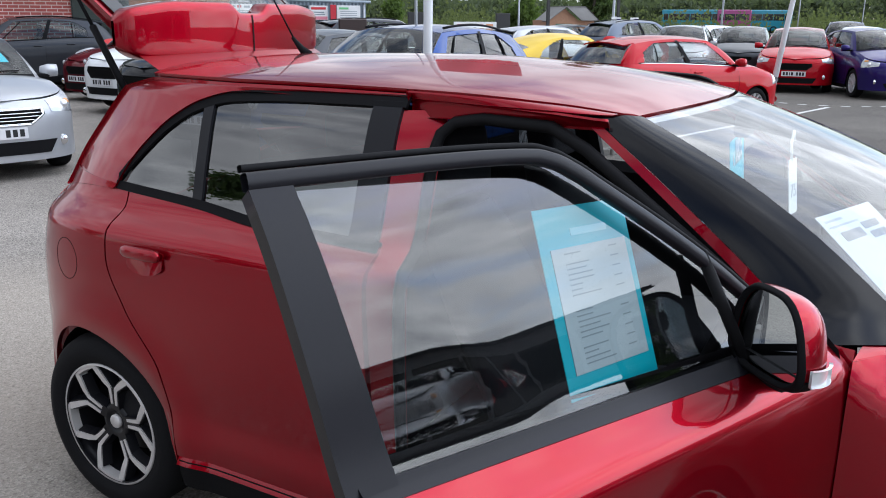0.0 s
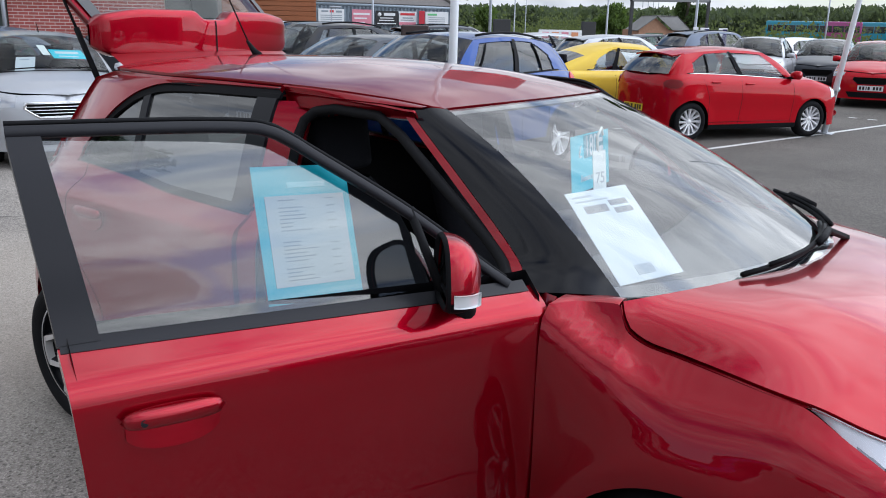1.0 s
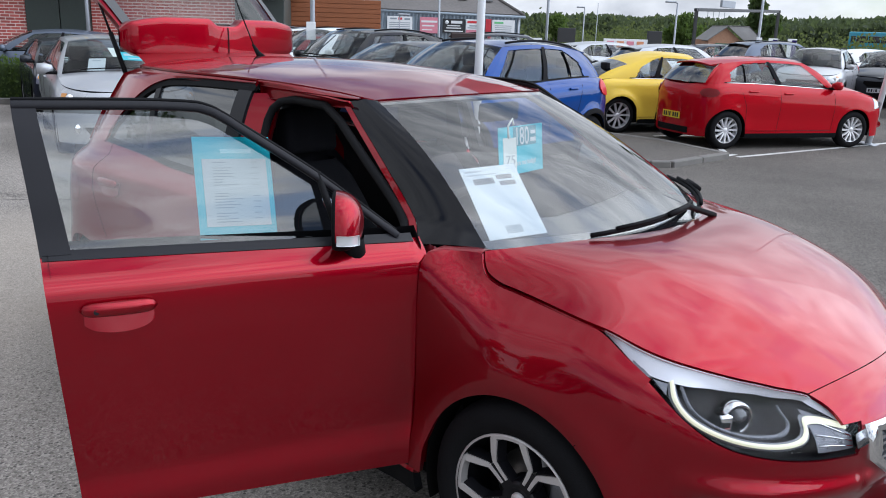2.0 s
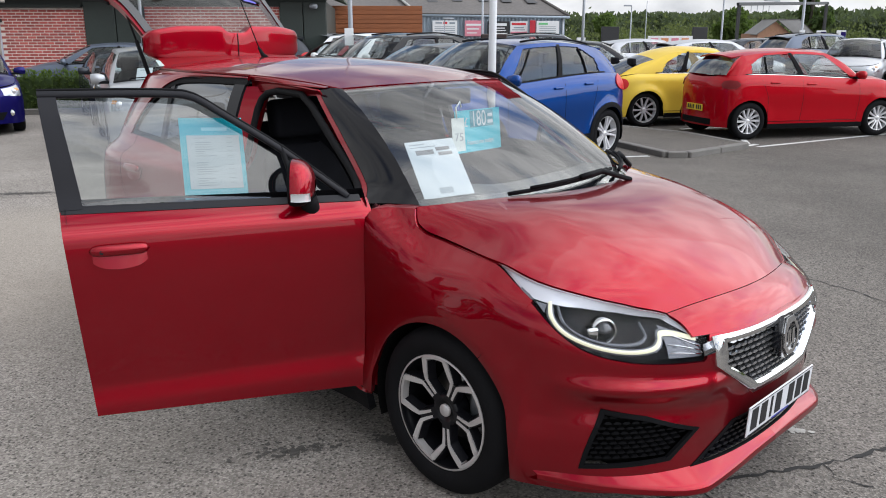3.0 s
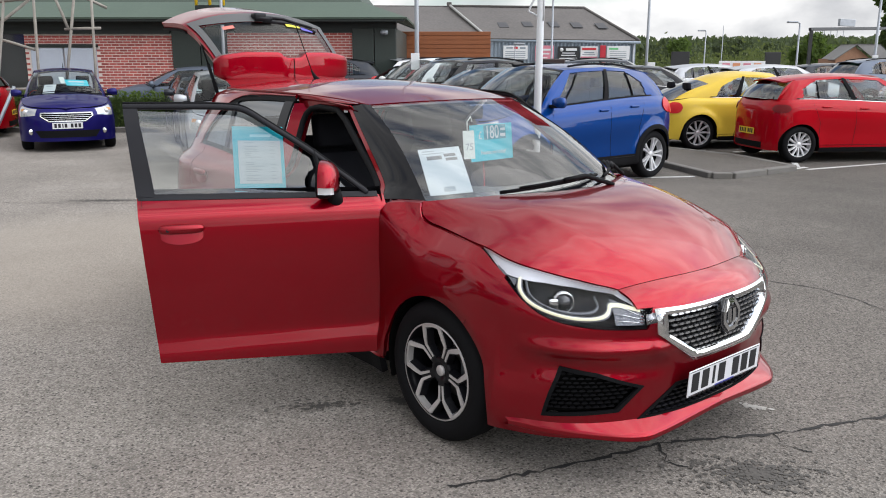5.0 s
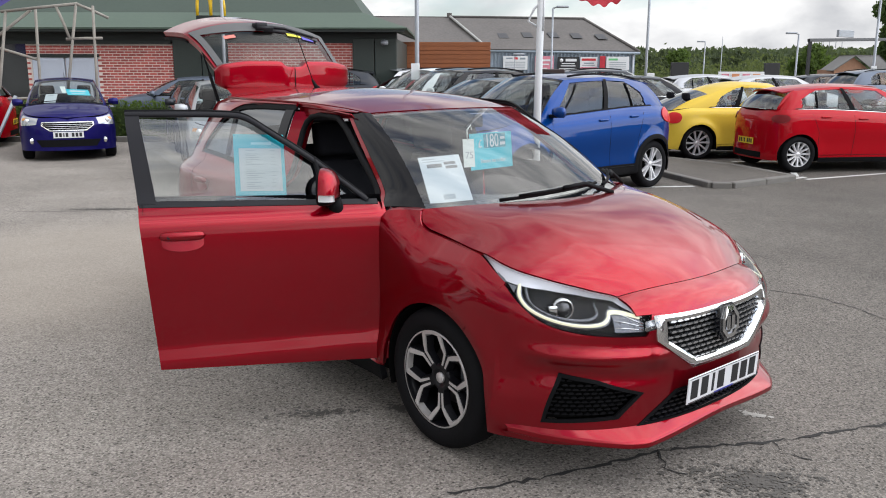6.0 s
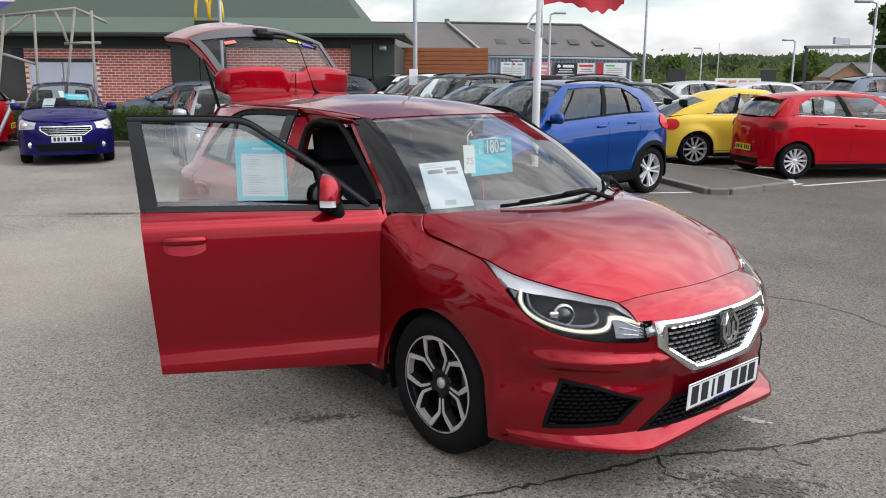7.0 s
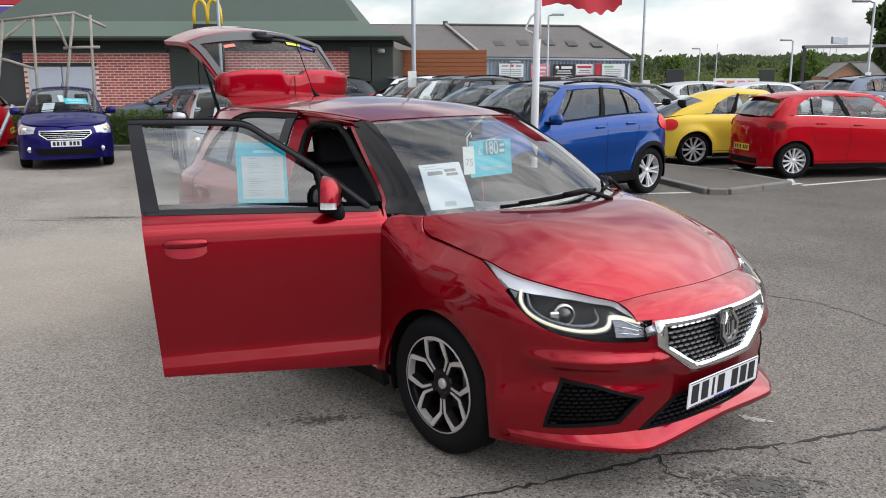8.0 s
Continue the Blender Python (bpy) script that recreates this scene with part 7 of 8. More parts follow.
# ---- timber frame beside the small cars
trellis = yard_thing("timber_frame", "weathered timber frame of rough poles", "frame")
def pole_part(a, b, r=0.031):
    part("timber", tube([a, tuple(lerp(p, q, 0.5) + 0.006 for p, q in zip(a, b)), b], r, 6), WOOD, trellis)
D0, D1 = 17.5, 18.6
for a, b in (((-9.65, D0, 0), (-9.1, D0, 2.78)), ((-8.75, D0 + 0.3, 0), (-8.63, D0 + 0.3, 2.83)), ((-8.2, D0, 0), (-7.63, D0, 2.92)), ((-7.40, D0, 0), (-7.29, D0, 2.88)),
             ((-9.2, D0, 2.76), (-7.60, D0, 2.92)), ((-7.63, D0, 2.92), (-7.15, D0 + 0.4, 2.66)), ((-8.05, D0, 2.86), (-7.82, D0, 2.2)), ((-7.9, D0, 2.21), (-7.15, D0, 2.23)),
             ((-9.7, D0, 2.0), (-8.63, D0 + 0.1, 2.8)), ((-9.6, D0, 2.1), (-8.7, D0 + 0.3, 1.8)), ((-9.75, D0, 0.95), (-8.65, D0 + 0.3, 1.0))):
    pole_part(a, b)
prop = yard_thing("metal_stake", "leaning pale metal stake", "stake")
part("stake", tube([(-8.55, 15.3, 0.0), (-8.2, 15.8, 1.1)], 0.035, 6), STEEL_GREY, prop)
ad = yard_thing("roadside_sign", "purple sign board with white numerals", "sign")
part("panel", box(-16.2, -14.6, 29.0, 29.1, 2.9, 4.0, 0.03, 1), PURPLE, ad, smooth=False)
part("top_panel", box(-16.2, -14.1, 29.0, 29.1, 4.03, 4.4, 0.03, 1), FLAG_RED, ad, smooth=False)
part("post", tube([(-15.6, 29.2, 0), (-15.6, 29.2, 4.3)], 0.08, 8), STEEL_GREY, ad)
w = writing("24", 0.62, frame_of((-15.05, 28.98, 3.3), (1, 0, 0), (0, 0, 1)), BOARD_WHITE, ad, "lettering")

# ---- steel portal, hut, boards
portal = yard_thing("steel_portal", "black steel portal frame with a board on its beam", "portal")
for a, b in (((13.7, 31.8, 0), (13.7, 31.8, 2.72)), ((20.0, 36.9, 0), (20.0, 36.9, 2.95)), ((13.6, 31.7, 2.70), (20.1, 37.0, 2.93))):
    part("beam", tube([a, b], 0.075, 4), SIGN_BLACK, portal, smooth=False)
part("top_board", shaped(box(-0.62, 0.62, -0.05, 0.05, 0, 0.27, 0.01, 1), pose(15.75, 33.4, 2.87, 0, 0, 39)), STEEL_GREY, portal, smooth=False)
for k in range(4):
    part("chain", tube([(14.5 + k * 0.4, 32.5 + k * 0.33, 2.70), (14.5 + k * 0.4, 32.5 + k * 0.33, 2.45)], 0.012, 4), STEEL_GREY, portal)
for s, d in ((19.4, 36.0), (20.2, 35.8)):
    bn = yard_thing("upright_banner", "white and navy upright banner", "banner", group="upright banners")
    part("panel", box(s - 0.22, s + 0.22, d, d + 0.03, 0.1, 1.75, 0.01, 1), BOARD_WHITE, bn, smooth=False)
    part("stripe", box(s - 0.02, s + 0.2, d - 0.012, d, 0.15, 1.7), INDIGO, bn, smooth=False)
hut = yard_thing("brick_hut", "small brick hut with a slate roof and green door", "hut")
part("wall", box(22.3, 25.4, 48.2, 50.4, 0, 1.62), mat("buff_brick", (0.34, 0.19, 0.12), 0.9, vary=0.2, scale=8, bump=0.2, bump_scale=20), hut, smooth=False)
gab = bmesh.new()
gv = [gab.verts.new(p) for p in ((22.3, 48.2, 1.62), (24.3, 48.2, 1.62), (23.3, 48.2, 2.34))]
gab.faces.new(gv)
part("gable", gab, bpy.data.materials["buff_brick"], hut, smooth=False)
part("roof", joined([quad((22.1, 48.0, 1.58), (23.3, 48.0, 2.40), (23.6, 50.6, 2.40), (22.5, 50.6, 1.58)), quad((23.3, 48.0, 2.40), (24.9, 48.4, 2.40), (25.7, 48.1, 1.60), (24.4, 48.0, 1.60)), quad((23.3, 48.0, 2.40), (23.6, 50.6, 2.40), (25.2, 50.6, 2.40), (24.9, 48.4, 2.40))]), mat("hut_slate", (0.17, 0.165, 0.16), 0.8, vary=0.2, scale=2), hut, "grey slate roof", False)
part("door", box(22.75, 23.85, 48.1, 48.25, 0, 1.42), mat("green_door", (0.02, 0.10, 0.06), 0.5, vary=0.1), hut, "green door", False)
for s, z0, z1, w_, m_ in ((11.15, 1.28, 1.95, 0.42, SIGN_BLACK), (15.55, 1.15, 1.93, 0.36, SIGN_BLACK), (9.75, 1.1, 1.45, 0.2, BOARD_WHITE)):
    bb = yard_thing("notice_board", "notice board on posts beyond the cars", "sign", group="notice boards")
    part("board", box(s - w_, s + w_, 40, 40.15, z0, z1, 0.01, 1), m_, bb, smooth=False)
    part("post", joined([tube([(s + q * w_ * 0.8, 40.1, 0), (s + q * w_ * 0.8, 40.1, z1)], 0.04, 6) for q in (-1, 1)]), STEEL_GREY, bb)
bb = yard_thing("advert_banner", "long printed banner in white and orange", "banner")
part("board", box(13.0, 15.2, 40.0, 40.08, 1.05, 1.52, 0.01, 1), BOARD_WHITE, bb, smooth=False)
for k in range(4):
    part("print_bar", box(13.15 + k * 0.5, 13.5 + k * 0.5, 39.98, 40.0, 1.12, 1.42), mat("orange_print", (0.6, 0.25, 0.12), 0.5) if k % 2 else PINK, bb, smooth=False)
bb = yard_thing("pavement_sign", "dark folding sign behind the blue car", "sign")
part("board", box(1.86, 2.36, 16.6, 16.66, 0.9, 1.62, 0.02, 1), mat("dark_brown_board", (0.03, 0.016, 0.014), 0.5), bb, smooth=False)
part("post", tube([(2.1, 16.7, 0), (2.1, 16.7, 1.6)], 0.04, 6), STEEL_GREY, bb)

# ---- kerbed island and painted lines
ISL = [(-6.1, 8.35), (-3.72, 7.22), (-3.52, 7.4), (-3.38, 8.85), (-4.75, 9.5), (-6.3, 9.6)]
def slab(outline, z0, z1):
    bm = bmesh.new()
    t = [bm.verts.new((x, y, z1)) for x, y in outline]
    l_ = [bm.verts.new((x, y, z0)) for x, y in outline]
    bm.faces.new(t)
    for i in range(len(outline)):
        j = (i + 1) % len(outline)
        bm.faces.new((t[i], l_[i], l_[j], t[j]))
    bmesh.ops.recalc_face_normals(bm, faces=bm.faces)
    return bm
isl = part("traffic_island", slab(scaled(ISL, 0.97, 0.95), -0.02, 0.07), ASPHALT, None, smooth=False)
tagged(isl, "low asphalt island edged with concrete kerbs", "pavement", kind="structure")
for (a, b), (c_, d_) in zip(ISL, ISL[1:] + ISL[:1]):
    L = math.hypot(c_ - a, d_ - b)
    n = max(1, round(L / 0.62))
    for k in range(n):
        kb = box(0.004, L / n - 0.004, -0.06, 0.065, -0.05, 0.082, 0.012, 1)
        part("kerb", shaped(kb, Matrix.Translation((lerp(a, c_, k / n), lerp(b, d_, k / n), 0)) @ Matrix.Rotation(math.atan2(d_ - b, c_ - a), 4, "Z")), CONCRETE, isl, smooth=False)


def line_strip(name, a, b, w):
    L = math.hypot(b[0] - a[0], b[1] - a[1])
    bm = shaped(surf(max(2, int(L / 0.2)), 1, lambda u, v: Vector((u * L, (v - 0.5) * w + 0.006 * noise.noise(Vector((u * L * 5, v * 9, a[0]))), 0.004))), Matrix.Translation((a[0], a[1], 0)) @ Matrix.Rotation(math.atan2(b[1] - a[1], b[0] - a[0]), 4, "Z"))
    tagged(part(name, bm, PAINT_LINE, None), "worn white bay line on the asphalt", "road marking", kind="structure")


for a, b in (((-4.55, 6.2), (-3.95, 7.15)), ((-3.3, 9.1), (-2.45, 12.3)), ((-2.45, 12.3), (-1.7, 15.3)), ((-5.3, 10.4), (-4.6, 11.6)), ((-6.3, 7.9), (-7.6, 5.6)), ((-3.55, 9.3), (-6.0, 13.2)), ((-3.47, 9.0), (-3.44, 9.35))):
    line_strip("bay_line", a, b, 0.09)
for k in range(9):
    an = lerp(-0.5, 1.5, k / 8)
    line_strip("bay_line", (-1.9 + 1.6 * math.sin(an), 17.2 - 1.6 * math.cos(an)), (-1.9 + 1.6 * math.sin(an + 0.11), 17.2 - 1.6 * math.cos(an + 0.11)), 0.09)


# ---- cracks and stains of the asphalt
def crack(pts, w, seed):
    rnd = random.Random(seed)
    line = []
    for (a, b), (c_, d_) in zip(pts, pts[1:]):
        n = max(2, int(math.hypot(c_ - a, d_ - b) / 0.035))
        for k in range(n):
            line.append((lerp(a, c_, k / n) + rnd.uniform(-0.012, 0.012), lerp(b, d_, k / n) + rnd.uniform(-0.012, 0.012)))
    bm = bmesh.new()
    prev = None
    for i, (x, y) in enumerate(line):
        q = line[min(i + 1, len(line) - 1)]
        p = line[max(i - 1, 0)]
        dx, dy = q[0] - p[0], q[1] - p[1]
        L = math.hypot(dx, dy) or 1
        h = w * rnd.uniform(0.15, 1.0) / 2
        cur = [bm.verts.new((x - dy / L * h, y + dx / L * h, 0.003)), bm.verts.new((x + dy / L * h, y - dx / L * h, 0.003))]
        if prev:
            bm.faces.new((prev[1], cur[1], cur[0], prev[0]))
        prev = cur
    tagged(part("asphalt_crack", bm, TAR, None), "dark irregular crack in the asphalt", "crack", kind="structure")


crack([(0.35, -1.05), (0.52, -0.62), (0.66, -0.1), (0.92, 0.35), (1.2, 1.0), (1.35, 2.2)], 0.026, 1)
crack([(-0.45, 2.72), (-0.09, 2.83), (0.2, 2.76), (0.51, 2.61), (0.9, 2.5)], 0.014, 2)
crack([(0.66, -0.1), (0.76, -0.22), (0.9, -0.2)], 0.012, 4)
crack([(0.92, 0.35), (1.0, 0.28), (1.16, 0.34)], 0.010, 5)
crack([(-9.5, -2.4), (-7.6, -0.6), (-6.2, 1.0)], 0.016, 3)
def stain(x, y, rx, ry, turn_, count, seed, material, label):
    """A worn patch: many small flat flecks, thinner towards its edge."""
    rnd = random.Random(seed)
    bm = bmesh.new()
    for _ in range(count):
        r, a = abs(rnd.gauss(0, 0.5)), rnd.uniform(0, 6.28)
        px, py = r * math.cos(a) * rx, r * math.sin(a) * ry
        cx, cy = x + px * math.cos(turn_) - py * math.sin(turn_), y + px * math.sin(turn_) + py * math.cos(turn_)
        q, a0 = rnd.uniform(0.004, 0.016), rnd.uniform(0, 6.28)
        z = 0.002 + 0.003 * rnd.random()
        bm.faces.new([bm.verts.new((cx + q * rnd.uniform(0.5, 1.0) * math.cos(a0 + k * 1.257), cy + q * rnd.uniform(0.5, 1.0) * math.sin(a0 + k * 1.257), z)) for k in range(5)])
    tagged(part("asphalt_stain", bm, material, None, smooth=False), label, "stain", kind="structure")


OIL = mat("oil_stain", (0.085, 0.078, 0.070), 0.75, vary=0.3, scale=20)
CHALK = mat("pale_scuff", (0.42, 0.40, 0.37), 0.9, vary=0.3, scale=20)
stain(1.07, -0.04, 0.30, 0.16, 0.9, 700, 21, OIL, "dark oily patch in the asphalt")
stain(0.72, 0.56, 0.06, 0.03, 0.5, 160, 22, CHALK, "small pale scuff on the asphalt")
stain(-7.2, 0.15, 0.75, 0.16, 0.9, 900, 23, OIL, "dark oily streak in the asphalt")
stain(-0.62, -1.02, 0.28, 0.10, 1.1, 120, 24, OIL, "dark drips on the asphalt beneath the door")
stain(-0.42, -0.70, 0.10, 0.05, 0.3, 140, 25, OIL, "small dark drips beside the front wheel")

# ---------------------------------------------------------------- trees, hedge and far woods
def leaves(rnd, count, place, size, bm=None):
    """Many small bent leaf clumps; place(rnd) gives a point."""
    bm = bm or bmesh.new()
    for _ in range(count):
        c = Vector(place(rnd))
        q = Euler((rnd.uniform(0, 6.3), rnd.uniform(0, 6.3), rnd.uniform(0, 6.3))).to_matrix()
        s = size * rnd.uniform(0.5, 1.3)
        vs = [bm.verts.new(c + q @ Vector(p) * s) for p in ((-0.5, 0, 0), (0, -0.32, 0.12), (0.55, 0, 0), (0, 0.34, 0.10))]
        bm.faces.new((vs[0], vs[1], vs[2]))
        bm.faces.new((vs[0], vs[2], vs[3]))
    return bm


def tree(s, d, h, spread, leaf, seed, label, low=0.25, count=2600, size=0.28):
    rnd = random.Random(seed)
    t = yard_thing("tree", label, "tree")
    limbs = [tube([(s, d, 0), (s + 0.05, d, h * 0.4), (s, d + 0.1, h * 0.85)], 0.16, 8, taper=0.04)]
    tips = []
    for k in range(14):
        z = lerp(h * low, h * 0.9, rnd.random())
        a = rnd.uniform(0, 6.28)
        r = spread * rnd.uniform(0.5, 0.95) * (1 - 0.75 * max(0, (z / h - low) / (1 - low)) ** 1.5)
        e = (s + math.cos(a) * r, d + math.sin(a) * r, z + r * 0.5)
        limbs.append(tube([(s, d, z), tuple(lerp(p, q, 0.5) for p, q in zip((s, d, z), e)), e], 0.05, 5, taper=0.015))
        tips.append((e, 0.42 * spread * rnd.uniform(0.6, 1.2)))
        tips.append(((lerp(s, e[0], 0.5), lerp(d, e[1], 0.5), lerp(z, e[2], 0.5)), 0.4 * spread))
    part("trunk", joined(limbs), BARK, t)

    def place(r_):
        c, q = r_.choice(tips)
        v = Vector((r_.gauss(0, 1), r_.gauss(0, 1), r_.gauss(0, 1.1))).normalized() * q * r_.random() ** 0.5
        return (c[0] + v.x, c[1] + v.y, max(h * low * 0.6, c[2] + v.z))
    part("crown", leaves(rnd, count, place, size), leaf, t, smooth=False)


tree(26.4, 50, 9.5, 1.5, LEAF_DARK, 11, "tall narrow dark green tree beside the hut", 0.12, 4200, 0.34)
tree(24.3, 56, 3.0, 1.5, LEAF, 12, "bushy green tree behind the hut", 0.2, 2600, 0.3)
tree(20.5, 75, 3.0, 1.4, LEAF, 15, "green tree beyond the notice boards", 0.2, 2400, 0.36)
tree(-15.0, 36, 6.0, 2.2, LEAF, 13, "green tree beyond the restaurant roof", 0.3, 2600, 0.3)

# clipped hedge beside the small cars
rnd = random.Random(5)
hedge = yard_thing("hedge", "clipped green hedge behind a low kerb", "hedge")
part("hedge_core", box(-13.0, -4.0, 18.95, 19.5, 0.0, 0.74, 0.1, 2), LEAF_DARK, hedge)
part("hedge_leaf", leaves(rnd, 9000, lambda r: (r.uniform(-13.0, -4.0), 18.9 + abs(r.gauss(0, 0.09)) if r.random() < 0.7 else r.uniform(18.9, 19.5), min(0.86, r.uniform(0.03, 0.9)) + r.gauss(0, 0.03)), 0.085), LEAF, hedge, smooth=False)
for k in range(15):
    kb = part("kerb", shaped(box(-13.0 + k * 0.62, -12.39 + k * 0.62, 18.45, 18.58, -0.05, 0.12, 0.012, 1), YARD), CONCRETE, None, smooth=False)
    tagged(kb, "concrete kerb stone in front of the hedge", "kerb", kind="structure")

# far woods: ridge of mixed trees round the horizon
rnd = random.Random(9)
woods = bmesh.new()
for k in range(520):
    an = radians(lerp(-40, 62, (k + rnd.random()) / 520))
    dist = rnd.uniform(190, 300)
    x, y = 2.5 - math.sin(an) * dist, -3 + math.cos(an) * dist
    rise = 2.0 + 3.0 * max(0.0, (22 - math.degrees(an)) / 40)
    h = rnd.uniform(3.2, 5.6) * dist / 250 + rise * dist / 250
    w = rnd.uniform(2.5, 4.5)
    leaves(rnd, 110, lambda r: (x + r.gauss(0, w * 0.55), y + r.gauss(0, w * 0.5), (lambda q: h * q ** 0.75 if r.random() < 0.85 else h * (0.9 + 0.14 * r.random()))(r.random())), 1.6, woods)
tagged(part("far_woods", woods, LEAF_FAR, None, smooth=False), "dark green wooded ridge along the horizon", "woods", kind="stuff")
bushes = bmesh.new()
rnd = random.Random(17)
for k in range(120):
    an = radians(lerp(-30, 40, rnd.random()))
    dist = rnd.uniform(100, 135)
    x, y = 2.5 - math.sin(an) * dist, -3 + math.cos(an) * dist
    leaves(rnd, 220, lambda r: (x + r.gauss(0, 1.6), y + r.gauss(0, 1.6), abs(r.gauss(0, 1.0)) * 1.2), 0.42, bushes)
tagged(part("bushes", bushes, LEAF_BUSH, None, smooth=False), "pale green scrub beyond the car park", "bushes", kind="stuff")

# coaches parked far off
def coach(x, y, turn_, L, col, label):
    c = tagged(base("coach", pose(x, y, 0, 0, 0, turn_)), label, "bus", group="parked coaches")
    part("body", box(-L / 2, L / 2, -1.25, 1.25, 0.35, 3.2, 0.22, 3), col, c)
    part("window_band", box(-L / 2 + 0.3, L / 2 - 0.3, -1.27, 1.27, 1.75, 2.65, 0.02, 1), WINDOW_DARK, c, "dark side windows", False)
    for k in range(int(L / 1.5)):
        part("window_post", box(-L / 2 + 0.9 + k * 1.5, -L / 2 + 0.98 + k * 1.5, -1.28, 1.28, 1.75, 2.65), col, c, smooth=False)
    for hx in (-L / 2 + 2.2, L / 2 - 2.4):
        for s in (-1, 1):
            part("wheel", shaped(tyre_bm(0.5, 0.3, 0.28), pose(hx, s * 1.12, 0.5)), TYRE, c)


COACH_TEAL = mat("teal_coach_paint", (0.01, 0.22, 0.32), 0.35, coat=0.6, vary=0.05, scale=0.5)
COACH_PINK = mat("magenta_coach_paint", (0.30, 0.03, 0.17), 0.35, coat=0.6, vary=0.05, scale=0.5)
coach(-29.4, 122.9, 14, 8.5, COACH_TEAL, "teal coach with dark windows")
coach(-23.8, 124.1, 14, 4.6, COACH_PINK, "magenta coach end beside the teal one")
coach(-19.6, 126.5, 14, 6.5, COACH_TEAL, "teal coach with dark windows")
# ---------------------------------------------------------------- papers and price cards
def sheet(name, label, w, h, m, material, bars, category="paper", depth=0.0015):
    ob = part(name, shaped(box(-w / 2, w / 2, -h / 2, h / 2, 0, depth, 0.0, 1), m), material, None, smooth=False)
    tagged(ob, label, category)
    for x0, x1, y0, y1, mm in bars:
        part("print_bar", shaped(box(x0 * w, x1 * w, y0 * h, y1 * h, depth, depth + 0.0006), m), mm, ob, smooth=False)
    return ob


rnd = random.Random(3)
# price sheet behind the driver door's glass
DM = frame_of(Vector((-0.752, -1.213, 1.186)), (0.070, 0.200, -0.009), (-0.100, 0.042, 0.28)) @ pose(0, 0, 0.0)
card = sheet("price_sheet", "teal card with a white price list behind the door glass", 0.222, 0.295, DM, TEAL, [], "card")
part("paper", shaped(box(-0.089, 0.096, -0.112, 0.083, 0.0015, 0.0028), DM), PAPER, card, "white printed list", False)
part("title_bar", shaped(box(-0.035, 0.055, 0.100, 0.112, 0.0015, 0.0022), DM), mat("pale_teal_print", (0.25, 0.6, 0.68), 0.5), card, smooth=False)
part("punch_hole", shaped(lathe([(0.0001, -0.0024), (0.003, -0.0024), (0.003, 0)], 10), DM @ pose(0.012, 0.135, 0, 90, 0, 0)), INK, card)
for k in range(22):
    y = 0.072 - k * 0.0082
    if k in (1, 9, 10, 17):
        continue
    part("print_bar", shaped(box(-0.06, rnd.uniform(-0.035, 0.02), y, y + 0.0022, 0.0028, 0.0034), DM), PRINT, card, smooth=False)
    if k % 2 == 0:
        part("print_bar", shaped(box(0.05, 0.07, y, y + 0.0022, 0.0028, 0.0034), DM), PRINT, card, smooth=False)

# white data sheet on the dashboard behind the windscreen
WM = frame_of(Vector((-0.346, -0.478, 1.112)), (0.46, 0.88, 0.07), (-0.80, 0.22, 0.60))
ds = sheet("data_sheet", "white printed data sheet leaning behind the windscreen", 0.20, 0.305, WM, PAPER, [(-0.42, -0.12, 0.43, 0.45, PRINT), (-0.42, 0.1, 0.38, 0.395, PRINT), (-0.15, 0.12, -0.44, -0.34, PRINT)])
for a, b, c_, d_ in ((-0.34, 0.02, 0.25, 0.33), (0.08, 0.36, 0.30, 0.36), (0.10, 0.38, 0.21, 0.27)):
    part("picture", shaped(box(a * 0.20, b * 0.20, c_ * 0.305, d_ * 0.305, 0.0015, 0.0022), WM), mat("photo_print", (0.13, 0.135, 0.14), 0.5, vary=0.6, scale=60), ds, smooth=False)

# teal finance card and its tag hanging behind the windscreen
CM = frame_of(Vector((-0.80, 0.245, 1.165)), (-0.06, 0.99, 0.0), (-0.10, 0, 1))
fc = sheet("finance_card", "teal finance card hanging behind the windscreen", 0.34, 0.20, CM, TEAL, [], "card")
part("figure_panel", shaped(box(-0.06, 0.118, 0.015, 0.095, 0.0015, 0.0022), CM), mat("dark_teal_panel", (0.0, 0.18, 0.24), 0.5), fc, smooth=False)
writing("£", 0.06, CM @ pose(-0.092, 0.04, 0.0025), PAPER, fc, "pound_sign", 0.0006)
writing("180", 0.105, CM @ pose(0.005, 0.052, 0.0028), PAPER, fc, "figures", 0.0006, 0.72)
part("print_bar", shaped(box(0.075, 0.112, 0.06, 0.075, 0.0022, 0.0028), CM), PAPER, fc, smooth=False)
part("print_bar", shaped(box(0.072, 0.114, 0.028, 0.045, 0.0022, 0.0028), CM), PAPER, fc, smooth=False)
writing("Finance me today!", 0.034, CM @ pose(0.01, -0.055, 0.0022), PAPER, fc, "wording", 0.0006, 0.82)
tag_m = frame_of(Vector((-0.60, -0.105, 1.205)), (0.16, 0.98, 0.0), (-0.12, 0, 1))
tg = part("key_tag", shaped(box(-0.034, 0.034, -0.09, 0.055, 0, 0.002, 0.0, 1), tag_m), mat("pale_card", (0.55, 0.60, 0.58), 0.6), None, smooth=False)
tagged(tg, "pale handwritten tag on a hook beside the card", "tag")
part("hook", shaped(tube([(-0.004, 0.05, 0), (-0.004, 0.10, 0), (0.02, 0.125, 0), (0.024, 0.10, 0)], 0.004, 6), tag_m), bpy.data.materials["pale_card"], tg)
writing("75", 0.05, tag_m @ pose(0.002, -0.03, 0.0025), PRINT, tg, "figures", 0.0004)

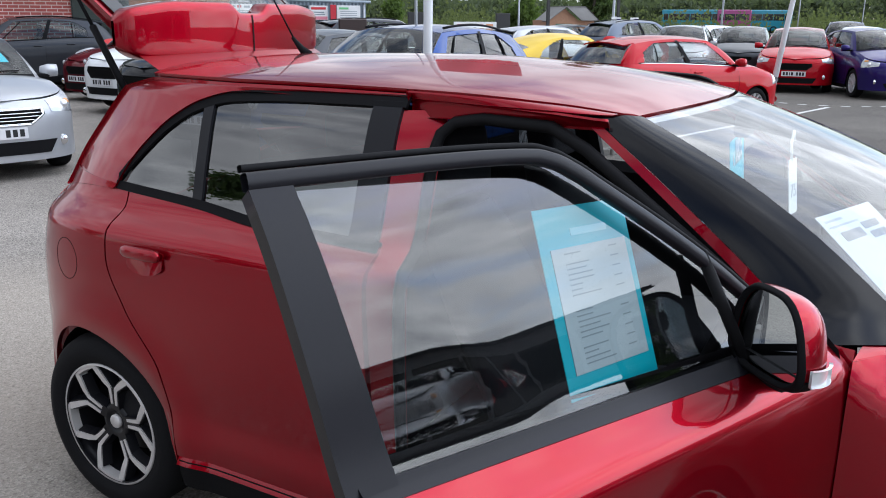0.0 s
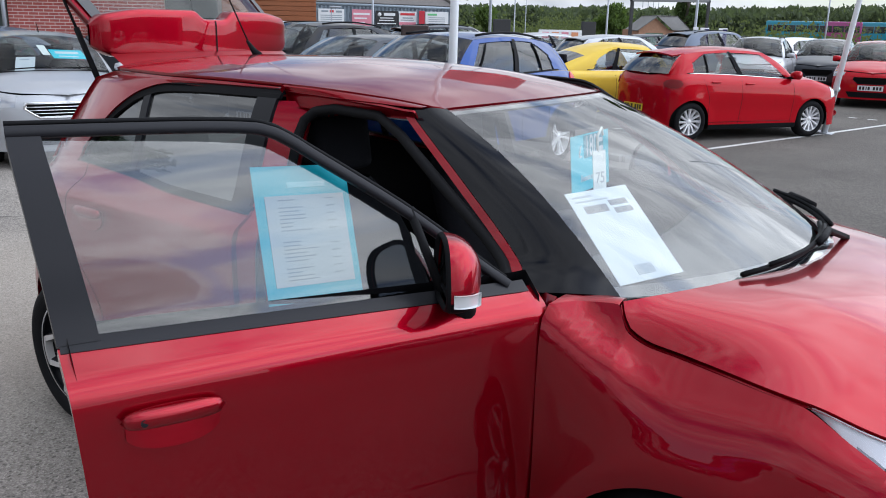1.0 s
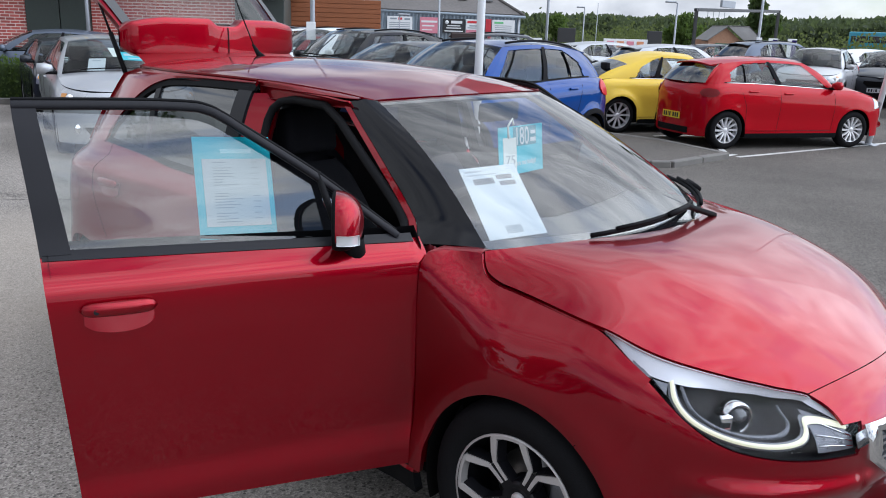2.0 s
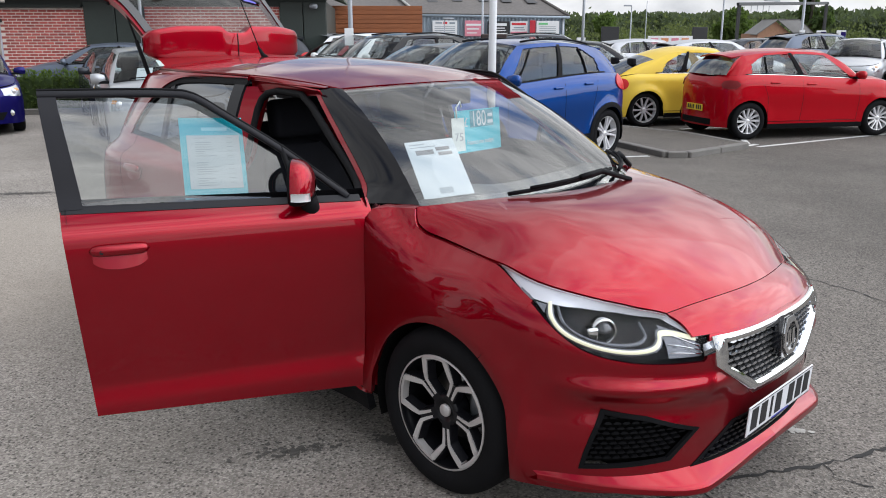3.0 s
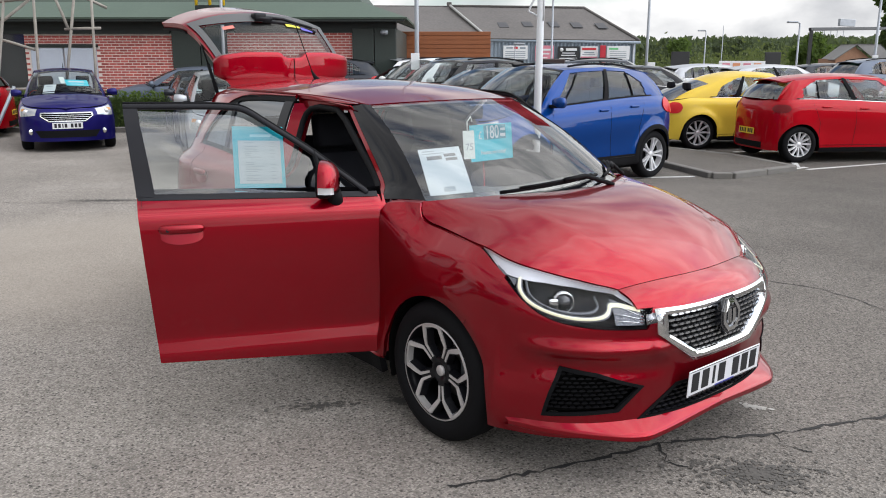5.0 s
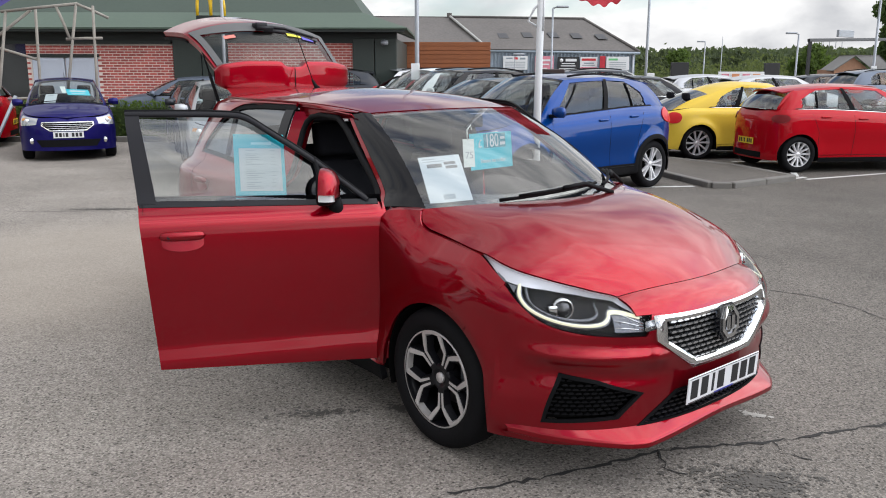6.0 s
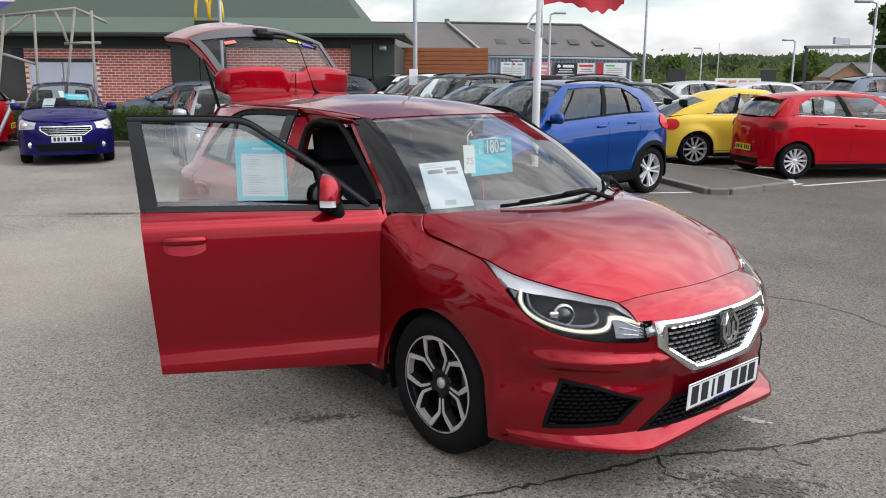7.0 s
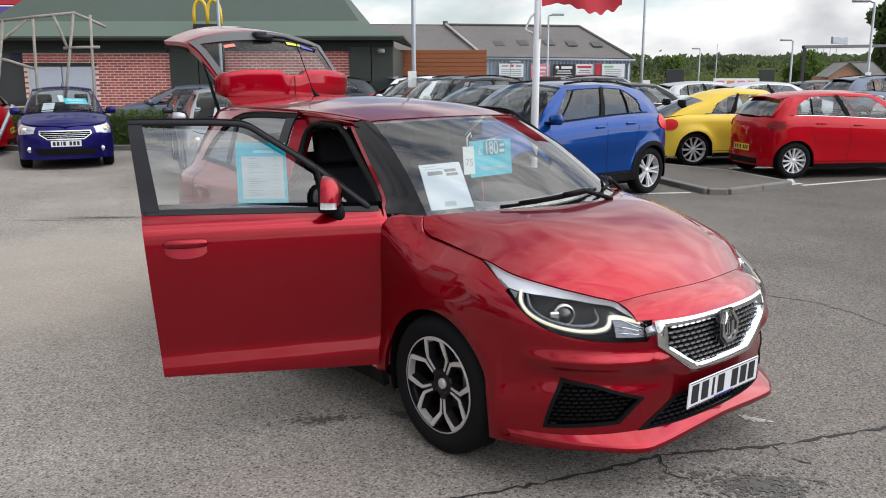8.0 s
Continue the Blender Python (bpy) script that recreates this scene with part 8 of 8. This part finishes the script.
# cards and papers in the other cars
def car_papers(key, with_card=True):
    car, scr, m = cars[key]
    p, q, up_ = m @ scr(-0.55, 0.18), m @ scr(-0.28, 0.18), m @ scr(-0.5, 0.42)
    back = m.to_3x3() @ Vector((-0.05, 0, -0.02))
    sheet("data_sheet", "white printed sheet behind the windscreen", 0.21, 0.27, frame_of((p + q) / 2 + back + Vector((0, 0, 0.02)), q - p, up_ - p), PAPER, [(-0.3, 0.2, 0.3, 0.36, PRINT)])
    if with_card:
        p, q, up_ = m @ scr(0.15, 0.45), m @ scr(0.6, 0.45), m @ scr(0.15, 0.75)
        fm = frame_of((p + q) / 2 + back, q - p, up_ - p)
        fc_ = sheet("finance_card", "teal finance card behind the windscreen", 0.40, 0.20, fm, TEAL, [(-0.35, 0.35, 0.05, 0.30, PAPER), (-0.3, 0.3, -0.3, -0.2, PAPER)], "card")
        p = m @ scr(-0.05, 0.55)
        sheet("key_tag", "pale tag hanging behind the windscreen", 0.09, 0.22, frame_of(p + back, q - (m @ scr(0.15, 0.45)), up_ - (m @ scr(0.15, 0.45))), bpy.data.materials["pale_card"], [], "tag")


for key in ("blue_small", "silver_small"):
    car_papers(key)
car_papers("dark_small", False)
# ---------------------------------------------------------------- what stands behind the walk, seen in the glass and paint
shop = tagged(base("showroom_building"), "long pale showroom building with dark signs", "building")
part("wall", box(-26, 30, -33.0, -32.6, 0, 3.6), mat("pale_render", (0.48, 0.47, 0.45), 0.8, vary=0.12, scale=0.6), shop, smooth=False)
part("roof_edge", box(-26.3, 30.3, -33.0, -32.3, 3.6, 4.0), FASCIA, shop, smooth=False)
for k in range(7):
    part("window", box(-22 + k * 7, -17.5 + k * 7, -32.6, -32.55, 0.3, 2.5), WINDOW_DARK, shop, smooth=False)
part("sign_panel", box(-9, -4, -32.58, -32.45, 2.6, 3.5), PURPLE, shop, smooth=False)
part("sign_panel", box(2, 8, -32.58, -32.45, 2.6, 3.5), FLAG_RED, shop, smooth=False)
for x, spec, col, text in ((-9.2, HATCH, WHITE_SILVER, "pale silver hatchback across the lane"), (-6.3, HATCH, RED_FLAT, "red hatchback across the lane"), (-3.4, SUV, GREY_DARK, "dark grey off-roader across the lane"), (8.0, HATCH, WHITE_SILVER, "pale silver hatchback across the lane"), (11.0, HATCH, WHITE, "white hatchback across the lane")):
    parked_car("hatchback_car" if spec is HATCH else "compact_suv", text, parked(88, x, -11.5, (0.84, 0)), spec, col, False)

for k, (x, y, h) in enumerate(((-22.0, -22.0, 9.0), (-28.0, -16.0, 9.0), (-16.0, -28.0, 10.0))):
    q = YARD.inverted() @ Vector((x, y, 0))
    tree(q.x, q.y, h, 3.4, LEAF_DARK, 40 + k, "broad green tree across the lane", 0.12, 5200, 0.36)

# bricks of the restaurant wall, each a piece of its own near the timber frame
brick_bm = box(0, 0.211, 0, 0.05, 0, 0.058, 0.005, 1)
brick_me = bpy.data.meshes.new("brick")
brick_bm.to_mesh(brick_me)
brick_bm.free()
brick_me.materials.append(BRICK)
spots, rest_spots = [], []
for w0, w1, top_ in ((-12.05, -7.82, 2.33), (-6.25, -2.68, 2.46)):
    row_, z = 0, 0.6
    while z < top_ - 0.06:
        s = w0 - (0.11 if row_ % 2 else 0.0)
        while s < w1 - 0.02:
            a, b = max(s, w0 + 0.002), min(s + 0.215, w1 - 0.002)
            if b - a > 0.02 and not (-11.95 < (a + b) / 2 < -9.98 and z < 1.95):
                (spots if (len(spots) < 295 and a > -10.2) else rest_spots).append((a, b - a, z))
            s += 0.226
        z += 0.076
        row_ += 1
for a, w_, z in spots:
    bo = new("brick", brick_me)
    bo.parent = rest
    bo.location, bo.scale = (a, 24.011, z), (w_ / 0.215, 1, 1)
rb = bmesh.new()
for a, w_, z in rest_spots:
    vs = [rb.verts.new((a + dx * (w_ - 0.004), 24.011 + dy * 0.04, z + dz * 0.058)) for dx, dy, dz in ((0, 0, 0), (1, 0, 0), (1, 0, 1), (0, 0, 1), (0, 1, 0), (1, 1, 0), (1, 1, 1), (0, 1, 1))]
    for idx in ((0, 1, 2, 3), (0, 4, 5, 1), (1, 5, 6, 2), (2, 6, 7, 3), (3, 7, 4, 0)):
        rb.faces.new([vs[i] for i in idx])
rest_bricks = part("brick_field", rb, mat("brick_field", (0.42, 0.10, 0.085), 0.85, vary=0.3, scale=4, bump=0.3, bump_scale=80), rest, smooth=False)
tagged(rest_bricks, kind="stuff")

# showroom and two cars across from the car's nose, mirrored in the door glass
parked_car("compact_suv", "silver off-roader facing the red hatchback", parked(205, 9.2, -0.6, (0, 0)), SUV, WHITE_SILVER, False)
parked_car("hatchback_car", "red hatchback beside the silver off-roader", parked(205, 10.4, 2.6, (0, 0)), HATCH, RED_FLAT, False)
showroom = tagged(base("showroom", pose(24, 4, 0, 0, 0, 12)), "low flat-roofed grey car showroom with dark glazing", "building", kind="structure")
CLADDING = mat("grey_cladding", (0.30, 0.31, 0.33), 0.6, vary=0.15, scale=2)
part("wall", box(0, 8, -9, 9, 0, 4.2), CLADDING, showroom, smooth=False)
part("roof", box(-0.4, 8.4, -9.4, 9.4, 4.2, 4.65, 0.04, 2), mat("roof_edge_grey", (0.10, 0.105, 0.115), 0.5, vary=0.1, scale=3), showroom, "dark grey roof edge", False)
for k in range(8):
    part("window", box(-0.05, 0.06, -8.4 + 2.1 * k, -6.5 + 2.1 * k, 0.3, 2.9, 0.02, 1), WINDOW_DARK, showroom, "dark showroom window", False)
